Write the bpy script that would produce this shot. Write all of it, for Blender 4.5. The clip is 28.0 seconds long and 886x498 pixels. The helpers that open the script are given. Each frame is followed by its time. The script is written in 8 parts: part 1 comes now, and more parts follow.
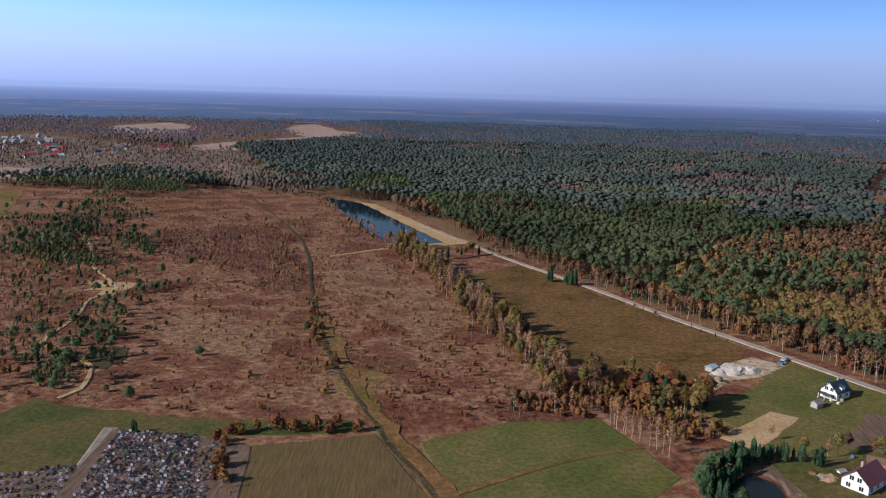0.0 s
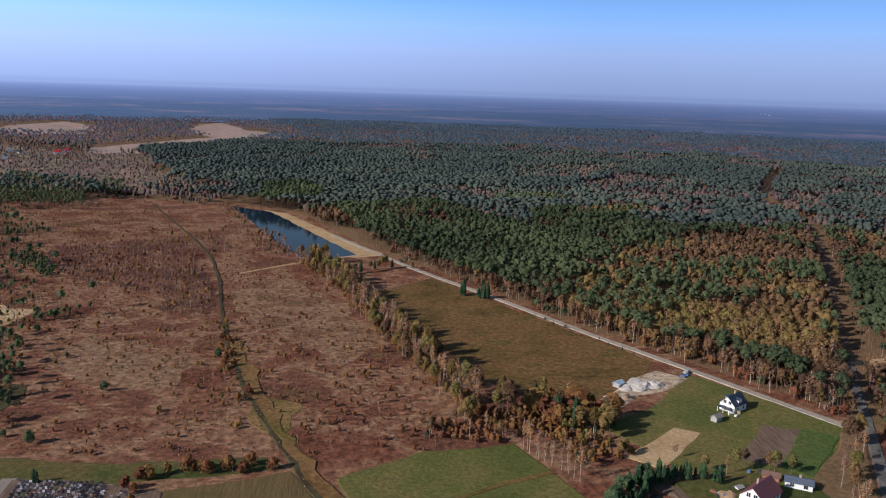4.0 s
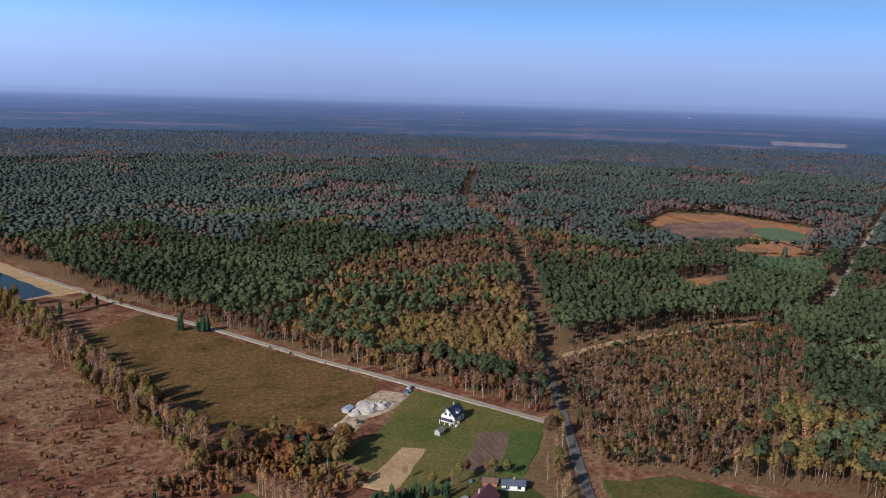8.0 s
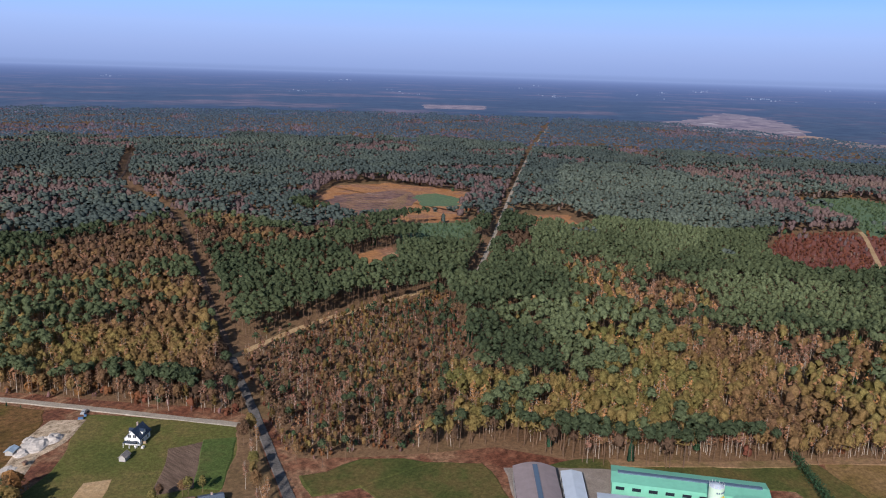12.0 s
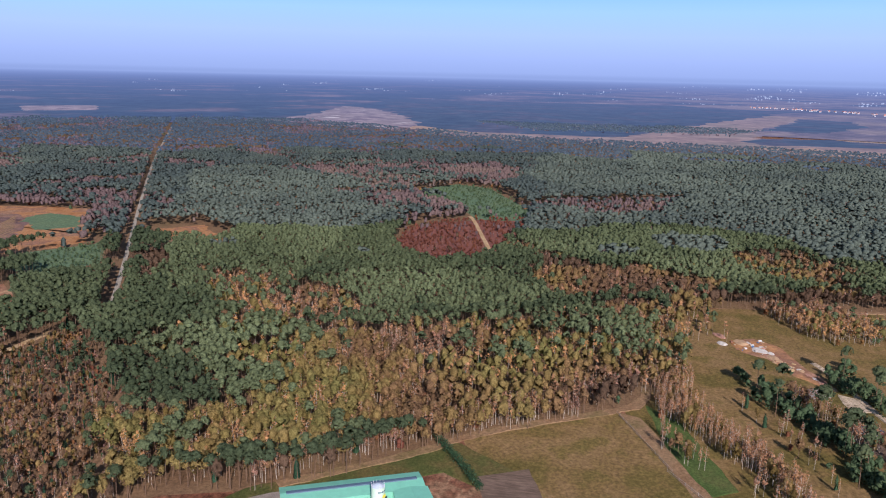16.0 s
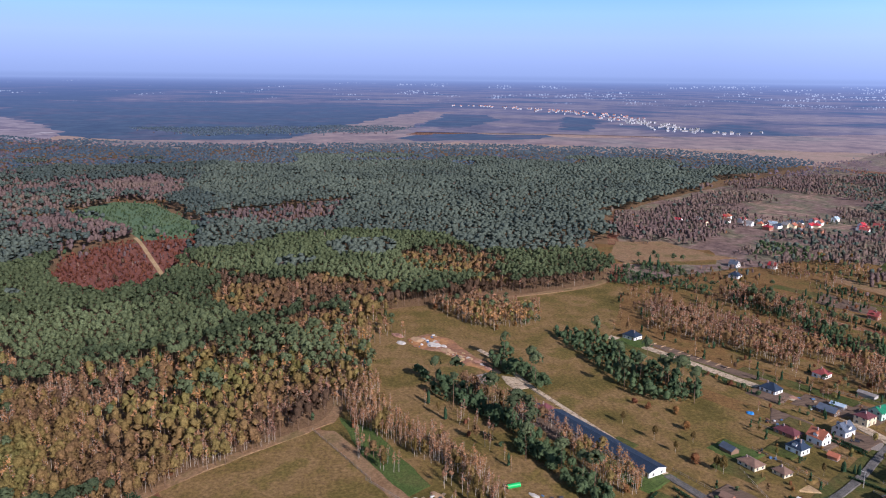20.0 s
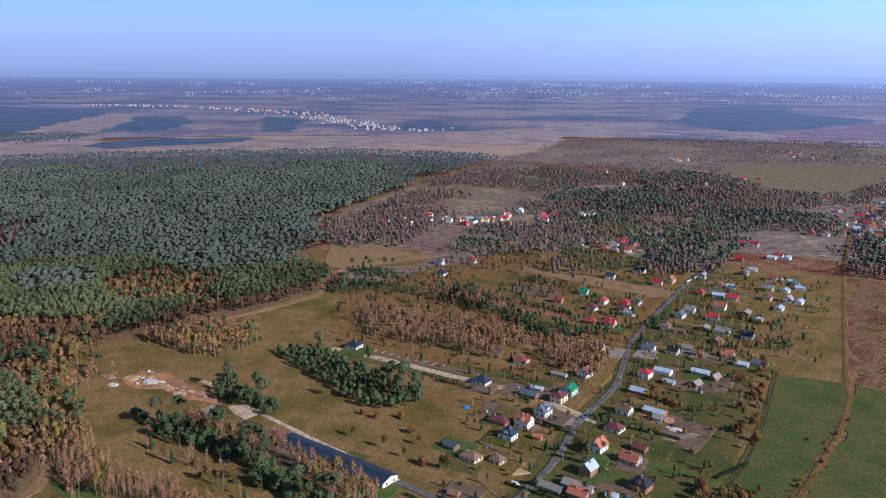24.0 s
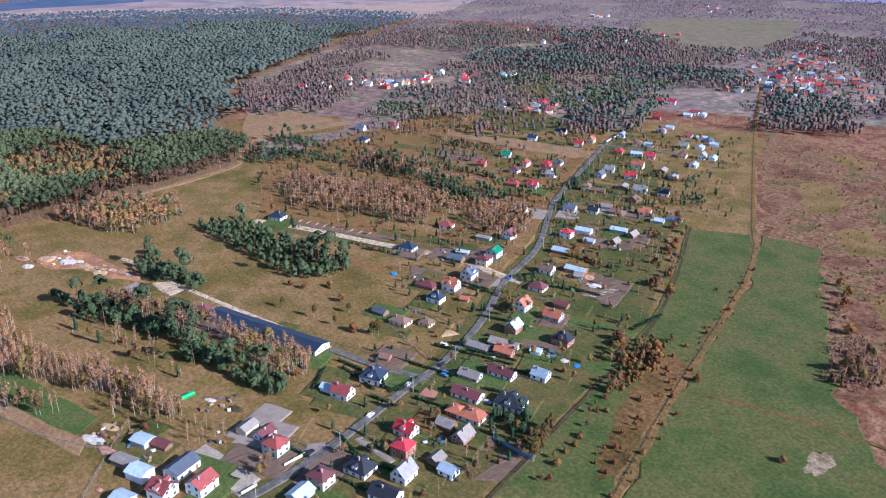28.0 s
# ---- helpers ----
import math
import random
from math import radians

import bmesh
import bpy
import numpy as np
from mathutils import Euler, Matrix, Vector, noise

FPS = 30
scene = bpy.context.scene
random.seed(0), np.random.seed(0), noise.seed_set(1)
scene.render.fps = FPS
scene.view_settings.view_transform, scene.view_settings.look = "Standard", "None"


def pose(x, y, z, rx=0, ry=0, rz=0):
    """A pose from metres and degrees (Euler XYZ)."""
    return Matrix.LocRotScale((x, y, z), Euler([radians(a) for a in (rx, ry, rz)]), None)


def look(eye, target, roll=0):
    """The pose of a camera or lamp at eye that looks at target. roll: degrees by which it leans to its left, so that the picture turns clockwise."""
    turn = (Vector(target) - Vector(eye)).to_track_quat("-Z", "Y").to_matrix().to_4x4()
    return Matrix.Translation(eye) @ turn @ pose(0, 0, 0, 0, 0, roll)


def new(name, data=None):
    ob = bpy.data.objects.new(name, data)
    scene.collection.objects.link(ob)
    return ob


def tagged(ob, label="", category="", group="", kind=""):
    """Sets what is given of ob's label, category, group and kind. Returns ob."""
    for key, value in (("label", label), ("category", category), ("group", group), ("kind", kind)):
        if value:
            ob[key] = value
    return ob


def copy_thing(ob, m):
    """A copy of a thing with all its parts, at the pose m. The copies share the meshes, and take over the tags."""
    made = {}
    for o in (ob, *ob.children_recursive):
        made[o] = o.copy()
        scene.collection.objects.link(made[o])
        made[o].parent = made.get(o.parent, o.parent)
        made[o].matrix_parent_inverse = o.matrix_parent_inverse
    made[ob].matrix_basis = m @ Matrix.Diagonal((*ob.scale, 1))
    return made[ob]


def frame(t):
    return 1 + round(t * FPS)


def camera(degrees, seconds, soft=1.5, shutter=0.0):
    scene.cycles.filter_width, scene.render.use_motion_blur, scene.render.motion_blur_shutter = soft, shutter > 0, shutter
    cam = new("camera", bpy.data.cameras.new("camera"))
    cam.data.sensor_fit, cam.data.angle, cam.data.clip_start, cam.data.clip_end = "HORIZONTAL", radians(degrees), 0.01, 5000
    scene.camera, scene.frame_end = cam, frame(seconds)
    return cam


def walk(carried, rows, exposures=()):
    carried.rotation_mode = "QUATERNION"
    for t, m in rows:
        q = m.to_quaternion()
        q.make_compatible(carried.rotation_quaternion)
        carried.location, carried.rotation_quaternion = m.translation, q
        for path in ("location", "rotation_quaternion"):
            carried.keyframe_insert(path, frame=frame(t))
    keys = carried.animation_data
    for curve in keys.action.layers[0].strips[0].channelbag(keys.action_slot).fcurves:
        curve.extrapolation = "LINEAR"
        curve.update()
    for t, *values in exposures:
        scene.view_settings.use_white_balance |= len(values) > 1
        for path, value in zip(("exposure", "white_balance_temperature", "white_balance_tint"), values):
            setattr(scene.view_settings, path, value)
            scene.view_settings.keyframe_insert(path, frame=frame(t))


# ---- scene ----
# the drone climbs straight up from 110 m to 199 m and turns right; rows: seconds, x, y, z, heading, pitch, roll
PATH_ROWS = [
    (0.0, -0.0, -0.0, 110.0, 0.00, -11.19, 1.68),
    (0.5, -0.0, 0.1, 111.9, -0.24, -11.64, 1.71),
    (1.0, -0.1, 0.2, 113.7, -0.47, -11.80, 1.68),
    (1.5, -0.1, 0.3, 115.5, -0.63, -11.76, 1.59),
    (2.0, -0.1, 0.3, 117.2, -0.44, -11.72, 1.64),
    (2.5, -0.0, 0.4, 118.8, 0.58, -11.65, 1.63),
    (4.5, -0.1, 1.5, 124.0, 9.15, -11.21, 1.98),
    (5.0, -0.2, 1.4, 125.7, 12.33, -11.10, 2.02),
    (5.5, -0.3, 1.2, 127.6, 16.08, -10.99, 1.99),
    (6.0, -0.5, 1.2, 129.6, 19.74, -10.90, 1.94),
    (6.5, -0.8, 1.2, 131.6, 22.34, -10.85, 1.85),
    (7.0, -1.1, 1.3, 133.5, 23.97, -10.82, 1.80),
    (7.5, -1.3, 1.4, 135.4, 25.35, -10.80, 1.80),
    (8.0, -1.4, 1.5, 137.2, 27.18, -10.76, 1.77),
    (8.5, -1.4, 1.6, 139.0, 29.47, -10.70, 1.74),
    (9.0, -1.5, 1.7, 140.8, 32.21, -10.65, 1.76),
    (9.5, -1.8, 1.8, 142.6, 35.30, -10.58, 1.74),
    (10.0, -2.1, 1.8, 144.5, 38.71, -10.51, 1.73),
    (10.5, -2.5, 1.8, 146.5, 42.16, -10.64, 1.75),
    (11.0, -3.0, 1.7, 148.6, 45.39, -11.19, 1.73),
    (11.5, -3.5, 1.6, 150.8, 48.37, -12.09, 1.74),
    (13.5, -4.0, 2.1, 158.3, 60.25, -12.84, 1.63),
    (14.0, -4.4, 2.2, 160.0, 63.87, -12.77, 1.56),
    (14.5, -4.8, 2.2, 161.7, 67.46, -12.70, 1.46),
    (15.0, -5.2, 2.2, 163.5, 71.13, -12.64, 1.40),
    (15.5, -5.6, 2.1, 165.3, 74.55, -12.57, 1.29),
    (16.0, -6.1, 2.1, 167.2, 77.60, -12.54, 1.27),
    (16.5, -6.6, 2.2, 169.1, 80.43, -12.50, 1.13),
    (17.0, -6.9, 2.4, 170.9, 83.19, -12.47, 1.03),
    (17.5, -7.1, 2.6, 172.6, 85.95, -12.43, 0.94),
    (18.0, -7.2, 2.9, 174.3, 88.95, -12.41, 0.96),
    (18.5, -7.4, 3.4, 176.0, 92.50, -12.39, 0.83),
    (19.0, -7.6, 3.8, 177.8, 95.95, -12.37, 0.75),
    (19.5, -7.9, 4.1, 179.6, 98.79, -12.36, 0.68),
    (20.0, -8.2, 4.3, 181.5, 101.52, -12.34, 0.61),
    (20.5, -8.5, 4.6, 183.4, 104.33, -12.35, 0.49),
    (21.0, -8.5, 5.0, 185.3, 107.23, -12.38, 0.47),
    (21.5, -8.4, 5.5, 187.2, 110.35, -12.40, 0.46),
    (22.0, -8.2, 6.0, 189.1, 113.29, -12.40, 0.44),
    (22.5, -8.1, 6.6, 191.0, 115.97, -12.42, 0.48),
    (24.5, -9.2, 8.1, 198.7, 124.43, -12.46, 0.34),
    (25.0, -9.1, 8.1, 199.2, 125.62, -12.44, 0.28),
    (25.5, -9.0, 8.0, 199.5, 126.42, -12.44, 0.29),
    (26.0, -8.7, 8.0, 199.4, 127.06, -12.67, 0.25),
    (26.5, -8.2, 8.0, 199.3, 127.58, -13.86, 0.29),
    (27.0, -7.7, 7.8, 199.2, 128.00, -16.03, 0.29),
    (27.5, -7.0, 7.6, 199.1, 128.40, -19.02, 0.35),
    (28.0, -6.4, 7.3, 199.0, 128.72, -22.35, 0.32),
]


def fly(x, y, z, heading, pitch, roll):
    return pose(x, y, z, 90 + pitch, 0, -heading) @ pose(0, 0, 0, 0, 0, roll)


cam = camera(58.8, 28.0, soft=1.1)
walk(cam, [(row[0], fly(*row[1:])) for row in PATH_ROWS], exposures=[(0.0, -0.08, 5600, 14), (8.0, -0.08, 5550, 12), (11.0, 0.0, 5550, 13), (14.0, 0.24, 5500, 17), (17.0, 0.30, 5450, 19), (22.0, 0.20, 5360, 18), (25.0, 0.08, 5240, 15), (26.2, 0.08, 5060, 15), (28.0, 0.80, 4880, 18)])

# ---- node helpers, shared by world and materials ----
def ramp_node(nt, stops):
    n = nt.nodes.new("ShaderNodeValToRGB")
    el = n.color_ramp.elements
    while len(el) < len(stops):
        el.new(0.5)
    for e, (p, c) in zip(el, stops):
        e.position, e.color = p, (*c, 1)
    return n


def noise_node(nt, scale, detail=4.0, rough=0.6, stretch=None, vec=None):
    n = nt.nodes.new("ShaderNodeTexNoise")
    n.inputs["Scale"].default_value, n.inputs["Detail"].default_value, n.inputs["Roughness"].default_value = scale, detail, rough
    if vec is not None:
        nt.links.new(vec, n.inputs["Vector"])
        return n
    geo = nt.nodes.new("ShaderNodeNewGeometry")
    if stretch:
        mp = nt.nodes.new("ShaderNodeMapping")
        mp.inputs["Rotation"].default_value = (0, 0, stretch[0])
        mp.inputs["Scale"].default_value = (*stretch[1:], 1)
        nt.links.new(geo.outputs["Position"], mp.inputs[0])
        nt.links.new(mp.outputs[0], n.inputs["Vector"])
    else:
        nt.links.new(geo.outputs["Position"], n.inputs["Vector"])
    return n


def mix_node(nt, a, b, fac, how="MIX"):
    n = nt.nodes.new("ShaderNodeMix")
    n.data_type, n.blend_type = "RGBA", how
    for sock, v in ((n.inputs[0], fac), (n.inputs[6], a), (n.inputs[7], b)):
        if isinstance(v, (int, float)):
            sock.default_value = v
        elif isinstance(v, tuple):
            sock.default_value = (*v, 1)
        else:
            nt.links.new(v, sock)
    return n.outputs[2]


SUN_AZ, SUN_EL = 248.0, 29.0


def math_node(nt, op, a, b=0.0):
    n = nt.nodes.new("ShaderNodeMath")
    n.operation = op
    for sock, v in zip(n.inputs, (a, b)):
        if isinstance(v, (int, float)):
            sock.default_value = v
        else:
            nt.links.new(v, sock)
    return n.outputs[0]


def span_node(nt, value, a, b, c=0.0, d=1.0):
    """value from a..b mapped to c..d, clamped."""
    n = nt.nodes.new("ShaderNodeMapRange")
    for key, v in zip(("From Min", "From Max", "To Min", "To Max"), (a, b, c, d)):
        n.inputs[key].default_value = v
    nt.links.new(value, n.inputs["Value"])
    return n.outputs[0]


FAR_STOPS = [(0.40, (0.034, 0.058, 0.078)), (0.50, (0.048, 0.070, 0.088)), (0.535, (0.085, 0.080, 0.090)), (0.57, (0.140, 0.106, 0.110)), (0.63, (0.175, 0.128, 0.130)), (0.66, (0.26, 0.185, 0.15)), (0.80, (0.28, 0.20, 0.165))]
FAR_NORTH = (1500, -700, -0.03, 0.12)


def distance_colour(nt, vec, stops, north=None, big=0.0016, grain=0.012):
    """Far land at a place on the plain: patches of wood and field, haze mixed into the colour with the miles."""
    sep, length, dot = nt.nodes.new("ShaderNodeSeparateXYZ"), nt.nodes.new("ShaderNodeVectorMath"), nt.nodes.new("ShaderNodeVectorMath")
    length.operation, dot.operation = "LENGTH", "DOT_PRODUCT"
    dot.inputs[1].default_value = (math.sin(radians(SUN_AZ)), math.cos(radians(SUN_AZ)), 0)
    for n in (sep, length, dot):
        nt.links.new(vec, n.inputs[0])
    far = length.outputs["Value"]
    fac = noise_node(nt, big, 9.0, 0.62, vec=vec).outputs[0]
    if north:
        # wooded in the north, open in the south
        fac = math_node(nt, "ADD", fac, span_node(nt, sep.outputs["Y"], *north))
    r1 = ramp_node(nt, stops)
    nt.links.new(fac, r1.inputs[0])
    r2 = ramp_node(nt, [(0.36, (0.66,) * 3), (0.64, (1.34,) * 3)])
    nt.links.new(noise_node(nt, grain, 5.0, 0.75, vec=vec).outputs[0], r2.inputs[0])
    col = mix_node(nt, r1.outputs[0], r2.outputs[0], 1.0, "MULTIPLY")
    # land colour left falls with the distance; the mixed-in haze is brighter towards the sun
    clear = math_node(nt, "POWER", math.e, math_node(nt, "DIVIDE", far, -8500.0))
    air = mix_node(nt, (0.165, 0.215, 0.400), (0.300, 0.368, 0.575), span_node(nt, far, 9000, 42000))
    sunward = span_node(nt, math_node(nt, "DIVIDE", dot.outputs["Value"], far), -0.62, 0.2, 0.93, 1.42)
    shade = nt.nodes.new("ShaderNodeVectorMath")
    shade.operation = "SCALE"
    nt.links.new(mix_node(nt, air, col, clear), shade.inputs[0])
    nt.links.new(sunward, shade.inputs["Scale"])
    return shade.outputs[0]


# ---- world and sun ----
world = bpy.data.worlds.new("world")
scene.world = world
world.use_nodes = True
wt = world.node_tree
wt.nodes.clear()


def wnode(kind, **values):
    n = wt.nodes.new(kind)
    for k, v in values.items():
        n.inputs[k].default_value = v
    return n


w_out = wnode("ShaderNodeOutputWorld")
w_sky = wnode("ShaderNodeTexSky")
w_sky.sky_type = "NISHITA"
w_sky.sun_disc = False
w_sky.sun_elevation, w_sky.sun_rotation = radians(SUN_EL), radians(SUN_AZ)
w_sky.dust_density, w_sky.air_density = 0.8, 1.2
w_bg = wnode("ShaderNodeBackground")
w_bg.inputs["Strength"].default_value = 0.06
w_haze = wnode("ShaderNodeBackground")
w_haze.inputs["Strength"].default_value = 1.0
w_mix = wnode("ShaderNodeMixShader")
w_co = wnode("ShaderNodeTexCoord")
w_sep = wnode("ShaderNodeSeparateXYZ")
w_map = wnode("ShaderNodeMapRange")
w_map.inputs["From Min"].default_value, w_map.inputs["From Max"].default_value = -0.04, 0.16
w_ramp = wnode("ShaderNodeValToRGB")
# haze belt over the horizon: position is sine of elevation, from -0.04 to 0.16
SKY_STOPS = [(0.00, (0.22, 0.268, 0.435)), (0.187, (0.27, 0.335, 0.53)), (0.215, (0.335, 0.41, 0.63)),
             (0.32, (0.395, 0.480, 0.715)), (0.44, (0.44, 0.555, 0.82)), (0.58, (0.40, 0.60, 0.95)), (0.72, (0.30, 0.545, 0.98)), (1.0, (0.20, 0.46, 0.95))]
w_el = w_ramp.color_ramp.elements
while len(w_el) < len(SKY_STOPS):
    w_el.new(0.5)
for e, (p, c) in zip(w_el, SKY_STOPS):
    e.position, e.color = p, (*c, 1)
w_fade = wnode("ShaderNodeMapRange")
w_fade.inputs["From Min"].default_value, w_fade.inputs["From Max"].default_value = 0.10, 0.17
wt.links.new(w_co.outputs["Generated"], w_sep.inputs[0])
wt.links.new(w_sep.outputs["Z"], w_map.inputs["Value"])
wt.links.new(w_map.outputs[0], w_ramp.inputs[0])
wt.links.new(w_ramp.outputs[0], w_haze.inputs["Color"])
# the haze is brighter towards the sun
w_dot = wnode("ShaderNodeVectorMath")
w_dot.operation = "DOT_PRODUCT"
w_dot.inputs[1].default_value = (math.sin(radians(SUN_AZ)), math.cos(radians(SUN_AZ)), 0)
w_sunward = wnode("ShaderNodeMapRange")
w_sunward.inputs["From Min"].default_value, w_sunward.inputs["From Max"].default_value = -0.62, 0.2
w_sunward.inputs["To Min"].default_value, w_sunward.inputs["To Max"].default_value = 0.93, 1.42
wt.links.new(w_co.outputs["Generated"], w_dot.inputs[0])
wt.links.new(w_dot.outputs["Value"], w_sunward.inputs["Value"])
wt.links.new(w_sunward.outputs[0], w_haze.inputs["Strength"])
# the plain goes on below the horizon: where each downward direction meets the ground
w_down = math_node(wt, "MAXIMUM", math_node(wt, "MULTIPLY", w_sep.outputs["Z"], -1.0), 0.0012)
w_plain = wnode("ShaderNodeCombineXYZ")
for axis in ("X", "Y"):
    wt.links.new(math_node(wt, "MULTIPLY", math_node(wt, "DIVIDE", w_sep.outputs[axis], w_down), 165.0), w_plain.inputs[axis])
# land with haze in its colour, drawn into the sky background
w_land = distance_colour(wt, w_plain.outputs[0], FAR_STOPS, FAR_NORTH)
# specks of white far towns, most of them in the south-east
w_cell = wnode("ShaderNodeTexVoronoi", Scale=420.0)
w_town = wnode("ShaderNodeMapping")
w_town.inputs["Scale"].default_value = (16, 16, 170)
wt.links.new(w_co.outputs["Generated"], w_cell.inputs["Vector"])
wt.links.new(w_co.outputs["Generated"], w_town.inputs[0])
w_where = math_node(wt, "ADD", noise_node(wt, 1.0, 3.0, 0.6, vec=w_town.outputs[0]).outputs[0], span_node(wt, w_sep.outputs["Y"], 0.8, -0.5, -0.10, 0.05))
w_speck = math_node(wt, "MULTIPLY", span_node(wt, w_cell.outputs["Distance"], 0.42, 0.25), span_node(wt, w_where, 0.575, 0.61))
w_speck = math_node(wt, "MULTIPLY", w_speck, math_node(wt, "MULTIPLY", span_node(wt, w_sep.outputs["Z"], -0.0055, -0.0085), span_node(wt, w_sep.outputs["Z"], -0.032, -0.027)))
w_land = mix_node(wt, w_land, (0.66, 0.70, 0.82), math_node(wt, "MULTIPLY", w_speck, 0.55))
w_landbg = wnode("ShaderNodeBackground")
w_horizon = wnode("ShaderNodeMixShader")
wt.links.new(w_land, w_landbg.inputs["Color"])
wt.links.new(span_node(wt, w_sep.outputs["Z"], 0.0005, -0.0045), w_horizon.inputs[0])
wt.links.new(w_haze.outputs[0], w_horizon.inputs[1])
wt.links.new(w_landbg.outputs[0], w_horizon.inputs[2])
wt.links.new(w_sky.outputs[0], w_bg.inputs["Color"])
wt.links.new(w_sep.outputs["Z"], w_fade.inputs["Value"])
wt.links.new(w_fade.outputs[0], w_mix.inputs[0])
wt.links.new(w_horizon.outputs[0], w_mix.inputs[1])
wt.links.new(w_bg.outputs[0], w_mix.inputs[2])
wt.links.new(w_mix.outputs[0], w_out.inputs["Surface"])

sun_data = bpy.data.lights.new("sun", "SUN")
sun_data.energy, sun_data.angle, sun_data.color = 5.0, radians(0.6), (1.0, 0.86, 0.69)
sun = new("sun", sun_data)
sun_from = Vector((math.sin(radians(SUN_AZ)) * math.cos(radians(SUN_EL)), math.cos(radians(SUN_AZ)) * math.cos(radians(SUN_EL)), math.sin(radians(SUN_EL))))
sun.matrix_world = look(sun_from * 900, (0, 0, 0))

# ---- materials ----
def blank(name):
    m = bpy.data.materials.new(name)
    m.use_nodes = True
    nt = m.node_tree
    return m, nt, nt.nodes["Principled BSDF"]


def land(name, stops, big, fine, fine_stops=None, stretch=None, bump=0.6, rough=0.95, fine_mix=0.5):
    """A ground surface: large patches of colour, fine grain over them, relief."""
    m, nt, bsdf = blank(name)
    n1 = noise_node(nt, big, 5.0, 0.62)
    r1 = ramp_node(nt, stops)
    nt.links.new(n1.outputs[0], r1.inputs[0])
    n2 = noise_node(nt, fine, 6.0, 0.75, stretch)
    r2 = ramp_node(nt, fine_stops or [(0.36, (0.35, 0.35, 0.35)), (0.5, (0.95, 0.95, 0.95)), (0.64, (1.7, 1.7, 1.7))])
    nt.links.new(n2.outputs[0], r2.inputs[0])
    col = mix_node(nt, r1.outputs[0], r2.outputs[0], fine_mix, "MULTIPLY" if not fine_stops else "MIX")
    nt.links.new(col, bsdf.inputs["Base Color"])
    bsdf.inputs["Roughness"].default_value = rough
    bsdf.inputs["Specular IOR Level"].default_value = 0.15
    if bump:
        b = nt.nodes.new("ShaderNodeBump")
        b.inputs["Strength"].default_value, b.inputs["Distance"].default_value = bump, 0.5
        nt.links.new(n2.outputs[0], b.inputs["Height"])
        nt.links.new(b.outputs[0], bsdf.inputs["Normal"])
    return m


def leafy(name, stops, translucent=0.38, spread=0.22, grain=1.1, relief=0.3):
    """Foliage: one colour a plant from its tint value, varied clump by clump, with leafy grain and relief."""
    m, nt, bsdf = blank(name)
    nt.nodes.remove(bsdf)
    att = nt.nodes.new("ShaderNodeAttribute")
    att.attribute_name = "tint"
    r = ramp_node(nt, stops)
    nt.links.new(att.outputs["Fac"], r.inputs[0])
    geo = nt.nodes.new("ShaderNodeNewGeometry")
    v = ramp_node(nt, [(0.0, (1 - spread,) * 3), (1.0, (1 + spread,) * 3)])
    nt.links.new(geo.outputs["Random Per Island"], v.inputs[0])
    n = noise_node(nt, grain, 2.0, 0.7)
    g = ramp_node(nt, [(0.34, (0.70,) * 3), (0.66, (1.30,) * 3)])
    nt.links.new(n.outputs[0], g.inputs[0])
    col = mix_node(nt, mix_node(nt, r.outputs[0], v.outputs[0], 1.0, "MULTIPLY"), g.outputs[0], 1.0, "MULTIPLY")
    d, t, mx = nt.nodes.new("ShaderNodeBsdfDiffuse"), nt.nodes.new("ShaderNodeBsdfTranslucent"), nt.nodes.new("ShaderNodeMixShader")
    mx.inputs[0].default_value = translucent
    if relief:
        b = nt.nodes.new("ShaderNodeBump")
        b.inputs["Strength"].default_value, b.inputs["Distance"].default_value = relief, 0.6 / grain
        nt.links.new(n.outputs[0], b.inputs["Height"])
        nt.links.new(b.outputs[0], d.inputs["Normal"])
    nt.links.new(col, d.inputs[0])
    nt.links.new(col, t.inputs[0])
    nt.links.new(d.outputs[0], mx.inputs[1])
    nt.links.new(t.outputs[0], mx.inputs[2])
    nt.links.new(mx.outputs[0], nt.nodes["Material Output"].inputs["Surface"])
    return m


def plain(name, colour, rough=0.7, metal=0.0, vary=0.25, scale=0.6, stretch=None, bump=0.0, per_object=0.0):
    """A built surface with streaks and stains."""
    m, nt, bsdf = blank(name)
    n = noise_node(nt, scale, 6.0, 0.7, stretch)
    r = ramp_node(nt, [(0.25, (1 - vary,) * 3), (0.75, (1 + vary,) * 3)])
    nt.links.new(n.outputs[0], r.inputs[0])
    col = mix_node(nt, colour, r.outputs[0], 1.0, "MULTIPLY")
    if per_object:
        oi = nt.nodes.new("ShaderNodeObjectInfo")
        r2 = ramp_node(nt, [(0.0, (1 - per_object,) * 3), (1.0, (1 + per_object,) * 3)])
        nt.links.new(oi.outputs["Random"], r2.inputs[0])
        col = mix_node(nt, col, r2.outputs[0], 1.0, "MULTIPLY")
    nt.links.new(col, bsdf.inputs["Base Color"])
    bsdf.inputs["Roughness"].default_value, bsdf.inputs["Metallic"].default_value = rough, metal
    if bump:
        b = nt.nodes.new("ShaderNodeBump")
        b.inputs["Strength"].default_value, b.inputs["Distance"].default_value = bump, 0.1
        nt.links.new(n.outputs[0], b.inputs["Height"])
        nt.links.new(b.outputs[0], bsdf.inputs["Normal"])
    return m


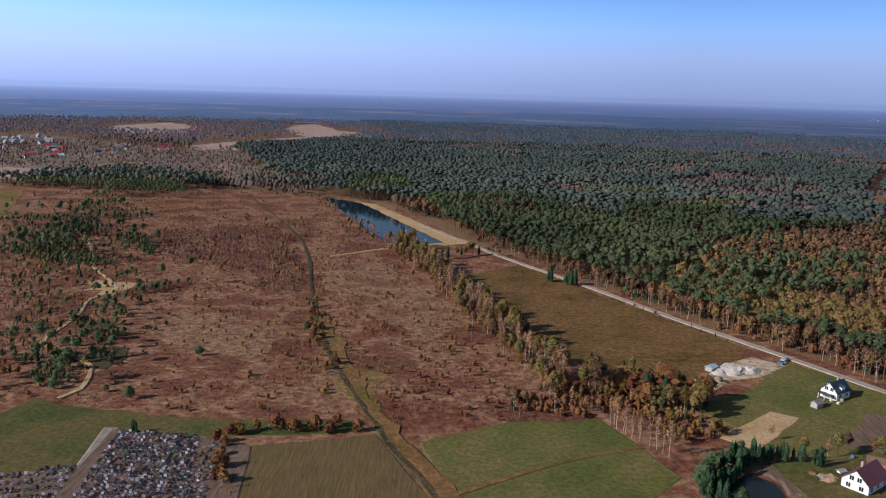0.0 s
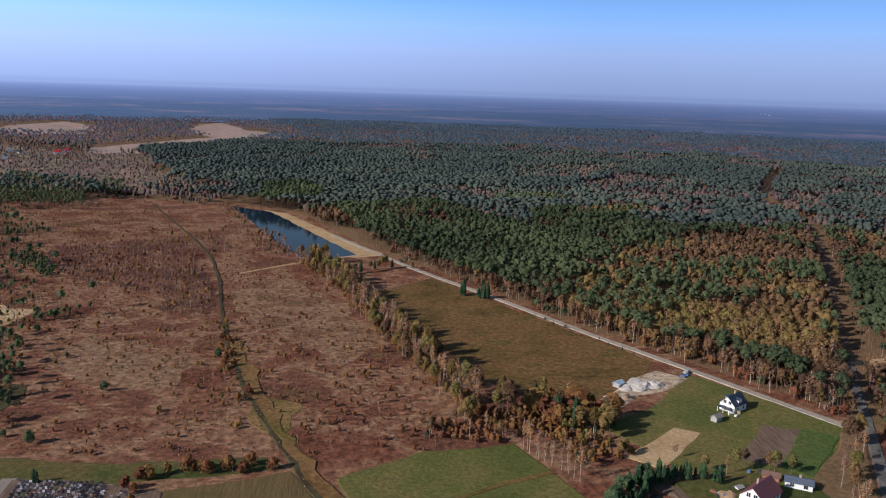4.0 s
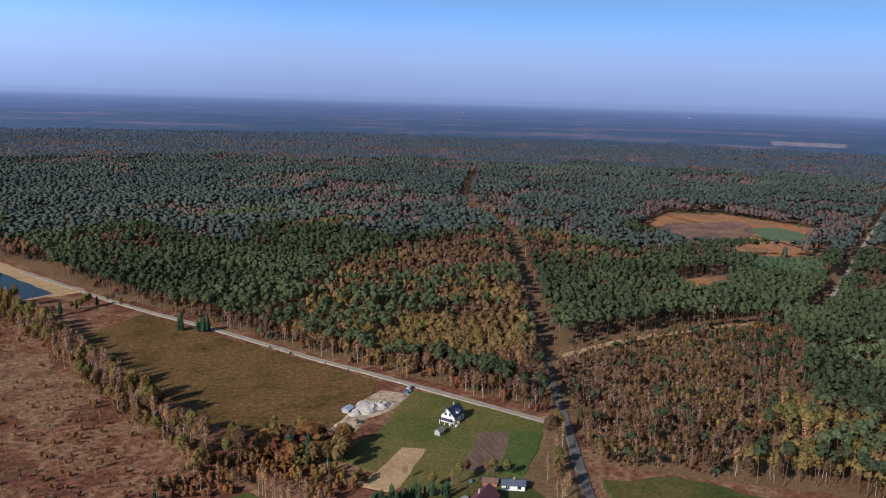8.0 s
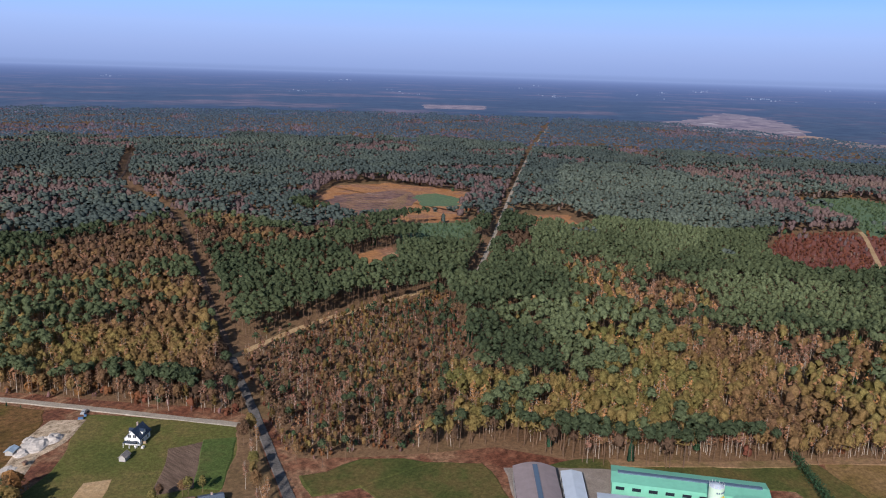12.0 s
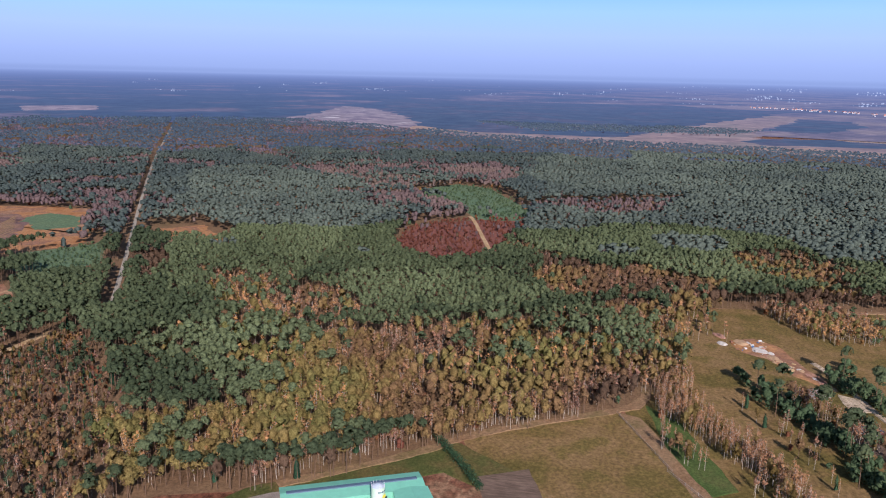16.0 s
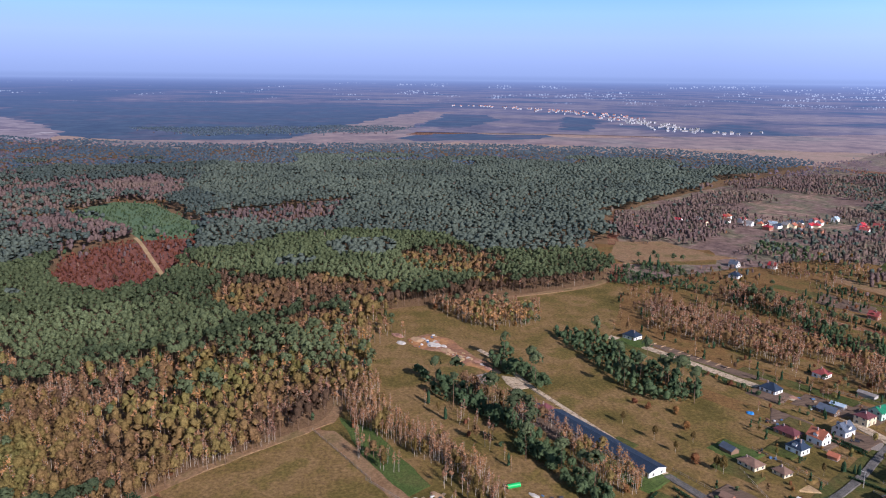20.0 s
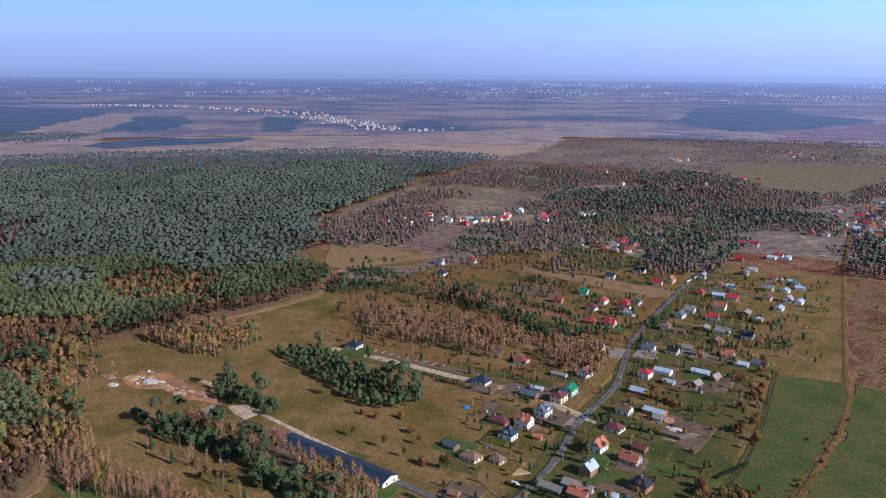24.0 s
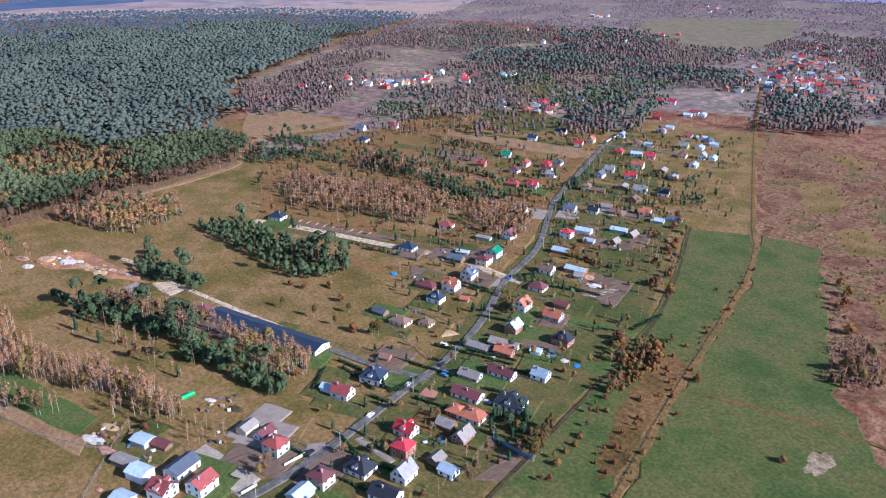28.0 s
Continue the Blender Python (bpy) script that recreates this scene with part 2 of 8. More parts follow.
M_HEATH = land("dry_heath", [(0.30, (0.100, 0.036, 0.021)), (0.40, (0.165, 0.064, 0.036)), (0.47, (0.215, 0.105, 0.060)), (0.51, (0.275, 0.160, 0.092)), (0.55, (0.190, 0.082, 0.046)), (0.62, (0.135, 0.056, 0.036)), (0.70, (0.150, 0.094, 0.036))], 0.022, 0.35, fine_mix=0.9, bump=1.0)
M_FLOOR = land("leaf_litter", [(0.3, (0.135, 0.078, 0.042)), (0.5, (0.20, 0.122, 0.066)), (0.7, (0.145, 0.098, 0.045))], 0.02, 0.5)
M_GRASS = land("meadow_grass", [(0.34, (0.108, 0.084, 0.022)), (0.43, (0.152, 0.110, 0.032)), (0.50, (0.196, 0.126, 0.046)), (0.56, (0.236, 0.148, 0.064)), (0.62, (0.170, 0.120, 0.036)), (0.70, (0.122, 0.098, 0.027))], 0.025, 0.5, fine_mix=0.6)
M_LAWN = land("green_grass", [(0.36, (0.060, 0.074, 0.019)), (0.46, (0.086, 0.090, 0.025)), (0.55, (0.128, 0.098, 0.034)), (0.62, (0.098, 0.092, 0.027)), (0.70, (0.072, 0.082, 0.022))], 0.03, 0.6, fine_mix=0.55)
M_MEADOW = land("wet_meadow_grass", [(0.36, (0.058, 0.084, 0.021)), (0.46, (0.080, 0.101, 0.027)), (0.55, (0.112, 0.106, 0.035)), (0.62, (0.090, 0.102, 0.029)), (0.70, (0.068, 0.092, 0.024))], 0.03, 0.6, fine_mix=0.55)
M_ROUGH = land("rough_olive_grass", [(0.34, (0.081, 0.053, 0.015)), (0.45, (0.128, 0.078, 0.025)), (0.54, (0.171, 0.094, 0.038)), (0.66, (0.092, 0.076, 0.017))], 0.03, 0.4, fine_mix=0.75)
M_DRYGRASS = land("dry_grass", [(0.34, (0.141, 0.078, 0.026)), (0.48, (0.208, 0.117, 0.044)), (0.66, (0.125, 0.095, 0.026))], 0.025, 0.5, fine_mix=0.6)
M_VERGE = land("tan_verge_grass", [(0.34, (0.21, 0.120, 0.060)), (0.5, (0.28, 0.175, 0.095)), (0.66, (0.18, 0.130, 0.055))], 0.05, 0.6, fine_mix=0.5)
M_BAREPATCH = land("thin_sandy_grass", [(0.38, (0.13, 0.115, 0.05)), (0.47, (0.24, 0.18, 0.11)), (0.58, (0.36, 0.28, 0.19))], 0.16, 0.9, fine_mix=0.6)
M_BAREEARTH = land("bare_mauve_earth", [(0.34, (0.125, 0.072, 0.066)), (0.48, (0.185, 0.112, 0.100)), (0.56, (0.24, 0.135, 0.085)), (0.68, (0.30, 0.21, 0.19))], 0.03, 0.3, stretch=(0.6, 1.0, 0.25), fine_mix=0.8)
M_TANHEATH = land("tan_heath_grass", [(0.32, (0.150, 0.072, 0.040)), (0.43, (0.205, 0.112, 0.062)), (0.52, (0.275, 0.168, 0.098)), (0.60, (0.180, 0.092, 0.052)), (0.70, (0.150, 0.105, 0.044))], 0.03, 0.35, fine_mix=0.9, bump=1.0)
M_MOWN = land("mown_lawn", [(0.36, (0.092, 0.104, 0.026)), (0.48, (0.120, 0.120, 0.032)), (0.56, (0.160, 0.130, 0.044)), (0.66, (0.105, 0.112, 0.029))], 0.03, 0.6, fine_mix=0.5)
# base colour made paler and more mauve to stand in for haze
M_HAZEDLAND = land("far_scrub_land_hazed", [(0.34, (0.165, 0.120, 0.124)), (0.46, (0.220, 0.155, 0.148)), (0.54, (0.180, 0.158, 0.125)), (0.62, (0.290, 0.205, 0.175)), (0.72, (0.190, 0.135, 0.138))], 0.010, 0.08, fine_mix=0.7)
M_BRIGHT = land("bright_lawn", [(0.34, (0.062, 0.098, 0.024)), (0.52, (0.082, 0.114, 0.030)), (0.66, (0.106, 0.112, 0.036))], 0.05, 0.7, fine_mix=0.5)
# dry grass, greyer than near by: haze is in the base colour
M_FARGRASS = land("far_dry_grass_hazed", [(0.34, (0.150, 0.130, 0.080)), (0.5, (0.190, 0.155, 0.098)), (0.66, (0.150, 0.135, 0.078))], 0.01, 0.06, fine_mix=0.4)
M_RUSTHEATH = land("rusty_heath", [(0.32, (0.105, 0.052, 0.030)), (0.43, (0.165, 0.082, 0.045)), (0.52, (0.225, 0.128, 0.072)), (0.60, (0.135, 0.098, 0.038)), (0.66, (0.105, 0.100, 0.034)), (0.74, (0.175, 0.092, 0.055))], 0.03, 0.3, fine_mix=0.85, bump=1.0)
M_STUBBLE = land("stubble", [(0.3, (0.110, 0.078, 0.032)), (0.5, (0.140, 0.098, 0.042)), (0.7, (0.118, 0.090, 0.034))], 0.05, 0.9, stretch=(0.35, 1.0, 0.12), fine_mix=0.3)
M_SAND = land("sand", [(0.3, (0.36, 0.235, 0.115)), (0.5, (0.46, 0.315, 0.165)), (0.7, (0.50, 0.365, 0.215))], 0.06, 0.7, fine_mix=0.35)
M_PALE = land("pale_sand", [(0.36, (0.24, 0.175, 0.11)), (0.46, (0.45, 0.345, 0.235)), (0.6, (0.57, 0.45, 0.32))], 0.35, 1.2, fine_mix=0.5)
M_SOIL = land("ploughed_soil", [(0.3, (0.13, 0.088, 0.062)), (0.7, (0.19, 0.13, 0.095))], 0.06, 0.9, stretch=(0.5, 1.0, 0.15))
M_GRAVEL = land("pale_gravel", [(0.3, (0.30, 0.26, 0.21)), (0.7, (0.42, 0.37, 0.30))], 0.15, 1.2, fine_mix=0.3)
M_ASPHALT = land("worn_asphalt", [(0.34, (0.092, 0.084, 0.078)), (0.5, (0.130, 0.120, 0.112)), (0.66, (0.180, 0.162, 0.150))], 0.25, 1.2, fine_mix=0.45, bump=0.2)
M_PAVING = land("paving", [(0.3, (0.24, 0.20, 0.17)), (0.7, (0.33, 0.28, 0.24))], 0.2, 2.0, fine_mix=0.3)
M_CLEAR = land("cleared_land", [(0.32, (0.30, 0.125, 0.045)), (0.48, (0.40, 0.205, 0.090)), (0.56, (0.26, 0.13, 0.08)), (0.7, (0.44, 0.28, 0.16))], 0.03, 0.25, fine_mix=0.45)
M_DITCH = land("dark_reeds", [(0.3, (0.045, 0.035, 0.02)), (0.7, (0.09, 0.075, 0.035))], 0.1, 0.8)
# dry grass of far fields, its base colour paled and pinkened for haze
M_PLAIN = land("dry_plain_grass_hazed", [(0.35, (0.30, 0.21, 0.18)), (0.5, (0.38, 0.27, 0.225)), (0.65, (0.27, 0.22, 0.18))], 0.006, 0.05, fine_mix=0.3)
M_REDFLOOR = land("red_undergrowth", [(0.3, (0.175, 0.064, 0.050)), (0.7, (0.225, 0.092, 0.064))], 0.03, 0.3)
M_GREENFLOOR = land("young_planting", [(0.3, (0.100, 0.160, 0.090)), (0.7, (0.135, 0.180, 0.090))], 0.03, 0.3)

PINE = leafy("pine_needles", [(0.0, (0.073, 0.095, 0.051)), (0.5, (0.119, 0.145, 0.073)), (1.0, (0.172, 0.206, 0.104))], spread=0.16)
SPRUCE = leafy("spruce_needles", [(0.0, (0.030, 0.062, 0.036)), (1.0, (0.055, 0.095, 0.045))], 0.15)
YOUNG = leafy("young_pine_needles", [(0.0, (0.078, 0.121, 0.063)), (1.0, (0.125, 0.166, 0.078))])
OAK = leafy("autumn_leaves", [(0.0, (0.127, 0.082, 0.054)), (0.2, (0.181, 0.110, 0.065)), (0.42, (0.240, 0.149, 0.071)), (0.6, (0.261, 0.184, 0.071)), (0.8, (0.240, 0.194, 0.069)), (1.0, (0.179, 0.173, 0.060))])
TWIGS = leafy("bare_twigs", [(0.0, (0.237, 0.129, 0.091)), (0.5, (0.306, 0.163, 0.089)), (1.0, (0.385, 0.209, 0.080))], 0.1, relief=0)
RUST = leafy("rust_leaves", [(0.0, (0.185, 0.072, 0.048)), (0.4, (0.235, 0.110, 0.050)), (0.7, (0.27, 0.145, 0.054)), (1.0, (0.31, 0.185, 0.065))])
GOLD = leafy("yellow_leaves", [(0.0, (0.125, 0.086, 0.036)), (0.6, (0.170, 0.118, 0.040)), (1.0, (0.145, 0.128, 0.042))])
BARK = plain("brown_bark", (0.17, 0.105, 0.065), 0.95, vary=0.35)
PALE_BARK = plain("birch_bark", (0.44, 0.38, 0.31), 0.9, vary=0.35)
# woods at mid distance and the far edge: haze put into their leaf colours
FAR_GREEN = leafy("far_pines_hazed", [(0.0, (0.089, 0.127, 0.173)), (1.0, (0.121, 0.158, 0.192))], grain=0.35)
FAR_BROWN = leafy("far_autumn_woods_hazed", [(0.0, (0.165, 0.132, 0.165)), (1.0, (0.220, 0.165, 0.180))], grain=0.35)
MID_GREEN = leafy("mid_pines_hazed", [(0.0, (0.088, 0.112, 0.104)), (0.5, (0.123, 0.150, 0.125)), (1.0, (0.158, 0.190, 0.152))], grain=0.6, spread=0.10)
MID_BROWN = leafy("mid_mixed_woods_hazed", [(0.0, (0.175, 0.124, 0.122)), (0.5, (0.215, 0.152, 0.138)), (1.0, (0.230, 0.180, 0.136))], grain=0.6, spread=0.10)
TUSSOCK = leafy("dry_grass_tussocks", [(0.0, (0.12, 0.050, 0.035)), (0.3, (0.19, 0.080, 0.045)), (0.5, (0.25, 0.14, 0.08)), (0.7, (0.34, 0.21, 0.13)), (1.0, (0.16, 0.12, 0.05))], 0.2)
# brown rough land with some bluish haze mixed into its base colour
M_FARGROUND = land("far_rough_land_hazed", [(0.32, (0.150, 0.100, 0.090)), (0.45, (0.210, 0.140, 0.118)), (0.53, (0.160, 0.145, 0.095)), (0.6, (0.300, 0.200, 0.150)), (0.7, (0.180, 0.122, 0.108))], 0.012, 0.10, fine_mix=0.75)
MAUVE = leafy("mauve_twigs", [(0.0, (0.17, 0.100, 0.098)), (0.5, (0.205, 0.118, 0.105)), (1.0, (0.24, 0.145, 0.105))], 0.1)

# ---- helpers for geometry ----
def vnoise(x, y, size, seed):
    """Smooth value noise in 0..1 over arrays of places."""
    gx, gy = np.asarray(x) / size, np.asarray(y) / size
    ix, iy = np.floor(gx).astype(np.int64), np.floor(gy).astype(np.int64)
    fx, fy = gx - ix, gy - iy
    fx, fy = fx * fx * (3 - 2 * fx), fy * fy * (3 - 2 * fy)

    def h(a, b):
        n = (a * 374761393 + b * 668265263 + seed * 974634777) & 0x7FFFFFFF
        n = ((n ^ (n >> 13)) * 1274126177) & 0x7FFFFFFF
        return ((n ^ (n >> 16)) & 0xFFFF) / 65535.0

    return (h(ix, iy) * (1 - fx) + h(ix + 1, iy) * fx) * (1 - fy) + (h(ix, iy + 1) * (1 - fx) + h(ix + 1, iy + 1) * fx) * fy


def inside(poly, x, y):
    x, y = np.asarray(x, float), np.asarray(y, float)
    hit = np.zeros(x.shape, bool)
    for (ax, ay), (bx, by) in zip(poly, poly[1:] + poly[:1]):
        if ay != by:
            hit ^= ((ay > y) != (by > y)) & (x < (bx - ax) * (y - ay) / (by - ay) + ax)
    return hit


def near_line(line, x, y):
    """Distance from arrays of places to a line of points."""
    best = np.full(np.shape(x), 1e9)
    for (ax, ay), (bx, by) in zip(line, line[1:]):
        dx, dy = bx - ax, by - ay
        k = np.clip(((x - ax) * dx + (y - ay) * dy) / (dx * dx + dy * dy), 0, 1)
        best = np.minimum(best, np.hypot(x - ax - k * dx, y - ay - k * dy))
    return best


def smooth_line(pts, step=6.0):
    """A rounded line through points, with a point about every step metres."""
    p = [Vector((*q, 0)) for q in pts]
    p = [2 * p[0] - p[1]] + p + [2 * p[-1] - p[-2]]
    out = []
    for a, b, c, d in zip(p, p[1:], p[2:], p[3:]):
        n = max(1, int((c - b).length / step))
        for i in range(n):
            t = i / n
            out.append(0.5 * (2 * b + (c - a) * t + (2 * a - 5 * b + 4 * c - d) * t * t + (3 * b - a - 3 * c + d) * t ** 3))
    return out + [p[-2]]


def mesh_object(name, verts, faces, materials, parent=None):
    me = bpy.data.meshes.new(name)
    me.from_pydata([tuple(v) for v in verts], [], faces)
    for m in materials if isinstance(materials, (list, tuple)) else [materials]:
        me.materials.append(m)
    ob = new(name, me)
    ob.parent = parent
    return ob


LAYER = [0]
USED_Z = []


def layer_height(z):
    """A height that no other field or road lies at."""
    LAYER[0] += 1
    z += 0.0012 * LAYER[0]
    while any(abs(z - u) < 0.0014 for u in USED_Z):
        z += 0.0015
    USED_Z.append(z)
    return z


def region(name, pts, material, label, z=0.1, ragged=1.5, seed=0, step=6.0):
    """A field: a thin slab with an uneven edge, lying on the ground."""
    z = layer_height(z)
    rim = []
    for i, (a, b) in enumerate(zip(pts, pts[1:] + pts[:1])):
        a, b = Vector((*a, 0)), Vector((*b, 0))
        n = max(1, int((b - a).length / step))
        for k in range(n):
            q = a.lerp(b, k / n)
            o = noise.noise_vector((q.x * 0.08 + seed, q.y * 0.08, 3.1 + seed)) * ragged
            rim.append((q.x + o.x, q.y + o.y))
    bm = bmesh.new()
    top = [bm.verts.new((x, y, z)) for x, y in rim]
    # the edge slopes gently into the ground
    area = sum(a[0] * b[1] - b[0] * a[1] for a, b in zip(rim, rim[1:] + rim[:1]))
    low = []
    for i, (x, y) in enumerate(rim):
        d = Vector((rim[(i + 1) % len(rim)][0] - rim[i - 1][0], rim[(i + 1) % len(rim)][1] - rim[i - 1][1]))
        d = d.normalized() * (2.0 if area > 0 else -2.0) if d.length > 0 else Vector((0, 0))
        low.append(bm.verts.new((x + d.y, y - d.x, -0.4)))
    face = bm.faces.new(top)
    for i in range(len(top)):
        j = (i + 1) % len(top)
        bm.faces.new((top[j], top[i], low[i], low[j]))
    bmesh.ops.triangulate(bm, faces=[face])
    bmesh.ops.recalc_face_normals(bm, faces=bm.faces)
    me = bpy.data.meshes.new(name)
    bm.to_mesh(me)
    bm.free()
    me.materials.append(material)
    return tagged(new(name, me), label, name.split("_")[-1], kind="structure")


def ribbon(name, pts, width, material, label, z=0.2, ragged=0.4, category="road"):
    """A road, path or ditch along a line."""
    z = layer_height(z)
    line = smooth_line(pts)
    verts, faces = [], []
    for i, q in enumerate(line):
        d = (line[min(i + 1, len(line) - 1)] - line[max(i - 1, 0)]).normalized()
        n = Vector((-d.y, d.x, 0))
        for s in (-1, 1):
            w = width / 2 + ragged * noise.noise((q.x * 0.1, q.y * 0.1, s * 7.0))
            verts.append((*(q + n * s * w).xy, z))
        for s in (-1, 1):
            verts.append((*(q + n * s * (width / 2 + 0.5)).xy, -0.3))
        if i:
            a, b = 4 * i - 4, 4 * i
            faces += [(a, a + 1, b + 1, b), (a + 2, a, b, b + 2), (a + 1, a + 3, b + 3, b + 1)]
    return tagged(mesh_object(name, verts, faces, material), label, category, kind="structure")


# ---- ground ----
GROUND_R = 6200.0
rings, spokes = [0, 60, 150, 300, 500, 800, 1300, 2000, 3000, 4300, GROUND_R], 72
gv, gf = [(0, 0, 0)], []
for r in rings[1:]:
    gv += [(r * math.sin(math.tau * k / spokes), r * math.cos(math.tau * k / spokes), 0) for k in range(spokes)]
for k in range(spokes):
    gf.append((0, 1 + (k + 1) % spokes, 1 + k))
for i in range(len(rings) - 2):
    for k in range(spokes):
        a, b = 1 + i * spokes + k, 1 + i * spokes + (k + 1) % spokes
        gf.append((a, b, b + spokes, a + spokes))
tagged(mesh_object("ground", gv, gf, M_HEATH), "flat brown heath and rough grassland reaching the horizon", "ground", kind="structure")

# the plan: outlines of the woods and fields, in metres
FOREST = [(14, 601), (-52, 772), (-128, 836), (-211, 1020), (-290, 1158), (-352, 1390), (-250, 1620), (-141, 1990), (-300, 2750), (2750, 2750),
          (2602, 1222), (2254, 652), (2065, 291), (2046, 82), (2018, -212), (1974, -509), (1807, -896), (1491, -1134), (1182, -670),
          (1003, -444), (966, -423), (640, -275), (612, -189), (598, -111), (590, -45), (404, -18), (383, -5), (330, 68),
          (314, 76), (266, 129), (248, 174), (206, 206), (189, 225), (200, 262), (195, 286), (163, 336), (124, 394), (88, 471)]
PINEWOOD = [(1785, 161), (1990, -300), (1806, -870), (1491, -1120), (1182, -660), (966, -423), (646, -282), (602, -45), (740, 83), (927, 83)]
OAKWOOD = [(200, 215), (248, 178), (314, 80), (386, -2), (451, -30), (575, -38), (515, 38), (475, 128), (430, 240), (341, 300), (240, 270)]
BROWNWOOD = [(245, 345), (334, 352), (409, 330), (350, 262), (290, 222), (250, 196), (215, 200), (186, 222), (194, 262), (208, 295)]
BIRCHWOOD = [(559, 334), (541, 197), (479, 160), (445, 200), (465, 260)]
REDPATCH = [(722, 212), (816, 222), (872, 192), (912, 116), (882, 86), (810, 96), (676, 100), (650, 124), (622, 153), (672, 198)]
YOUNGWOOD = [(1094, 296), (1187, 247), (1163, 190), (971, 102), (909, 90), (893, 161), (985, 196)]
YOUNGWOOD2 = [(543, 524), (586, 529), (639, 491), (667, 490), (553, 420), (474, 421), (483, 446), (533, 481)]
CLEARING = [(545, 631), (658, 735), (719, 774), (793, 739), (810, 676), (814, 613), (731, 554), (647, 504), (591, 534), (538, 572)]
CLEARING2 = [(420, 443), (458, 465), (498, 463), (455, 416), (408, 396), (401, 413)]
CLEARING3 = [(678, 452), (721, 470), (745, 453), (742, 424), (700, 380), (650, 395), (645, 425)]
ORANGEPATCH = [(682, 459), (728, 474), (765, 440), (712, 399), (660, 403)]
AUTUMN = [(1344, 527), (1361, 152), (1223, 119), (1024, 230), (1057, 310), (1252, 560)]
AUTUMN_A = [(43, 1397), (104, 1544), (167, 1426), (91, 1260)]
AUTUMN_B = [(242, 1192), (488, 1326), (326, 1068), (224, 1001)]
AUTUMN_C = [(20, 932), (393, 904), (302, 754), (137, 821)]
YELLOWMIX = [(235, 345), (345, 540), (330, 640), (230, 600), (150, 480), (112, 420), (150, 375), (205, 300)]
LEFTWOOD = [(-148, 831), (-128, 836), (-211, 1020), (-298, 1158), (-260, 1585), (-141, 2000), (-300, 2750), (-2000, 2750), (-1100, 1050), (-471, 840), (-240, 865)]
LEFTFIELD = [(-487, 1483), (-425, 1656), (-343, 1853), (-141, 1988), (-237, 1750), (-265, 1618), (-351, 1448), (-384, 1378), (-444, 1381)]
LEFTFIELD_B = [(-472, 2458), (-424, 2586), (-297, 2193), (-145, 2040), (-296, 1807), (-356, 1921), (-435, 2106)]
LEFTFIELD_C = [(-888, 2150), (-838, 2402), (-694, 2214), (-605, 1885), (-714, 1820), (-823, 1862)]
LEFTFIELD_D = [(-600, 1010), (-499, 1015), (-455, 928), (-540, 880)]
GREEN_L = [(-540, 820), (-429, 798), (-360, 632), (-420, 610)]
LEFTSCRUB = [(-384, 1378), (-444, 1381), (-900, 1700), (-900, 1200), (-560, 960), (-300, 960), (-220, 880), (-215, 1020), (-290, 1158), (-352, 1390)]
LEFTOPEN = [(-421, 800), (-229, 862), (-178, 801), (-135, 648), (-223, 631), (-362, 632)]
PINEBAND_A = [(-450, 822), (-360, 805), (-303, 764), (-259, 783), (-310, 938), (-435, 1028), (-406, 912), (-481, 891)]
PINEBAND_B = [(-280, 849), (-243, 858), (-266, 950), (-303, 940)]
CLUMP_L = [(-350, 784), (-319, 791), (-251, 656), (-289, 634)]
CLUMP_M = [(-359, 640), (-297, 663), (-279, 621), (-341, 602)]
COPSE = [(-356, 621), (-290, 606), (-222, 567), (-160, 409), (-142, 331), (-132, 275), (-160, 265), (-230, 326)]
CLUMP_A = [(-284, 535), (-292, 592), (-282, 607), (-244, 542), (-215, 464), (-230, 457), (-254, 483)]
CLUMP_B = [(-176, 308), (-164, 312), (-147, 301), (-138, 291), (-133, 277), (-152, 278)]
CLUMP_C = [(-176, 384), (-170, 395), (-145, 339), (-133, 302), (-142, 301)]
CLUMP_D = [(-227, 555), (-218, 568), (-195, 512), (-203, 499)]
CLUMP_E = [(-166, 437), (-158, 441), (-149, 424), (-158, 416)]
BIRCHES_L = [(-260, 450), (-242, 468), (-182, 362), (-181, 335), (-210, 359)]
MAUVE_A = [(-214, 606), (-126, 649), (-94, 524), (-83, 444), (-108, 414), (-131, 452), (-162, 463), (-192, 510)]
MAUVE_B = [(-111, 440), (-84, 451), (-73, 406), (-92, 398), (-119, 419)]
RUSTTHICK = [(24, 260), (56, 262), (72, 253), (77, 236), (87, 239), (95, 244), (88, 266), (98, 290), (85, 302), (66, 290), (50, 284), (39, 281)]
NORTHSHRUB = [(-240, 860), (-148, 835), (-105, 640), (-37, 545), (-20, 565), (-45, 575), (-105, 737), (-130, 815)]
HEATH_E = [(423, -772), (283, -743), (150, -560), (60, -346), (122, -328), (160, -395), (217, -496), (255, -492)]
RUSTMASS = [(204, -272), (212, -290), (199, -311), (189, -292), (190, -270), (186, -240), (192, -246)]
TREES_E = [(142, -351), (144, -386), (133, -400), (109, -344), (124, -333)]
RUSTLINE = [(190, -300), (171, -255), (162, -225), (149, -193), (143, -195), (156, -227), (165, -258), (184, -302)]
BIRCHEAST = [(366, -30), (347, -48), (316, -66), (284, -86), (300, -88), (345, -69), (381, -50), (404, -40), (428, -44), (432, -34), (404, -26)]
BIRCHEDGE = [(578, -110), (605, -146), (565, -197), (525, -169), (533, -132)]
FARFIELD = [(1121, -1425), (1154, -1632), (940, -1806), (805, -1536), (738, -1284), (850, -1214)]
FARFIELD_B = [(804, -337), (753, -450), (692, -420), (700, -351), (721, -306)]
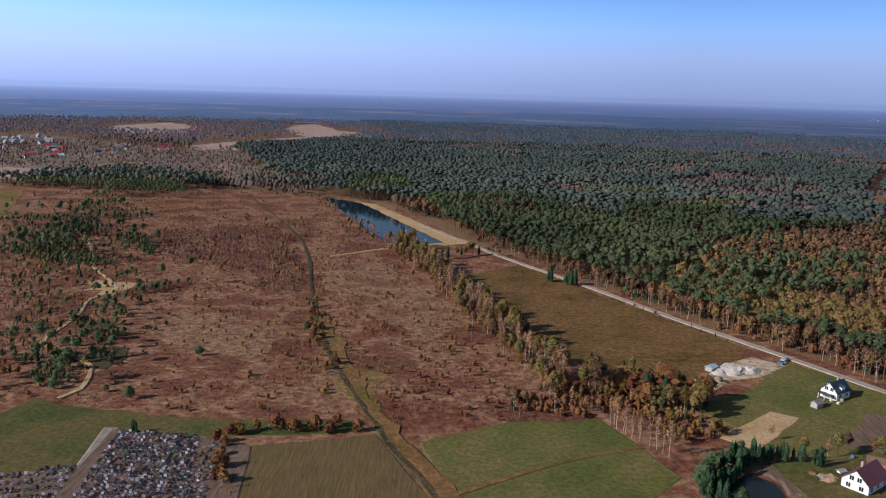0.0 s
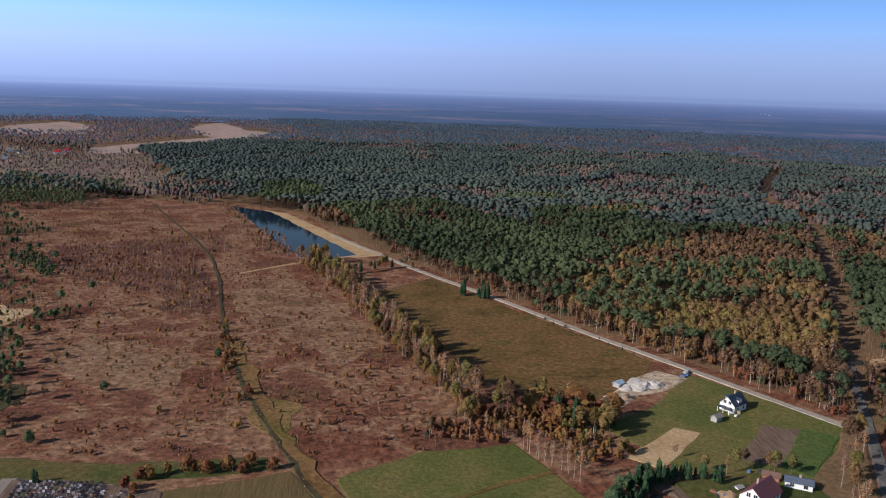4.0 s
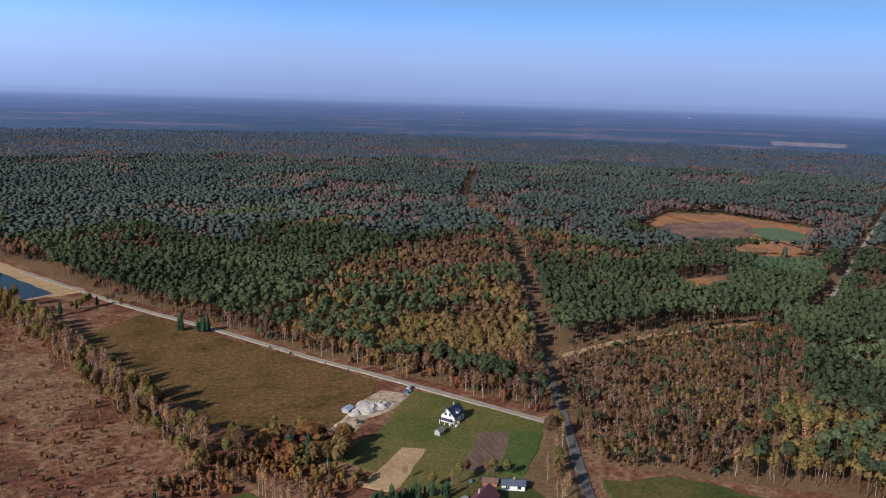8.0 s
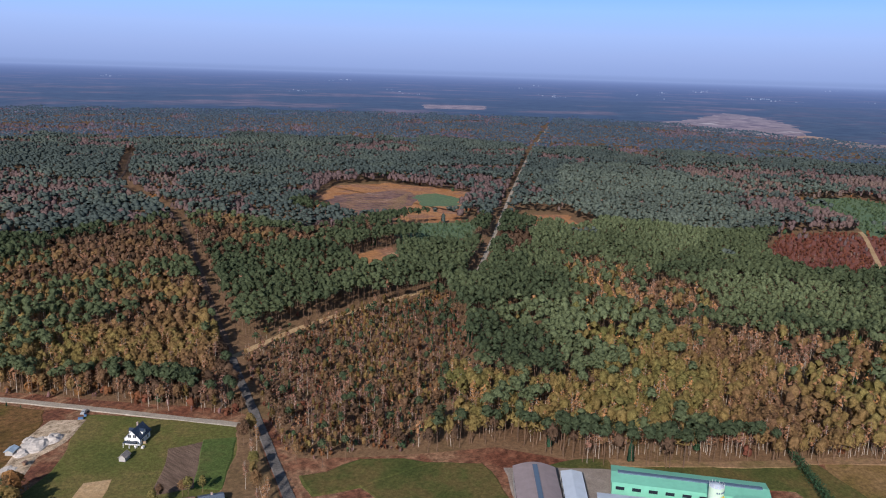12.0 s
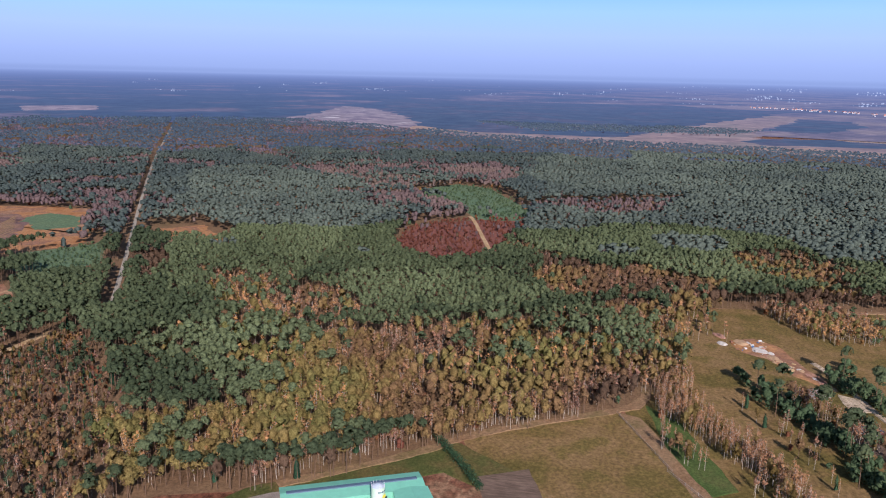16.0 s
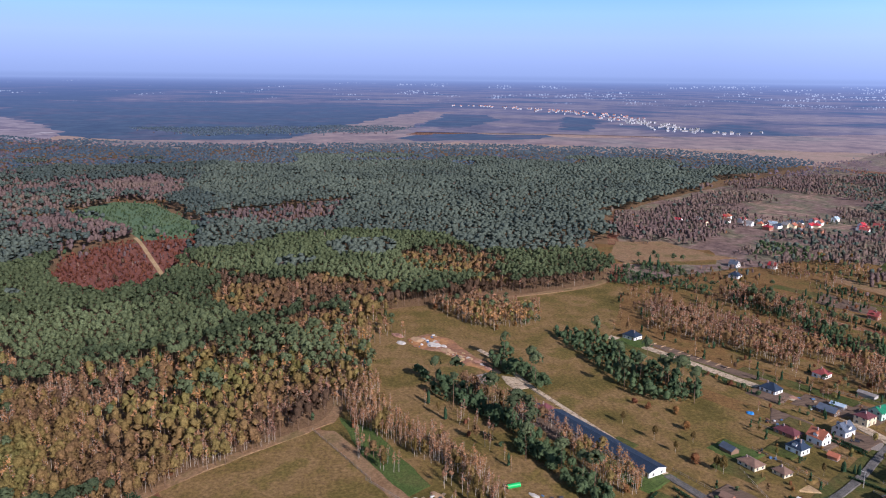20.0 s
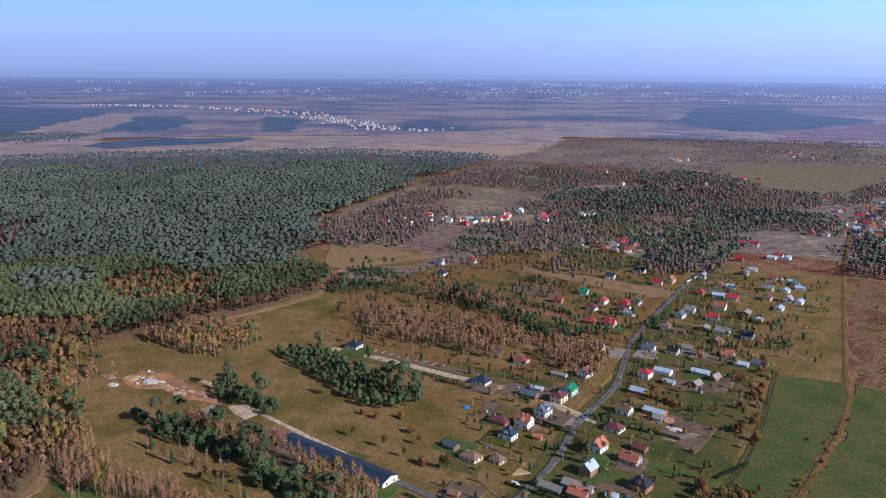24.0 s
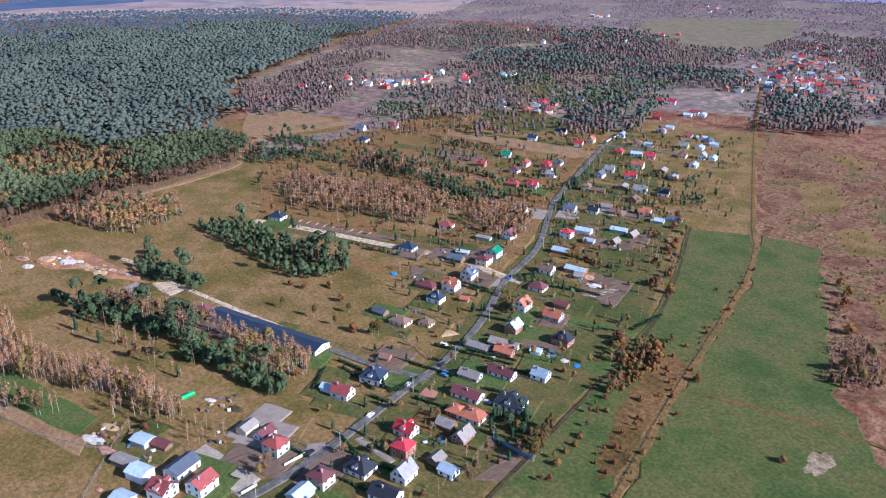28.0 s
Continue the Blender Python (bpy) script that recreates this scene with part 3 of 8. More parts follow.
BIRCH_1 = [(515, -265), (495, -273), (445, -292), (410, -309), (427, -328), (414, -346), (377, -331), (347, -337), (358, -369), (387, -383), (422, -364), (484, -340), (537, -319), (568, -293)]
PINE_1 = [(648, -276), (688, -304), (646, -341), (608, -365), (584, -348), (621, -330), (622, -292)]
PINE_2 = [(697, -334), (705, -358), (680, -385), (657, -371), (672, -344)]
BIRCH_2 = [(578, -357), (585, -383), (526, -396), (510, -381), (543, -366)]
WOOD_3 = [(634, -500), (654, -533), (592, -561), (559, -534), (579, -505)]
WOOD_4 = [(854, -379), (960, -429), (974, -498), (883, -532), (806, -556), (730, -560), (710, -541), (693, -487), (748, -450), (770, -395)]
PINE_3 = [(787, -542), (742, -569), (708, -544), (740, -520)]
SITE_SCRUB = [(675, -461), (630, -487), (573, -446), (567, -409), (606, -414)]
WOOD_7 = [(616, -723), (642, -780), (569, -819), (517, -728), (550, -701), (575, -688)]
WOOD_8 = [(732, -722), (764, -807), (633, -965), (566, -877), (596, -806), (649, -784), (660, -740), (656, -691)]
WOOD_9 = [(604, -910), (599, -949), (484, -843), (436, -764), (475, -768), (543, -831)]
WOOD_10 = [(525, -910), (433, -966), (250, -900), (240, -770), (376, -743), (421, -766)]
WOOD_11 = [(457, -733), (430, -753), (361, -643), (381, -628)]
WOOD_12 = [(345, -508), (338, -530), (315, -497), (325, -487)]
WOOD_13 = [(552, -614), (551, -677), (513, -632), (520, -586)]
VILLAGE_SCRUB = [(693, -487), (854, -600), (900, -800), (764, -807), (656, -691), (600, -640), (640, -560)]
BIRCHROW_2 = [(360, -27), (343, -40), (323, -43), (325, -33), (338, -25)]
BIRCHBAND = [(430, -98), (390, -116), (366, -130), (300, -153), (278, -150), (284, -138), (345, -122), (385, -106)]
BIRCHROW_3 = [(404, -72), (372, -88), (330, -100), (318, -96), (350, -82), (390, -66)]
BIRCHCORNER = [(589, -111), (588, -177), (547, -174), (543, -135), (562, -117)]
BIRCH_S = [(554, -62), (542, -75), (509, -74), (520, -64)]
BIRCH_T = [(522, -42), (523, -56), (497, -52), (501, -42)]
DARK_S = [(506, -29), (502, -40), (475, -42), (481, -27)]
DARK_T = [(538, -168), (549, -189), (531, -184), (529, -170)]
OAK_EDGE = [(590, -45), (404, -18), (426, -40), (470, -50), (520, -42), (560, -60), (590, -80)]
SPARSE_A = [(334, -86), (305, -85), (262, -78), (268, -68), (300, -66), (330, -66)]
GROVE_A = [(511, -180), (505, -214), (387, -235), (368, -210), (415, -187)]
GROVE_B = [(492, -132), (476, -143), (418, -154), (405, -142), (451, -124)]
GROVE_C = [(448, -68), (420, -78), (404, -80), (346, -104), (290, -118), (276, -128), (284, -136), (313, -128), (360, -116), (430, -92)]
VILLAGEWOOD = [(1125, -637), (1491, -1134), (1250, -1300), (960, -1100), (716, -792), (768, -715), (858, -658), (870, -500), (966, -440)]
FARSCRUB = [(1491, -1134), (1900, -1500), (1500, -2400), (300, -2400), (330, -900), (560, -760), (720, -800), (960, -1100), (1250, -1300)]
BIRCH_N = [(192, 709), (226, 731), (288, 739), (355, 739), (381, 778), (331, 777), (263, 784), (204, 748)]
RED_N = [(237, 861), (327, 1042), (398, 1105), (474, 1100), (428, 980), (343, 958), (298, 952), (249, 832)]
RED_M = [(418, 800), (538, 948), (589, 917), (776, 1040), (948, 1130), (839, 1092), (659, 995), (518, 859), (437, 748)]
RED_E = [(1385, 805), (1502, 770), (1285, 586), (1131, 415), (1149, 313), (1352, 371), (1257, 446), (1269, 549), (1510, 714), (1531, 824)]
YELLOW_E = [(1012, 370), (1054, 330), (994, 269), (832, 223), (898, 291)]
PLANTATION_E = [(740, 470), (1100, 640), (1240, 600), (1120, 420), (1000, 280), (860, 240), (700, 260), (600, 240), (538, 234), (480, 300), (520, 345)]
PINES_E = [(538, 234), (575, 205), (581, 151), (476, 121), (452, 149), (499, 183)]
PINES_F = [(338, 274), (367, 264), (357, 218), (322, 181), (310, 201), (309, 235)]
PINES_N = [(346, 519), (407, 501), (451, 413), (376, 400), (309, 393), (262, 365), (273, 404)]
RED_F = [(1184, 395), (1297, 334), (1250, 218), (1209, 140), (1121, 198), (1095, 299), (1120, 375)]
RED_G = [(1003, 118), (1040, 66), (1101, -39), (1119, -105), (938, -53), (923, 34), (950, 87)]
YELLOW_F = [(961, 301), (997, 223), (898, 107), (836, 78), (833, 157), (885, 246)]
RED_H = [(739, -100), (770, -164), (708, -218), (624, -182), (655, -119)]
YELLOW_G = [(627, 66), (670, -21), (638, -96), (562, -33), (544, 36)]
PINES_G = [(565, 157), (612, 82), (545, 40), (500, 70), (498, 121)]
BIRCH_F = [(448, 138), (450, 99), (414, 87), (421, 125)]
BIRCH_G = [(453, 149), (471, 128), (441, 111), (411, 126)]
BIRCHSTRIP_A = [(582, -346), (572, -376), (492, -402), (477, -389), (531, -349)]
BIRCHSTRIP_B = [(616, -490), (556, -531), (540, -508), (598, -475)]
BIRCHSTRIP_C = [(411, -363), (386, -380), (359, -368), (350, -340), (380, -339)]
CONIFERS_A = [(495, -370), (480, -401), (435, -383), (447, -357)]
CONIFERS_B = [(452, -399), (428, -407), (410, -385), (426, -373)]
CONIFERS_C = [(418, -444), (423, -464), (383, -427), (382, -414)]
CONIFERS_D = [(331, -501), (335, -526), (318, -515), (311, -498), (322, -492)]
CONIFERS_E = [(663, -784), (715, -861), (687, -947), (632, -888), (629, -787)]
CONIFERS_F = [(773, -720), (822, -775), (779, -819), (724, -774)]
CONIFERS_G = [(561, -351), (570, -369), (511, -382), (487, -376), (522, -355)]
CONIFERS_H = [(738, -478), (757, -516), (709, -539), (685, -521)]
DARKBAND_A = [(987, -833), (956, -989), (770, -987), (619, -1026), (569, -947), (690, -887), (804, -833), (902, -784)]
DARKBAND_B = [(474, -842), (480, -915), (411, -982), (346, -836), (407, -761)]
DARKBAND_C = [(924, -955), (1101, -1185), (1072, -1292), (927, -1251), (794, -1105), (838, -1043)]
DARKBAND_D = [(603, -665), (603, -745), (560, -777), (492, -676), (513, -628), (553, -628)]
SHRUBS_E = [(286, -391), (289, -419), (270, -412), (248, -371), (265, -375)]
PINES_V = [(664, -690), (694, -808), (615, -770), (595, -675)]
PLAIN = [(1807, -896), (1974, -509), (2018, -212), (2046, 82), (2065, 291), (2254, 652), (2700, 1180), (2700, 600), (2300, 250), (2400, -300), (2700, -900), (2700, -1500), (1900, -1700), (1491, -1134)]
EASTWOOD = [(2330, 250), (2700, 500), (2750, -500), (2430, -300)]

ASPHALT_LINE = [(135, 150), (165, 206), (196, 263), (222, 312), (237, 338)]
FOREST_TRACK = [(237, 338), (285, 425), (348, 536), (430, 690), (505, 932), (600, 1090), (722, 1289)]
GRAVEL_LINE = [(191, 264), (144, 348), (121, 387), (85, 456), (43, 530), (14, 590), (-20, 660)]
SAND_TRACK = [(237, 338), (296, 350), (350, 352), (409, 350)]
STRAIGHT_ROAD = [(430, 323), (446, 335), (592, 421), (899, 605), (1342, 865), (2050, 1262), (2700, 1630)]
RED_TRACK = [(915, 172), (884, 161), (797, 136), (703, 109)]
DITCH_LINE = [(-205, 818), (-118, 609), (-90, 515), (-76, 444), (-62, 375), (-52, 339), (-44, 310), (-39, 297), (-30, 271), (-22, 251), (-13, 228), (0, 200), (12, 160)]
MAIN_ROAD = [(224, -30), (224, -85), (232, -126), (248, -175), (258, -208), (278, -248), (308, -293), (334, -346), (382, -408), (403, -440), (490, -600), (520, -665), (600, -800)]
WHITE_ROAD = [(300, -300), (318, -296), (350, -293), (376, -281), (407, -266), (449, -247), (479, -232), (497, -221)]
BARN_LANE = [(248, -189), (264, -180), (282, -173), (301, -167)]
QUARRY_LANE = [(302, -167), (345, -156), (381, -146), (421, -136), (441, -133), (467, -128), (485, -122)]
EAST_DITCH = [(120, -150), (139, -193), (170, -274), (214, -397), (244, -461), (275, -510), (428, -765), (560, -1000)]
EDGE_DITCH = [(150, -120), (168, -156), (201, -268), (219, -322), (250, -385), (295, -462)]
WOOD_ROADS = [(MAIN_ROAD, 8), (WHITE_ROAD, 12), (DITCH_LINE, 3), (EAST_DITCH, 5), (ASPHALT_LINE, 6), (FOREST_TRACK, 9.0), (GRAVEL_LINE, 7), (SAND_TRACK, 5), (STRAIGHT_ROAD, 8.5), (FOREST_TRACK[3:], 13), (RED_TRACK, 5)]

region("village_land", [(585, -44), (612, -189), (640, -275), (700, -560), (515, -700), (400, -740), (290, -510), (222, -320), (160, -150), (150, -30), (256, -30), (322, -28), (383, -10)], M_GRASS, "olive grassland round the village", z=0.02, ragged=2, step=15)
region("rough_land", FARSCRUB, M_HAZEDLAND, "rough brown land with far thickets, tinted mauve for haze", z=0.03, ragged=15, step=40)
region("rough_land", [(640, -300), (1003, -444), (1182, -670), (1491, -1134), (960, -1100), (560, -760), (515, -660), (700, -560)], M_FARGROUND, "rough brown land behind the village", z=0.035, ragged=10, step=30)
region("forest_floor", FOREST, M_FLOOR, "brown leaf litter under the pine forest", z=0.04, ragged=3, step=25)
region("forest_floor", LEFTWOOD, M_FLOOR, "brown leaf litter under mixed woods", z=0.03, ragged=3, step=25)
region("cleared_ground", CLEARING, M_CLEAR, "bare orange clearing cut out of the forest", z=0.12, ragged=14)
region("cleared_ground", ORANGEPATCH, M_CLEAR, "small orange clearing beside the forest road", z=0.12, ragged=4)
region("cleared_ground", CLEARING2, M_CLEAR, "small rusty glade among young pines", z=0.12, ragged=4)
region("cleared_ground", CLEARING3, M_CLEAR, "small orange clearing beside the forest road", z=0.12, ragged=5)
region("cleared_ground", [(581, 650), (657, 708), (752, 690), (747, 658), (692, 606), (590, 549), (545, 583)], M_BAREEARTH, "dark mauve bare earth in the forest clearing", z=0.14, ragged=9)
region("young_planting", [(733, 646), (770, 643), (764, 592), (713, 557), (683, 587)], M_GREENFLOOR, "green patch of seedlings in the clearing", z=0.16, ragged=7)
for k in range(9):
    # lines of brushwood left by the felling
    a = k / 8
    ribbon("brushwood_row", [(553 + 100 * a + 10, 588 + 105 * a), (610 + 80 * a, 560 + 60 * a + 25), (668 + 75 * a, 600 + 62 * a)], 2.2, M_VERGE, "low line of tan brushwood across the clearing", z=0.2, ragged=1.6, category="brushwood")
region("undergrowth", REDPATCH, M_REDFLOOR, "reddish undergrowth between young trees", z=0.12, ragged=16)
region("undergrowth", YOUNGWOOD, M_GREENFLOOR, "green ground under young pines", z=0.12, ragged=4)
region("undergrowth", YOUNGWOOD2, M_GREENFLOOR, "green ground under young pines", z=0.12, ragged=4)
for field in (LEFTFIELD, LEFTFIELD_B, LEFTFIELD_C, LEFTFIELD_D):
    region("dry_field", field, M_PLAIN, "pale dry field beyond the woods", z=0.3, ragged=12, step=30)
region("rough_land", LEFTSCRUB, M_FARGROUND, "rough haze-tinted brown land between far thickets", z=0.2, ragged=12, step=30)
region("grass_field", GREEN_L, M_GRASS, "olive field at the edge of the heath", z=0.2, ragged=3)
region("bare_sand", [(-203, 428), (-195, 436), (-184, 431), (-170, 430), (-173, 401), (-180, 402), (-184, 412), (-194, 410), (-190, 422)], M_SAND, "bare sand where tracks meet on the heath", z=0.12, ragged=5, step=4)
region("burnt_grass", [(-160, 314), (-145, 311), (-141, 323), (-131, 316), (-130, 292), (-140, 295)], M_DITCH, "dark patch of old bracken", z=0.12, ragged=4, step=5)
region("green_patch", [(-36, 304), (-20, 298), (-24, 280), (-28, 262), (-38, 284)], M_GRASS, "olive grass beside the ditch", z=0.1, ragged=5, step=5)
region("tan_grass", [(-74, 470), (-50, 520), (-20, 480), (0, 415), (14, 370), (0, 340), (-20, 360), (-48, 395), (-62, 440)], M_TANHEATH, "tan dry grass between ditch and tree row", z=0.05, ragged=16, step=8)
region("tan_grass", [(-128, 395), (-100, 380), (-70, 345), (-78, 315), (-112, 318), (-136, 350)], M_TANHEATH, "tan dry grass in the middle of the heath", z=0.05, ragged=18, step=8)
for patch in ([(300, -620), (262, -560), (240, -575), (280, -650)], [(225, -530), (200, -500), (180, -520), (215, -570)], [(160, -440), (140, -420), (120, -450), (150, -480)], [(330, -720), (300, -700), (285, -735), (320, -745)], [(190, -600), (165, -560), (140, -575), (170, -620)]):
    region("green_patch", patch, M_GRASS, "olive grass in the rusty heath", z=0.1, ragged=9, step=7)
region("rust_heath", HEATH_E, M_RUSTHEATH, "rusty brown heath beyond the meadow", z=0.03, ragged=14, step=9)
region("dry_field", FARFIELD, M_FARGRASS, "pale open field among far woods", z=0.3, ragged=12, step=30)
region("dry_field", FARFIELD_B, M_DRYGRASS, "brown clearing at the forest edge", z=0.3, ragged=6, step=15)
region("dry_plain", PLAIN, M_PLAIN, "pale open plain behind the forest", z=0.3, ragged=12, step=30)
region("stubble_field", [(-63, 227), (-20, 240), (-2, 200), (0, 170), (-48, 165), (-54, 197)], M_STUBBLE, "mown brown field with curved tractor lines", z=0.12)
region("grass_field", [(-5, 235), (24, 252), (57, 257), (72, 217), (62, 204), (52, 170), (16, 165), (4, 201)], M_MOWN, "green hay field with a grassy path across", z=0.13)
region("grass_strip", [(-141, 258), (-77, 247), (-71, 232), (-107, 240), (-125, 208), (-140, 215)], M_LAWN, "green grass strip behind the cemetery", z=0.10)
region("grass_strip", [(-143, 262), (-107, 242), (-106, 212), (-126, 207), (-152, 232)], M_LAWN, "green grass beside the cemetery", z=0.09, ragged=1.0)
region("grass_strip", [(-77, 247), (-30, 251), (-22, 243), (-72, 236)], M_LAWN, "narrow green strip of grass", z=0.11)
region("rough_meadow", [(10, 470), (51, 508), (74, 463), (139, 343), (122, 316), (93, 289), (57, 318)], M_ROUGH, "rough olive-brown meadow between tree row and gravel road", z=0.08, ragged=3)
region("lawn", [(94, 271), (122, 290), (150, 326), (191, 264), (165, 222), (110, 236)], M_MOWN, "mown green lawn round the new house", z=0.10)
region("sand_plot", [(94, 246), (121, 269), (128, 264), (114, 248), (102, 238)], M_SAND, "bare sandy building plot", z=0.16)
region("garden_plot", [(157, 270), (169, 265), (146, 236), (132, 242)], M_SOIL, "dug brown garden plot", z=0.16)
region("beach", [(-90, 793), (-68, 772), (-20, 668), (9, 604), (20, 588), (16, 578), (-2, 572), (-30, 632), (-60, 715), (-92, 775)], M_SAND, "pale sandy beach along the pond", z=0.12, ragged=2)
region("field", [(330, 64), (379, -6), (322, -30), (256, -45), (240, -10), (284, 46)], M_GRASS, "olive pasture at the forest edge", z=0.10)
region("grass_strip", [(392, -21), (375, -37), (348, -45), (312, -56), (304, -44), (339, -30)], M_BRIGHT, "green strip of grass beside the birches", z=0.14, ragged=1.5)
region("dry_strip", [(380, -6), (366, -13), (310, -36), (290, -42), (298, -47), (345, -29), (376, -17)], M_VERGE, "tan grass strip along the pasture fence", z=0.15, ragged=1.5)
region("sand_plot", [(296, 51), (308, 31), (285, 22), (273, 43)], M_SOIL, "rolled sandy riding ground", z=0.16)
region("lawn", [(190, 200), (206, 199), (233, 168), (215, 140), (180, 150)], M_LAWN, "green grass in front of the halls", z=0.10)
region("yard", [(236, 160), (262, 130), (290, 84), (262, 55), (200, 120)], M_PAVING, "paved yard between the halls", z=0.13)
region("lawn", [(262, 142), (300, 96), (326, 66), (300, 30), (284, 40), (296, 66), (272, 110), (244, 150)], M_LAWN, "green grass between the works and the forest", z=0.12)
region("meadow", [(577, -42), (588, -116), (607, -259), (560, -285), (505, -225), (400, -125), (330, -125), (290, -115), (330, -90), (453, -60)], M_GRASS, "olive meadow below the forest edge", z=0.07, ragged=3)
region("meadow", [(475, -215), (380, -240), (320, -205), (285, -165), (300, -160), (385, -135), (420, -160)], M_GRASS, "olive-brown meadow with scattered thorn trees", z=0.09, ragged=8)
region("meadow", [(300, -75), (330, -90), (290, -115), (262, -140), (235, -105), (256, -60)], M_GRASS, "grass behind the village gardens", z=0.10, ragged=2)
region("garden", [(224, -40), (236, -130), (262, -205), (312, -290), (345, -355), (300, -445), (222, -320), (205, -268), (172, -156), (160, -60)], M_LAWN, "green village gardens and yards", z=0.06, ragged=2)
region("garden", [(318, -300), (345, -350), (415, -450), (520, -640), (700, -560), (640, -300), (500, -225), (400, -262)], M_DRYGRASS, "long narrow garden strips behind the village", z=0.06, ragged=3)
region("garden", [(300, -445), (345, -355), (415, -450), (515, -660), (400, -700), (290, -510)], M_LAWN, "gardens along the far end of the village", z=0.05, ragged=3)
STRIP_MATS = [(M_DRYGRASS, "dry brown garden strip"), (M_GRASS, "olive grass strip behind the houses"), (M_LAWN, "green mown strip behind the houses"), (M_HEATH, "overgrown brown strip"), (M_GRASS, "rough olive strip between fences")]
strip_rng = random.Random(4)
for k in range(26):
    # each strip starts at the street and runs back from it
    q = smooth_line(MAIN_ROAD, 16)[13 + k] if 13 + k < len(smooth_line(MAIN_ROAD, 16)) else None
    if q is None or q.y < -640:
        continue
    ax, ay = math.cos(radians(29)), math.sin(radians(29))
    d0, d1, wd = strip_rng.uniform(18, 40), strip_rng.uniform(90, 190), strip_rng.uniform(9, 15)
    mat, words = STRIP_MATS[strip_rng.randrange(5)]
    region("garden_strip", [(q.x + ax * d0, q.y + ay * d0), (q.x + ax * d1, q.y + ay * d1), (q.x + ax * d1 + ay * wd, q.y + ay * d1 - ax * wd), (q.x + ax * d0 + ay * wd, q.y + ay * d0 - ax * wd)], mat, words, z=0.1, ragged=1.0)
    if k % 2 == 0:
        d1 = strip_rng.uniform(35, 70)
        mat, words = STRIP_MATS[strip_rng.randrange(5)]
        region("garden_strip", [(q.x - ax * 14, q.y - ay * 14), (q.x - ax * d1, q.y - ay * d1), (q.x - ax * d1 + ay * wd, q.y - ay * d1 - ax * wd), (q.x - ax * 14 + ay * wd, q.y - ay * 14 - ax * wd)], mat, words, z=0.1, ragged=1.0)
region("grass_field", [(168, -158), (203, -268), (221, -322), (252, -385), (295, -458), (256, -480), (243, -459), (213, -397), (169, -274), (137, -190)], M_MEADOW, "green meadow between two overgrown ditches", z=0.11, ragged=1)
region("grass_field", [(135, -190), (167, -274), (211, -397), (241, -461), (252, -488), (217, -494), (186, -440), (160, -392), (122, -328), (70, -280), (90, -180)], M_MEADOW, "wide green meadow beside the ditch", z=0.12, ragged=6)
rim = [(101 + (5.2 + 3.2 * noise.noise((math.cos(a * 0.105) * 1.3, math.sin(a * 0.105) * 1.3, 5)) + 1.5 * noise.noise((math.cos(a * 0.105) * 4, math.sin(a * 0.105) * 4, 8))) * math.cos(a * 0.1047),
        -273 + (8.5 + 4.5 * noise.noise((math.cos(a * 0.105) * 1.3, math.sin(a * 0.105) * 1.3, 5)) + 2.5 * noise.noise((math.cos(a * 0.105) * 4, math.sin(a * 0.105) * 4, 8))) * math.sin(a * 0.1047)) for a in range(60)]
region("bare_patch", rim, M_BAREPATCH, "pale patch of bare sand in the meadow", z=0.18, ragged=1.2, step=0.6)
region("brown_grass", [(186, -262), (192, -300), (176, -292), (160, -255), (148, -215), (152, -195), (168, -222)], M_ROUGH, "rusty rough grass between the ditches", z=0.13, ragged=5, step=6)
region("rough_grass", [(330, -430), (256, -482), (275, -512), (420, -752), (530, -690), (440, -600), (360, -512)], M_GRASS, "olive rough grass between ditch and village", z=0.021, ragged=3, step=12)
region("soil_plot", [(179, -158), (184, -180), (174, -184), (171, -168)], M_SOIL, "dug pinkish garden plot", z=0.14)
region("lawn", [(228, -260), (204, -272), (199, -257), (222, -250)], M_BRIGHT, "bright green lawn behind a house", z=0.14)
region("lawn", [(252, -290), (216, -304), (218, -292), (236, -269)], M_BRIGHT, "bright green lawn at a garden end", z=0.14)
region("lawn", [(208, -128), (196, -126), (190, -150), (205, -156)], M_BRIGHT, "green lawn behind garden houses", z=0.14)
region("lawn", [(246, -182), (262, -176), (268, -186), (252, -192)], M_BRIGHT, "mown green lawn round a slate-roofed house", z=0.14)
region("soil_plot", [(272, -318), (284, -345), (258, -352), (244, -316)], M_SOIL, "dug pinkish soil behind a building site", z=0.14)
region("sand_plot", [(205, -172), (196, -186), (188, -178), (197, -165)], M_SOIL, "levelled earth beside a garden", z=0.16)
region("sand_plot", [(362, -262), (340, -272), (324, -262), (345, -250)], M_SOIL, "bare building plot beside the white road", z=0.16)

region("brown_field", [(741, -326), (812, -365), (804, -418), (732, -437), (712, -454), (710, -369), (709, -329)], M_VERGE, "orange-brown grass at the forest corner", z=0.31, ragged=4, step=12)
region("ploughed_strip", [(550, -428), (574, -454), (528, -468), (512, -448)], M_SOIL, "bare ploughed strip between gardens", z=0.32, ragged=1.0)
region("dry_strip", [(610, -490), (626, -506), (469, -567), (470, -529)], M_VERGE, "long tan grass strip behind the village", z=0.31, ragged=2)
region("green_field", [(753, -706), (748, -776), (690, -780), (701, -687)], M_LAWN, "green pasture among the far woods", z=0.31, ragged=5, step=12)
region("green_field", [(680, -611), (618, -643), (547, -623), (570, -561), (632, -551)], M_LAWN, "green pasture behind the houses", z=0.31, ragged=4, step=12)

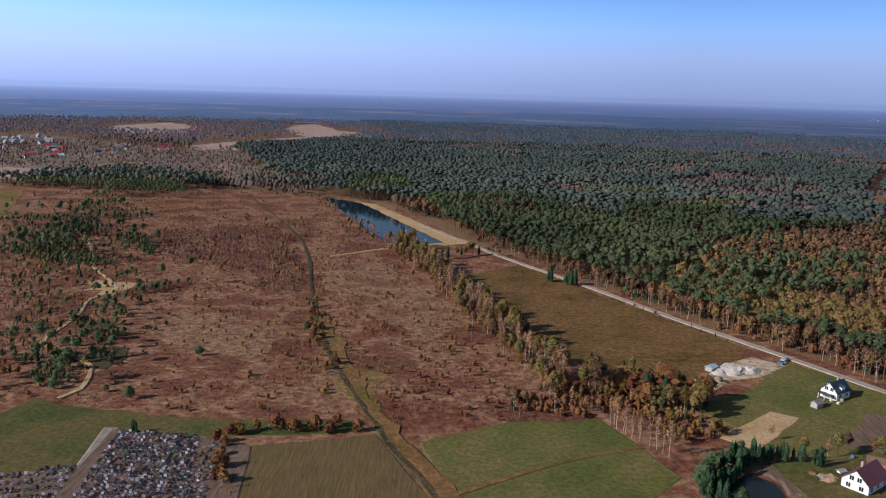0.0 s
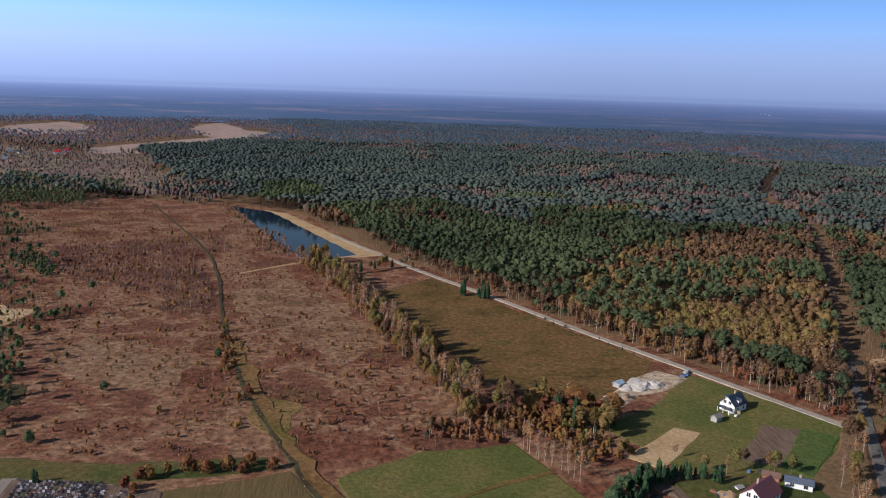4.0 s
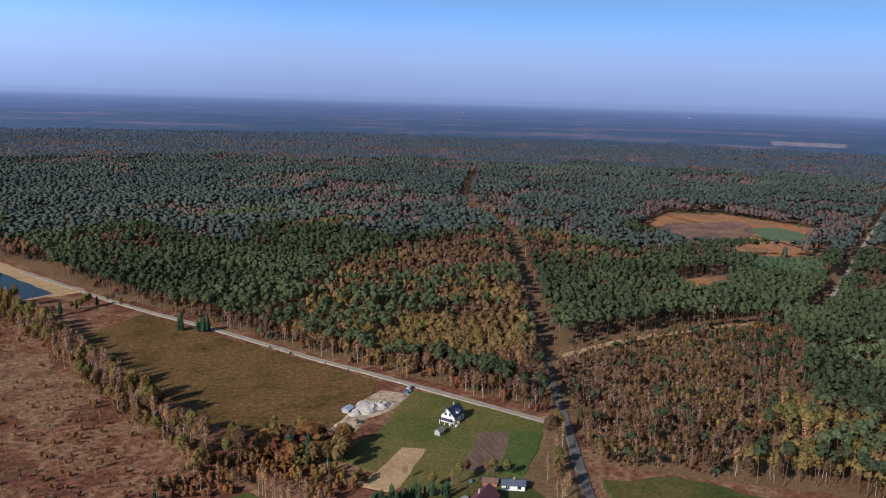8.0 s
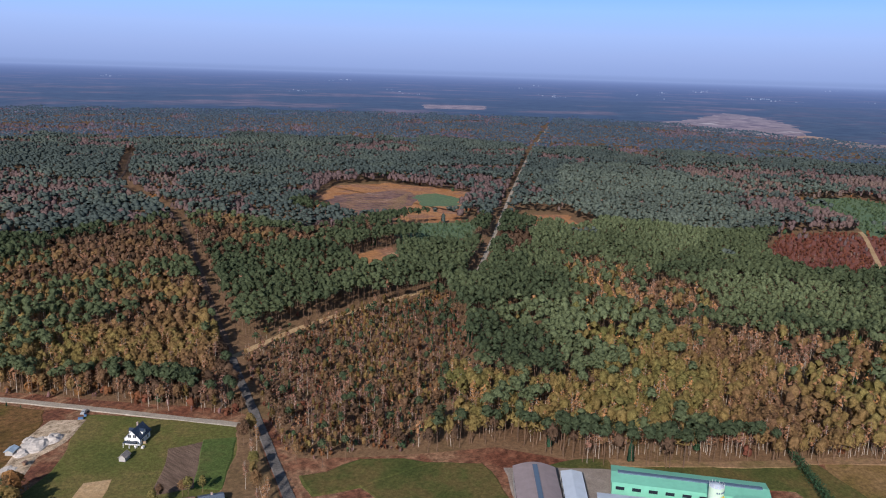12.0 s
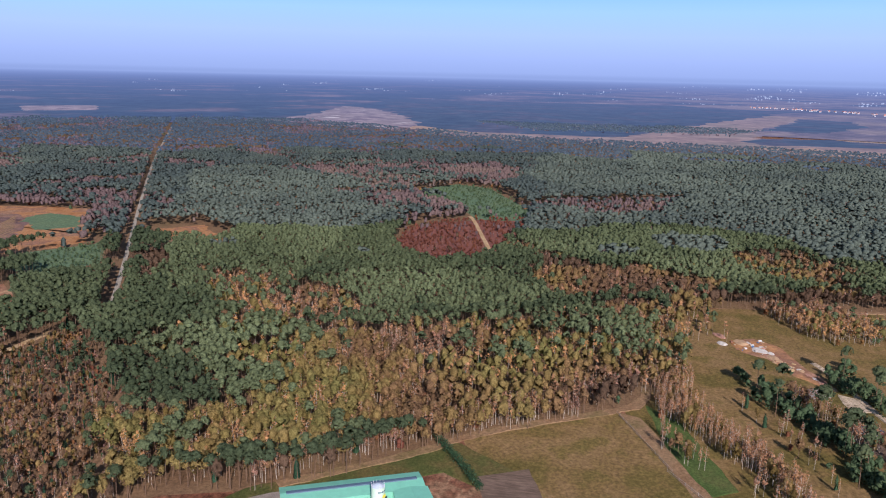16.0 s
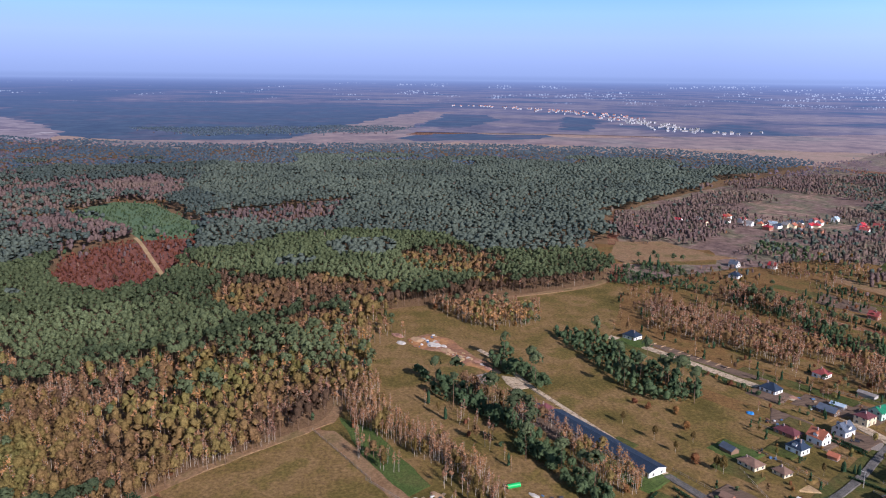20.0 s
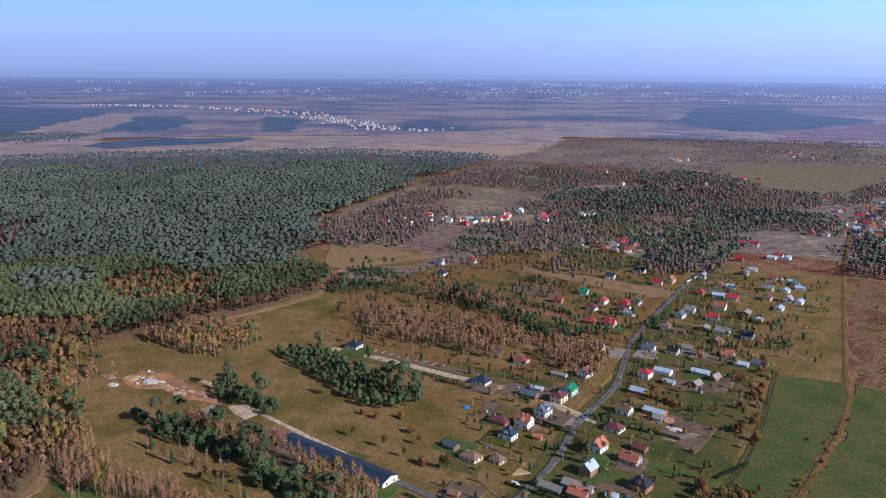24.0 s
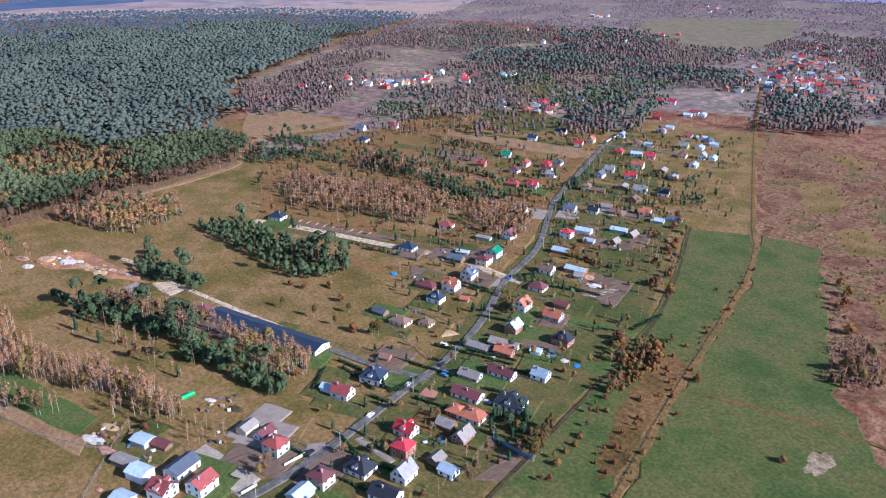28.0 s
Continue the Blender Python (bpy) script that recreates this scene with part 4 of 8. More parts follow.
# pond with real water
m_water, nt_water, b_water = blank("pond_water")
b_water.inputs["Base Color"].default_value = (0.008, 0.022, 0.045, 1)
b_water.inputs["Roughness"].default_value = 0.06
b_water.inputs["IOR"].default_value = 1.33
n_water = noise_node(nt_water, 0.5, 3.0, 0.6)
bump_water = nt_water.nodes.new("ShaderNodeBump")
bump_water.inputs["Strength"].default_value, bump_water.inputs["Distance"].default_value = 0.25, 0.15
nt_water.links.new(n_water.outputs[0], bump_water.inputs["Height"])
nt_water.links.new(bump_water.outputs[0], b_water.inputs["Normal"])
region("pond_water", [(-125, 813), (-83, 779), (-42, 680), (0, 580), (-18, 566), (-40, 574), (-68, 645), (-99, 737)], m_water, "dark blue bathing pond with calm water", z=0.17, ragged=2)

ribbon("verge", [(600, -50), (588, -47), (500, -32), (404, -20), (383, -7), (357, 30), (330, 66), (314, 78), (268, 130)], 5.0, M_VERGE, "tan dry grass along the forest edge", z=0.2, ragged=2.2, category="verge")
ribbon("verge", [(607, -115), (612, -189), (640, -273), (700, -305)], 6.0, M_VERGE, "tan dry grass along the forest edge", z=0.2, ragged=2.2, category="verge")
ribbon("road", ASPHALT_LINE, 3.8, M_ASPHALT, "worn grey asphalt road into the forest", z=0.24)
ribbon("forest_track", FOREST_TRACK, 3.0, M_SOIL, "narrow straight track through the forest", z=0.20)
ribbon("gravel_road", GRAVEL_LINE, 3.8, M_GRAVEL, "pale gravel road along the forest edge", z=0.22)
ribbon("sand_track", SAND_TRACK, 4.2, M_SAND, "pale sandy track in the forest", z=0.22)
ribbon("forest_road", STRAIGHT_ROAD, 3.4, M_GRAVEL, "straight gravel road cut through the forest", z=0.22)
ribbon("sand_track", RED_TRACK, 4.0, M_SAND, "pale sandy track between red young trees", z=0.22)
ribbon("grass_bank", [(x + 3.2, y) for x, y in DITCH_LINE[4:]], 6.0, M_DRYGRASS, "rough tan grass bank along the ditch", z=0.19, ragged=4.5, category="bank")
ribbon("ditch", DITCH_LINE, 1.7, M_DITCH, "dark overgrown drainage ditch", z=0.22, ragged=1.3, category="ditch")
ribbon("road", MAIN_ROAD, 3.7, M_ASPHALT, "grey village street", z=0.44)
ribbon("dirt_road", WHITE_ROAD, 6.5, M_PALE, "new pale gravel road between plots", z=0.22)
ribbon("lane", [(485, -587), (455, -600), (413, -623)], 4.5, M_ASPHALT, "grey side lane between gardens", z=0.46)
ribbon("lane", BARN_LANE, 4.2, M_ASPHALT, "paved lane to the long hall", z=0.47)
ribbon("lane", QUARRY_LANE, 3.2, M_PALE, "pale gravel lane along the hall to a building site", z=0.46)
ribbon("ditch", EAST_DITCH, 4.5, M_DRYGRASS, "ditch overgrown with yellow-brown reeds", z=0.22, ragged=2.4, category="ditch")
ribbon("ditch_water", [(x + 1.2, y - 0.4) for x, y in EAST_DITCH], 0.9, M_DITCH, "dark bottom of the ditch", z=0.28, ragged=0.5, category="ditch")
ribbon("ditch", EDGE_DITCH, 1.8, M_DITCH, "narrow ditch behind the gardens", z=0.22, ragged=0.8, category="ditch")
ribbon("sand_track", [(-287, 601), (-248, 541), (-215, 472), (-186, 431), (-176, 412), (-182, 394), (-176, 368), (-173, 345), (-173, 332), (-168, 319), (-156, 310), (-143, 301), (-137, 295), (-131, 271), (-135, 262)], 1.6, M_SAND, "winding pale sand track on the heath", z=0.2, ragged=0.8)
ribbon("path", [(-77, 517), (-38, 552), (18, 588)], 3.0, M_SAND, "sandy path to the beach", z=0.2, ragged=0.8)
ribbon("path", [(4, 201), (40, 225), (66, 236)], 1.6, M_DRYGRASS, "trodden path across the hay field", z=0.2)
ribbon("ditch", [(160, -279), (147, -285), (125, -294), (108, -300), (80, -306)], 1.8, M_ROUGH, "shallow overgrown ditch across the meadow", z=0.2, ragged=0.8, category="ditch")


# ---- trees ----
rng = np.random.default_rng(7)


def tufts(n, centre, radii, size, out=1.0, up=0.3, squash=None, hollow=0.45):
    """n bent leaf clumps filling an uneven crown: arrays of corners (n, 3, 3)."""
    d = rng.normal(size=(n, 3))
    d /= np.linalg.norm(d, axis=1)[:, None]
    r = hollow + (1 - hollow) * rng.random(n) ** 0.6
    p = d * r[:, None] * radii
    if squash is not None:
        p[:, :2] *= squash(p[:, 2] / radii[2])[:, None]
    nrm = d * out + np.array([0, 0, up]) + rng.normal(size=(n, 3)) * 0.22
    nrm /= np.linalg.norm(nrm, axis=1)[:, None]
    a = np.cross(nrm, rng.normal(size=(n, 3)))
    a /= np.linalg.norm(a, axis=1)[:, None]
    b = np.cross(nrm, a)
    s = size * (0.6 + 0.8 * rng.random((n, 1)))
    k = rng.uniform(0.7, 1.4, (n, 3, 1))
    quad = np.stack([a * s, (-0.5 * a + 0.87 * b) * s, (-0.5 * a - 0.87 * b) * s], 1) * k
    return quad + p[:, None] + centre


def stem(h, r, sides=4, bend=0.03):
    """A tapered trunk: corners and faces."""
    v, f = [], []
    steps = 2 if sides > 3 else 1
    off = np.cumsum(rng.normal(size=(steps + 1, 2)) * bend * h, axis=0) * np.linspace(0, 1, steps + 1)[:, None]
    for i in range(steps + 1):
        q = i / steps
        for k in range(sides):
            an = math.tau * k / sides
            v.append((off[i, 0] + r * (1 - 0.75 * q) * math.cos(an), off[i, 1] + r * (1 - 0.75 * q) * math.sin(an), h * q))
    for i in range(steps):
        for k in range(sides):
            a, b = i * sides + k, i * sides + (k + 1) % sides
            f += [(a, b, b + sides), (a, b + sides, a + sides)]
    return np.array(v), np.array(f)


def limbs(n, z0, z1, length, r, rise=0.6):
    """Thin tapering branches as slim three-sided spikes."""
    v, f = [], []
    for i in range(n):
        an, z = rng.uniform(0, math.tau), rng.uniform(z0, z1)
        l = length * rng.uniform(0.6, 1.2) * (1.15 - 0.6 * (z - z0) / max(z1 - z0, 0.01))
        d = np.array([math.cos(an), math.sin(an), rise * rng.uniform(0.6, 1.6)])
        d /= np.linalg.norm(d)
        side = np.cross(d, (0, 0, 1.0))
        side /= np.linalg.norm(side)
        upw = np.cross(side, d)
        base = np.array([0, 0, z])
        k = len(v)
        v += [base + side * r, base - side * r, base + upw * r * 1.5, base + d * l]
        f += [(k, k + 2, k + 3), (k + 2, k + 1, k + 3), (k + 1, k, k + 3)]
    return np.array(v), np.array(f)


def joined(parts):
    """Parts (corners, triangles, slot) laid into one."""
    vs, fs, ms, o = [], [], [], 0
    for v, f, m in parts:
        vs.append(v), fs.append(f + o), ms.append(np.full(len(f), m))
        o += len(v)
    return np.concatenate(vs), np.concatenate(fs), np.concatenate(ms)


def loose(q):
    n = len(q)
    return q.reshape(-1, 3), np.arange(n)[:, None] * 3 + [[0, 1, 2]]


def blob(centre, radii, sides=5, rings=2, rough=0.22, low=0.75):
    """An uneven rounded clump of a crown: a tip, some rings, open below."""
    v = [(centre[0] + rng.normal() * radii[0] * rough * 0.5, centre[1] + rng.normal() * radii[1] * rough * 0.5, centre[2] + radii[2] * rng.uniform(0.88, 1.1))]
    for i in range(1, rings + 1):
        an = i / rings * math.pi * low
        turn = rng.uniform(0, math.tau)
        for k in range(sides):
            a = turn * (i == 1) + math.tau * (k + 0.5 * (i % 2) + rng.uniform(-0.2, 0.2)) / sides
            q = 1 + rng.normal() * rough
            v.append((centre[0] + radii[0] * q * math.sin(an) * math.cos(a), centre[1] + radii[1] * q * math.sin(an) * math.sin(a), centre[2] + radii[2] * (math.cos(an) + rng.normal() * rough * 0.4)))
    f = [(0, 1 + k, 1 + (k + 1) % sides) for k in range(sides)]
    for i in range(rings - 1):
        for k in range(sides):
            a, b = 1 + i * sides + k, 1 + i * sides + (k + 1) % sides
            f += [(a, a + sides, b + sides), (a, b + sides, b)]
    return np.array(v), np.array(f)


# each kind: height in metres, crown base, crown radius, clump size, trunk radius, how it is drawn
KINDS = {
    "pine": dict(h=17, base=0.70, r=0.165, size=0.054, trunk=0.010, leaf=PINE, bark=BARK),
    "spruce": dict(h=12, base=0.05, r=0.19, size=0.055, trunk=0.010, leaf=SPRUCE, bark=BARK, cone=True),
    "youngpine": dict(h=6, base=0.08, r=0.33, size=0.085, trunk=0.012, leaf=YOUNG, bark=BARK),
    "oak": dict(h=14, base=0.40, r=0.215, size=0.062, trunk=0.013, leaf=OAK, bark=BARK),
    "gold": dict(h=13, base=0.28, r=0.17, size=0.050, trunk=0.011, leaf=GOLD, bark=PALE_BARK),
    "birch": dict(h=15, base=0.34, r=0.115, size=0.040, trunk=0.009, leaf=TWIGS, bark=PALE_BARK, bare=True),
    "sapling": dict(h=4.5, base=0.05, r=0.26, size=0.075, trunk=0.01, leaf=MAUVE, bark=BARK, loose=True),
    "tussock": dict(h=1.3, base=0.0, r=0.75, size=0.42, trunk=0.01, leaf=TUSSOCK, bark=BARK, low=True),
    "rust": dict(h=6, base=0.0, r=0.42, size=0.10, trunk=0.012, leaf=RUST, bark=BARK, loose=True),
}


def proto(kind, lod):
    """One plant of height 1: clumps, loose sprays and trunk; detail from -1 (near) to 3 (far)."""
    k = KINDS[kind]
    b0, r = k["base"], k["r"]
    mid, half = (1 + b0) / 2, (1 - b0) / 2
    if k.get("low"):
        q = tufts((14, 14, 8, 8, 8)[lod + 1], (0, 0, mid), np.array([r, r, half]), k["size"] * (0.88, 0.88, 1.46, 1.6, 1.6)[lod + 1], hollow=0.72)
        return joined([(*loose(q), 0)])
    if lod >= 2:
        wide = (1.18 if lod == 2 else 1.5) * (1.4 if k.get("bare") else 1.0)
        v, f = blob((0, 0, mid), (r * wide, r * wide, half), 4 if lod == 2 else 5, 2 if lod == 2 else 1, 0.2, 0.72 if lod == 2 else 0.6)
        return joined([(v, f, 0)])
    parts = []
    if k.get("cone"):
        n = (300, 84, 17)[lod + 1]
        taper = lambda z: (1.05 - np.clip(z, -1, 1)) * 0.55 + 0.1
        parts.append((*loose(tufts(n, (0, 0, mid), np.array([r, r, half]), k["size"] * (0.6, 0.88, 1.46)[lod + 1], squash=taper, hollow=0.2)), 0))
        v, f = blob((0, 0, b0 + 0.1), (r * 0.7, r * 0.7, 0.8), 5, 2, 0.1, 0.5)
        parts.append((v, f, 0))
    elif k.get("bare"):
        n = (170, 46, 16)[lod + 1]
        taper = lambda z: 0.8 + 0.35 * np.cos(z * 1.6 + 0.5)
        parts.append((*loose(tufts(n, (0, 0, mid), np.array([r, r, half]), k["size"] * (0.5, 0.8, 1.4)[lod + 1], squash=taper, hollow=0.2)), 0))
        parts.append((*limbs((36, 12, 4)[lod + 1], b0, 0.92, r * 1.1, 0.004), 1))
    else:
        n_blob = (5, 3, 1)[lod + 1] if not k.get("loose") else (3, 2, 1)[lod + 1]
        for i in range(n_blob):
            an, q = math.tau * (i + rng.uniform(-0.3, 0.3)) / max(n_blob - 1, 1), 0.0 if i == 0 else rng.uniform(0.40, 0.62)
            z = b0 + (1 - b0) * (0.58 if i == 0 else rng.uniform(0.32, 0.62))
            s = (0.66 if i == 0 else rng.uniform(0.40, 0.55)) if n_blob > 2 else (0.80, 0.60)[i]
            v, f = blob((r * q * math.cos(an), r * q * math.sin(an), z), (r * s, r * s, half * s * 1.05), 6 if lod == -1 else 5 if lod == 0 else 4, 3 if lod == -1 else 2, 0.26 if lod < 1 else 0.18, 0.74)
            parts.append((v, f, 0))
        n = (260, 66, 20)[lod + 1] if not k.get("loose") else (120, 24, 9)[lod + 1]
        parts.append((*loose(tufts(n, (0, 0, mid), np.array([r, r, half]), k["size"] * (0.46, 0.72, 1.05)[lod + 1], squash=lambda z: 0.82 + 0.28 * np.cos(z * 1.6 + 0.5), up=0.55, hollow=0.66)), 0))
        if lod == -1:
            parts.append((*limbs(10, b0, 0.8, r * 0.9, 0.005), 1))
    if not (k.get("loose") and lod == 1):
        parts.append((*stem(0.93 if k.get("bare") else 0.8, k["trunk"], 4 if lod <= 0 else 3), 1))
    return joined(parts)


PROTOS = {}


def tree_mesh(name, kind, x, y, h, lod, tint):
    """All the trees of one kind at the places given, as one mesh."""
    if (kind, lod) not in PROTOS:
        PROTOS[kind, lod] = [proto(kind, lod) for _ in range(6)]
    V, F, S, T, o = [], [], [], [], 0
    pick = rng.integers(0, 6, len(x))
    for i, (pv, pf, ps) in enumerate(PROTOS[kind, lod]):
        m = np.nonzero(pick == i)[0]
        if not len(m):
            continue
        an = rng.uniform(0, math.tau, len(m))
        c, s = np.cos(an)[:, None], np.sin(an)[:, None]
        w = (h[m] * rng.uniform(0.85, 1.2, len(m)))[:, None]
        px = (pv[:, 0] * c - pv[:, 1] * s) * w + x[m][:, None]
        py = (pv[:, 0] * s + pv[:, 1] * c) * w + y[m][:, None]
        pz = pv[:, 2] * h[m][:, None] - 0.05
        V.append(np.stack([px, py, pz], -1).reshape(-1, 3))
        F.append((pf[None] + (np.arange(len(m)) * len(pv))[:, None, None] + o).reshape(-1, 3))
        S.append(np.tile(ps, len(m)))
        T.append(np.repeat(tint[m], len(pv)))
        o += len(m) * len(pv)
    V, F, S, T = (np.concatenate(q) for q in (V, F, S, T))
    me = bpy.data.meshes.new(name)
    me.vertices.add(len(V))
    me.vertices.foreach_set("co", V.astype(np.float32).ravel())
    me.loops.add(len(F) * 3)
    me.loops.foreach_set("vertex_index", F.astype(np.int32).ravel())
    me.polygons.add(len(F))
    me.polygons.foreach_set("loop_start", np.arange(0, len(F) * 3, 3, dtype=np.int32))
    me.polygons.foreach_set("loop_total", np.full(len(F), 3, np.int32))
    me.polygons.foreach_set("material_index", S.astype(np.int32))
    # from detail 2 on, most kinds take the leaf colours with haze mixed in
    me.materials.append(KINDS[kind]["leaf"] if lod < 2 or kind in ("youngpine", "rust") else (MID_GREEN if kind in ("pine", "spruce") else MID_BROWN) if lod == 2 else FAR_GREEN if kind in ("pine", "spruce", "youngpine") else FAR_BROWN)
    me.materials.append(KINDS[kind]["bark"])
    at = me.attributes.new("tint", "FLOAT", "POINT")
    at.data.foreach_set("value", T.astype(np.float32))
    if lod >= 1:
        me.polygons.foreach_set("use_smooth", np.ones(len(F), bool))
    me.update(calc_edges=True)
    return new(name, me)


KIND_ORDER = list(KINDS)
# shares of pine, spruce, youngpine, oak, gold, birch, sapling, tussock, rust in each wood, and how full it stands
MIX = {
    "main": ((0.72, 0.02, 0.02, 0.14, 0.01, 0.05, 0.0, 0.0, 0.01), 1.0, 1.0),
    "plantation": ((0.97, 0.0, 0.0, 0.03, 0.0, 0.0, 0.0, 0.0, 0.0), 1.0, 0.92),
    "redwood": ((0.08, 0.0, 0.0, 0.30, 0.0, 0.42, 0.0, 0.0, 0.20), 0.95, 0.85),
    "bandwood": ((0.26, 0.08, 0.05, 0.20, 0.02, 0.40, 0.10, 0.0, 0.0), 1.0, 0.85),
    "oldpine": ((0.86, 0.0, 0.0, 0.10, 0.0, 0.04, 0.0, 0.0, 0.0), 1.0, 1.05),
    "edgewood": ((0.42, 0.02, 0.03, 0.16, 0.02, 0.28, 0.10, 0.0, 0.22), 0.8, 0.9),
    "darkpine": ((0.12, 0.05, 0.83, 0.0, 0.0, 0.0, 0.0, 0.0, 0.0), 1.0, 0.95),
    "pine": ((0.95, 0.01, 0.0, 0.04, 0.0, 0.0, 0.0, 0.0, 0.0), 1.0, 1.0),
    "oak": ((0.03, 0.005, 0.0, 0.60, 0.06, 0.30, 0.0, 0.0, 0.01), 0.95, 1.0),
    "brown": ((0.22, 0.01, 0.12, 0.22, 0.10, 0.40, 0.0, 0.0, 0.0), 0.40, 0.70),
    "brownscrub": ((0.0, 0.04, 0.14, 0.24, 0.14, 0.22, 0.40, 0.0, 0.30), 0.95, 0.46),
    "reeds": ((0.0, 0.0, 0.0, 0.0, 0.0, 0.0, 0.0, 1.0, 0.0), 0.65, 0.5),
    "birch": ((0.08, 0.0, 0.0, 0.20, 0.02, 0.68, 0.0, 0.0, 0.02), 0.9, 1.05),
    "red": ((0.0, 0.0, 0.0, 0.03, 0.0, 0.06, 0.3, 0.0, 1.0), 1.0, 0.60),
    "young": ((0.0, 0.0, 1.0, 0.0, 0.0, 0.0, 0.0, 0.0, 0.0), 0.75, 0.6),
    "autumn": ((0.12, 0.0, 0.0, 0.50, 0.02, 0.30, 0.0, 0.0, 0.06), 0.95, 0.95),
    "yellow": ((0.14, 0.01, 0.0, 0.52, 0.03, 0.30, 0.0, 0.0, 0.0), 1.0, 1.0),
    "left": ((0.15, 0.02, 0.02, 0.34, 0.03, 0.30, 0.15, 0.0, 0.03), 0.9, 0.85),
    "copse": ((0.20, 0.02, 0.40, 0.04, 0.08, 0.30, 0.15, 0.5, 0.12), 0.66, 0.6),
    "clump": ((0.16, 0.02, 0.80, 0.0, 0.02, 0.06, 0.0, 0.0, 0.0), 0.95, 0.85),
    "pineband": ((0.85, 0.03, 0.04, 0.02, 0.02, 0.05, 0.0, 0.0, 0.0), 1.0, 0.62),
    "mauve": ((0.0, 0.0, 0.0, 0.0, 0.01, 0.06, 0.9, 0.0, 0.06), 0.8, 0.55),
    "rustthick": ((0.0, 0.02, 0.0, 0.10, 0.05, 0.04, 0.1, 0.0, 0.75), 0.85, 0.55),
    "rustlow": ((0.0, 0.0, 0.0, 0.0, 0.03, 0.0, 0.0, 1.2, 0.35), 0.6, 0.38),
    "leftscrub": ((0.06, 0.02, 0.05, 0.20, 0.03, 0.40, 0.4, 0.0, 0.1), 0.62, 0.5),
    "birchthick": ((0.0, 0.0, 0.01, 0.12, 0.05, 0.85, 0.0, 0.0, 0.03), 0.95, 0.85),
    "tufty": ((0.0, 0.0, 0.0, 0.0, 0.0, 0.0, 0.02, 1.0, 0.05), 0.69, 0.42),
    "shrub": ((0.0, 0.0, 0.01, 0.0, 0.01, 0.68, 3.0, 0.0, 0.30), 1.0, 0.36),
    "northshrub": ((0.03, 0.0, 0.02, 0.12, 0.05, 0.66, 0.8, 0.0, 0.12), 0.85, 0.6),
    "grove": ((0.04, 0.0, 0.96, 0.0, 0.0, 0.0, 0.0, 0.0, 0.0), 1.0, 1.35),
    "birchrow": ((0.06, 0.01, 0.03, 0.10, 0.04, 0.72, 0.0, 0.0, 0.04), 0.85, 0.85),
    "village": ((0.06, 0.03, 0.05, 0.14, 0.04, 0.64, 0.25, 0.0, 0.04), 0.85, 0.8),
    "farvillage": ((0.04, 0.03, 0.04, 0.20, 0.03, 0.80, 0.30, 0.0, 0.03), 1.0, 0.72),
    "heath": ((0.0, 0.0, 0.004, 0.0, 0.01, 0.10, 0.10, 1.3, 0.30), 0.9, 0.34),
    "yard": ((0.04, 0.16, 0.26, 0.34, 0.05, 0.26, 0.0, 0.0, 0.24), 0.26, 0.55),
    "garden": ((0.05, 0.16, 0.14, 0.22, 0.05, 0.40, 0.0, 0.0, 0.12), 0.30, 0.66),
    "sparse": ((0.0, 0.02, 0.05, 0.05, 0.08, 0.74, 0.0, 0.0, 0.06), 0.30, 0.75),
    "scrub": ((0.04, 0.02, 0.03, 0.22, 0.02, 0.80, 0.35, 0.0, 0.03), 0.95, 0.70),
}
HEATH_W = [(-360, 620), (-240, 860), (-105, 640), (-37, 545), (5, 410), (55, 290), (50, 258), (20, 255), (-30, 252), (-140, 262), (-200, 320)]
GARDENS = [(262, -205), (345, -355), (415, -450), (520, -660), (700, -560), (640, -300), (500, -225), (400, -262), (330, -300)]
GARDENS_E = [(300, -445), (345, -355), (415, -450), (515, -660), (420, -740), (290, -510)]
YARDS = [(218, -75), (236, -130), (262, -205), (312, -290), (345, -355), (300, -445), (250, -378), (222, -320), (205, -268), (172, -156), (165, -85)]
YARDS_W = [(240, -130), (262, -205), (312, -290), (318, -300), (380, -262), (340, -235), (300, -200), (285, -165), (262, -140)]
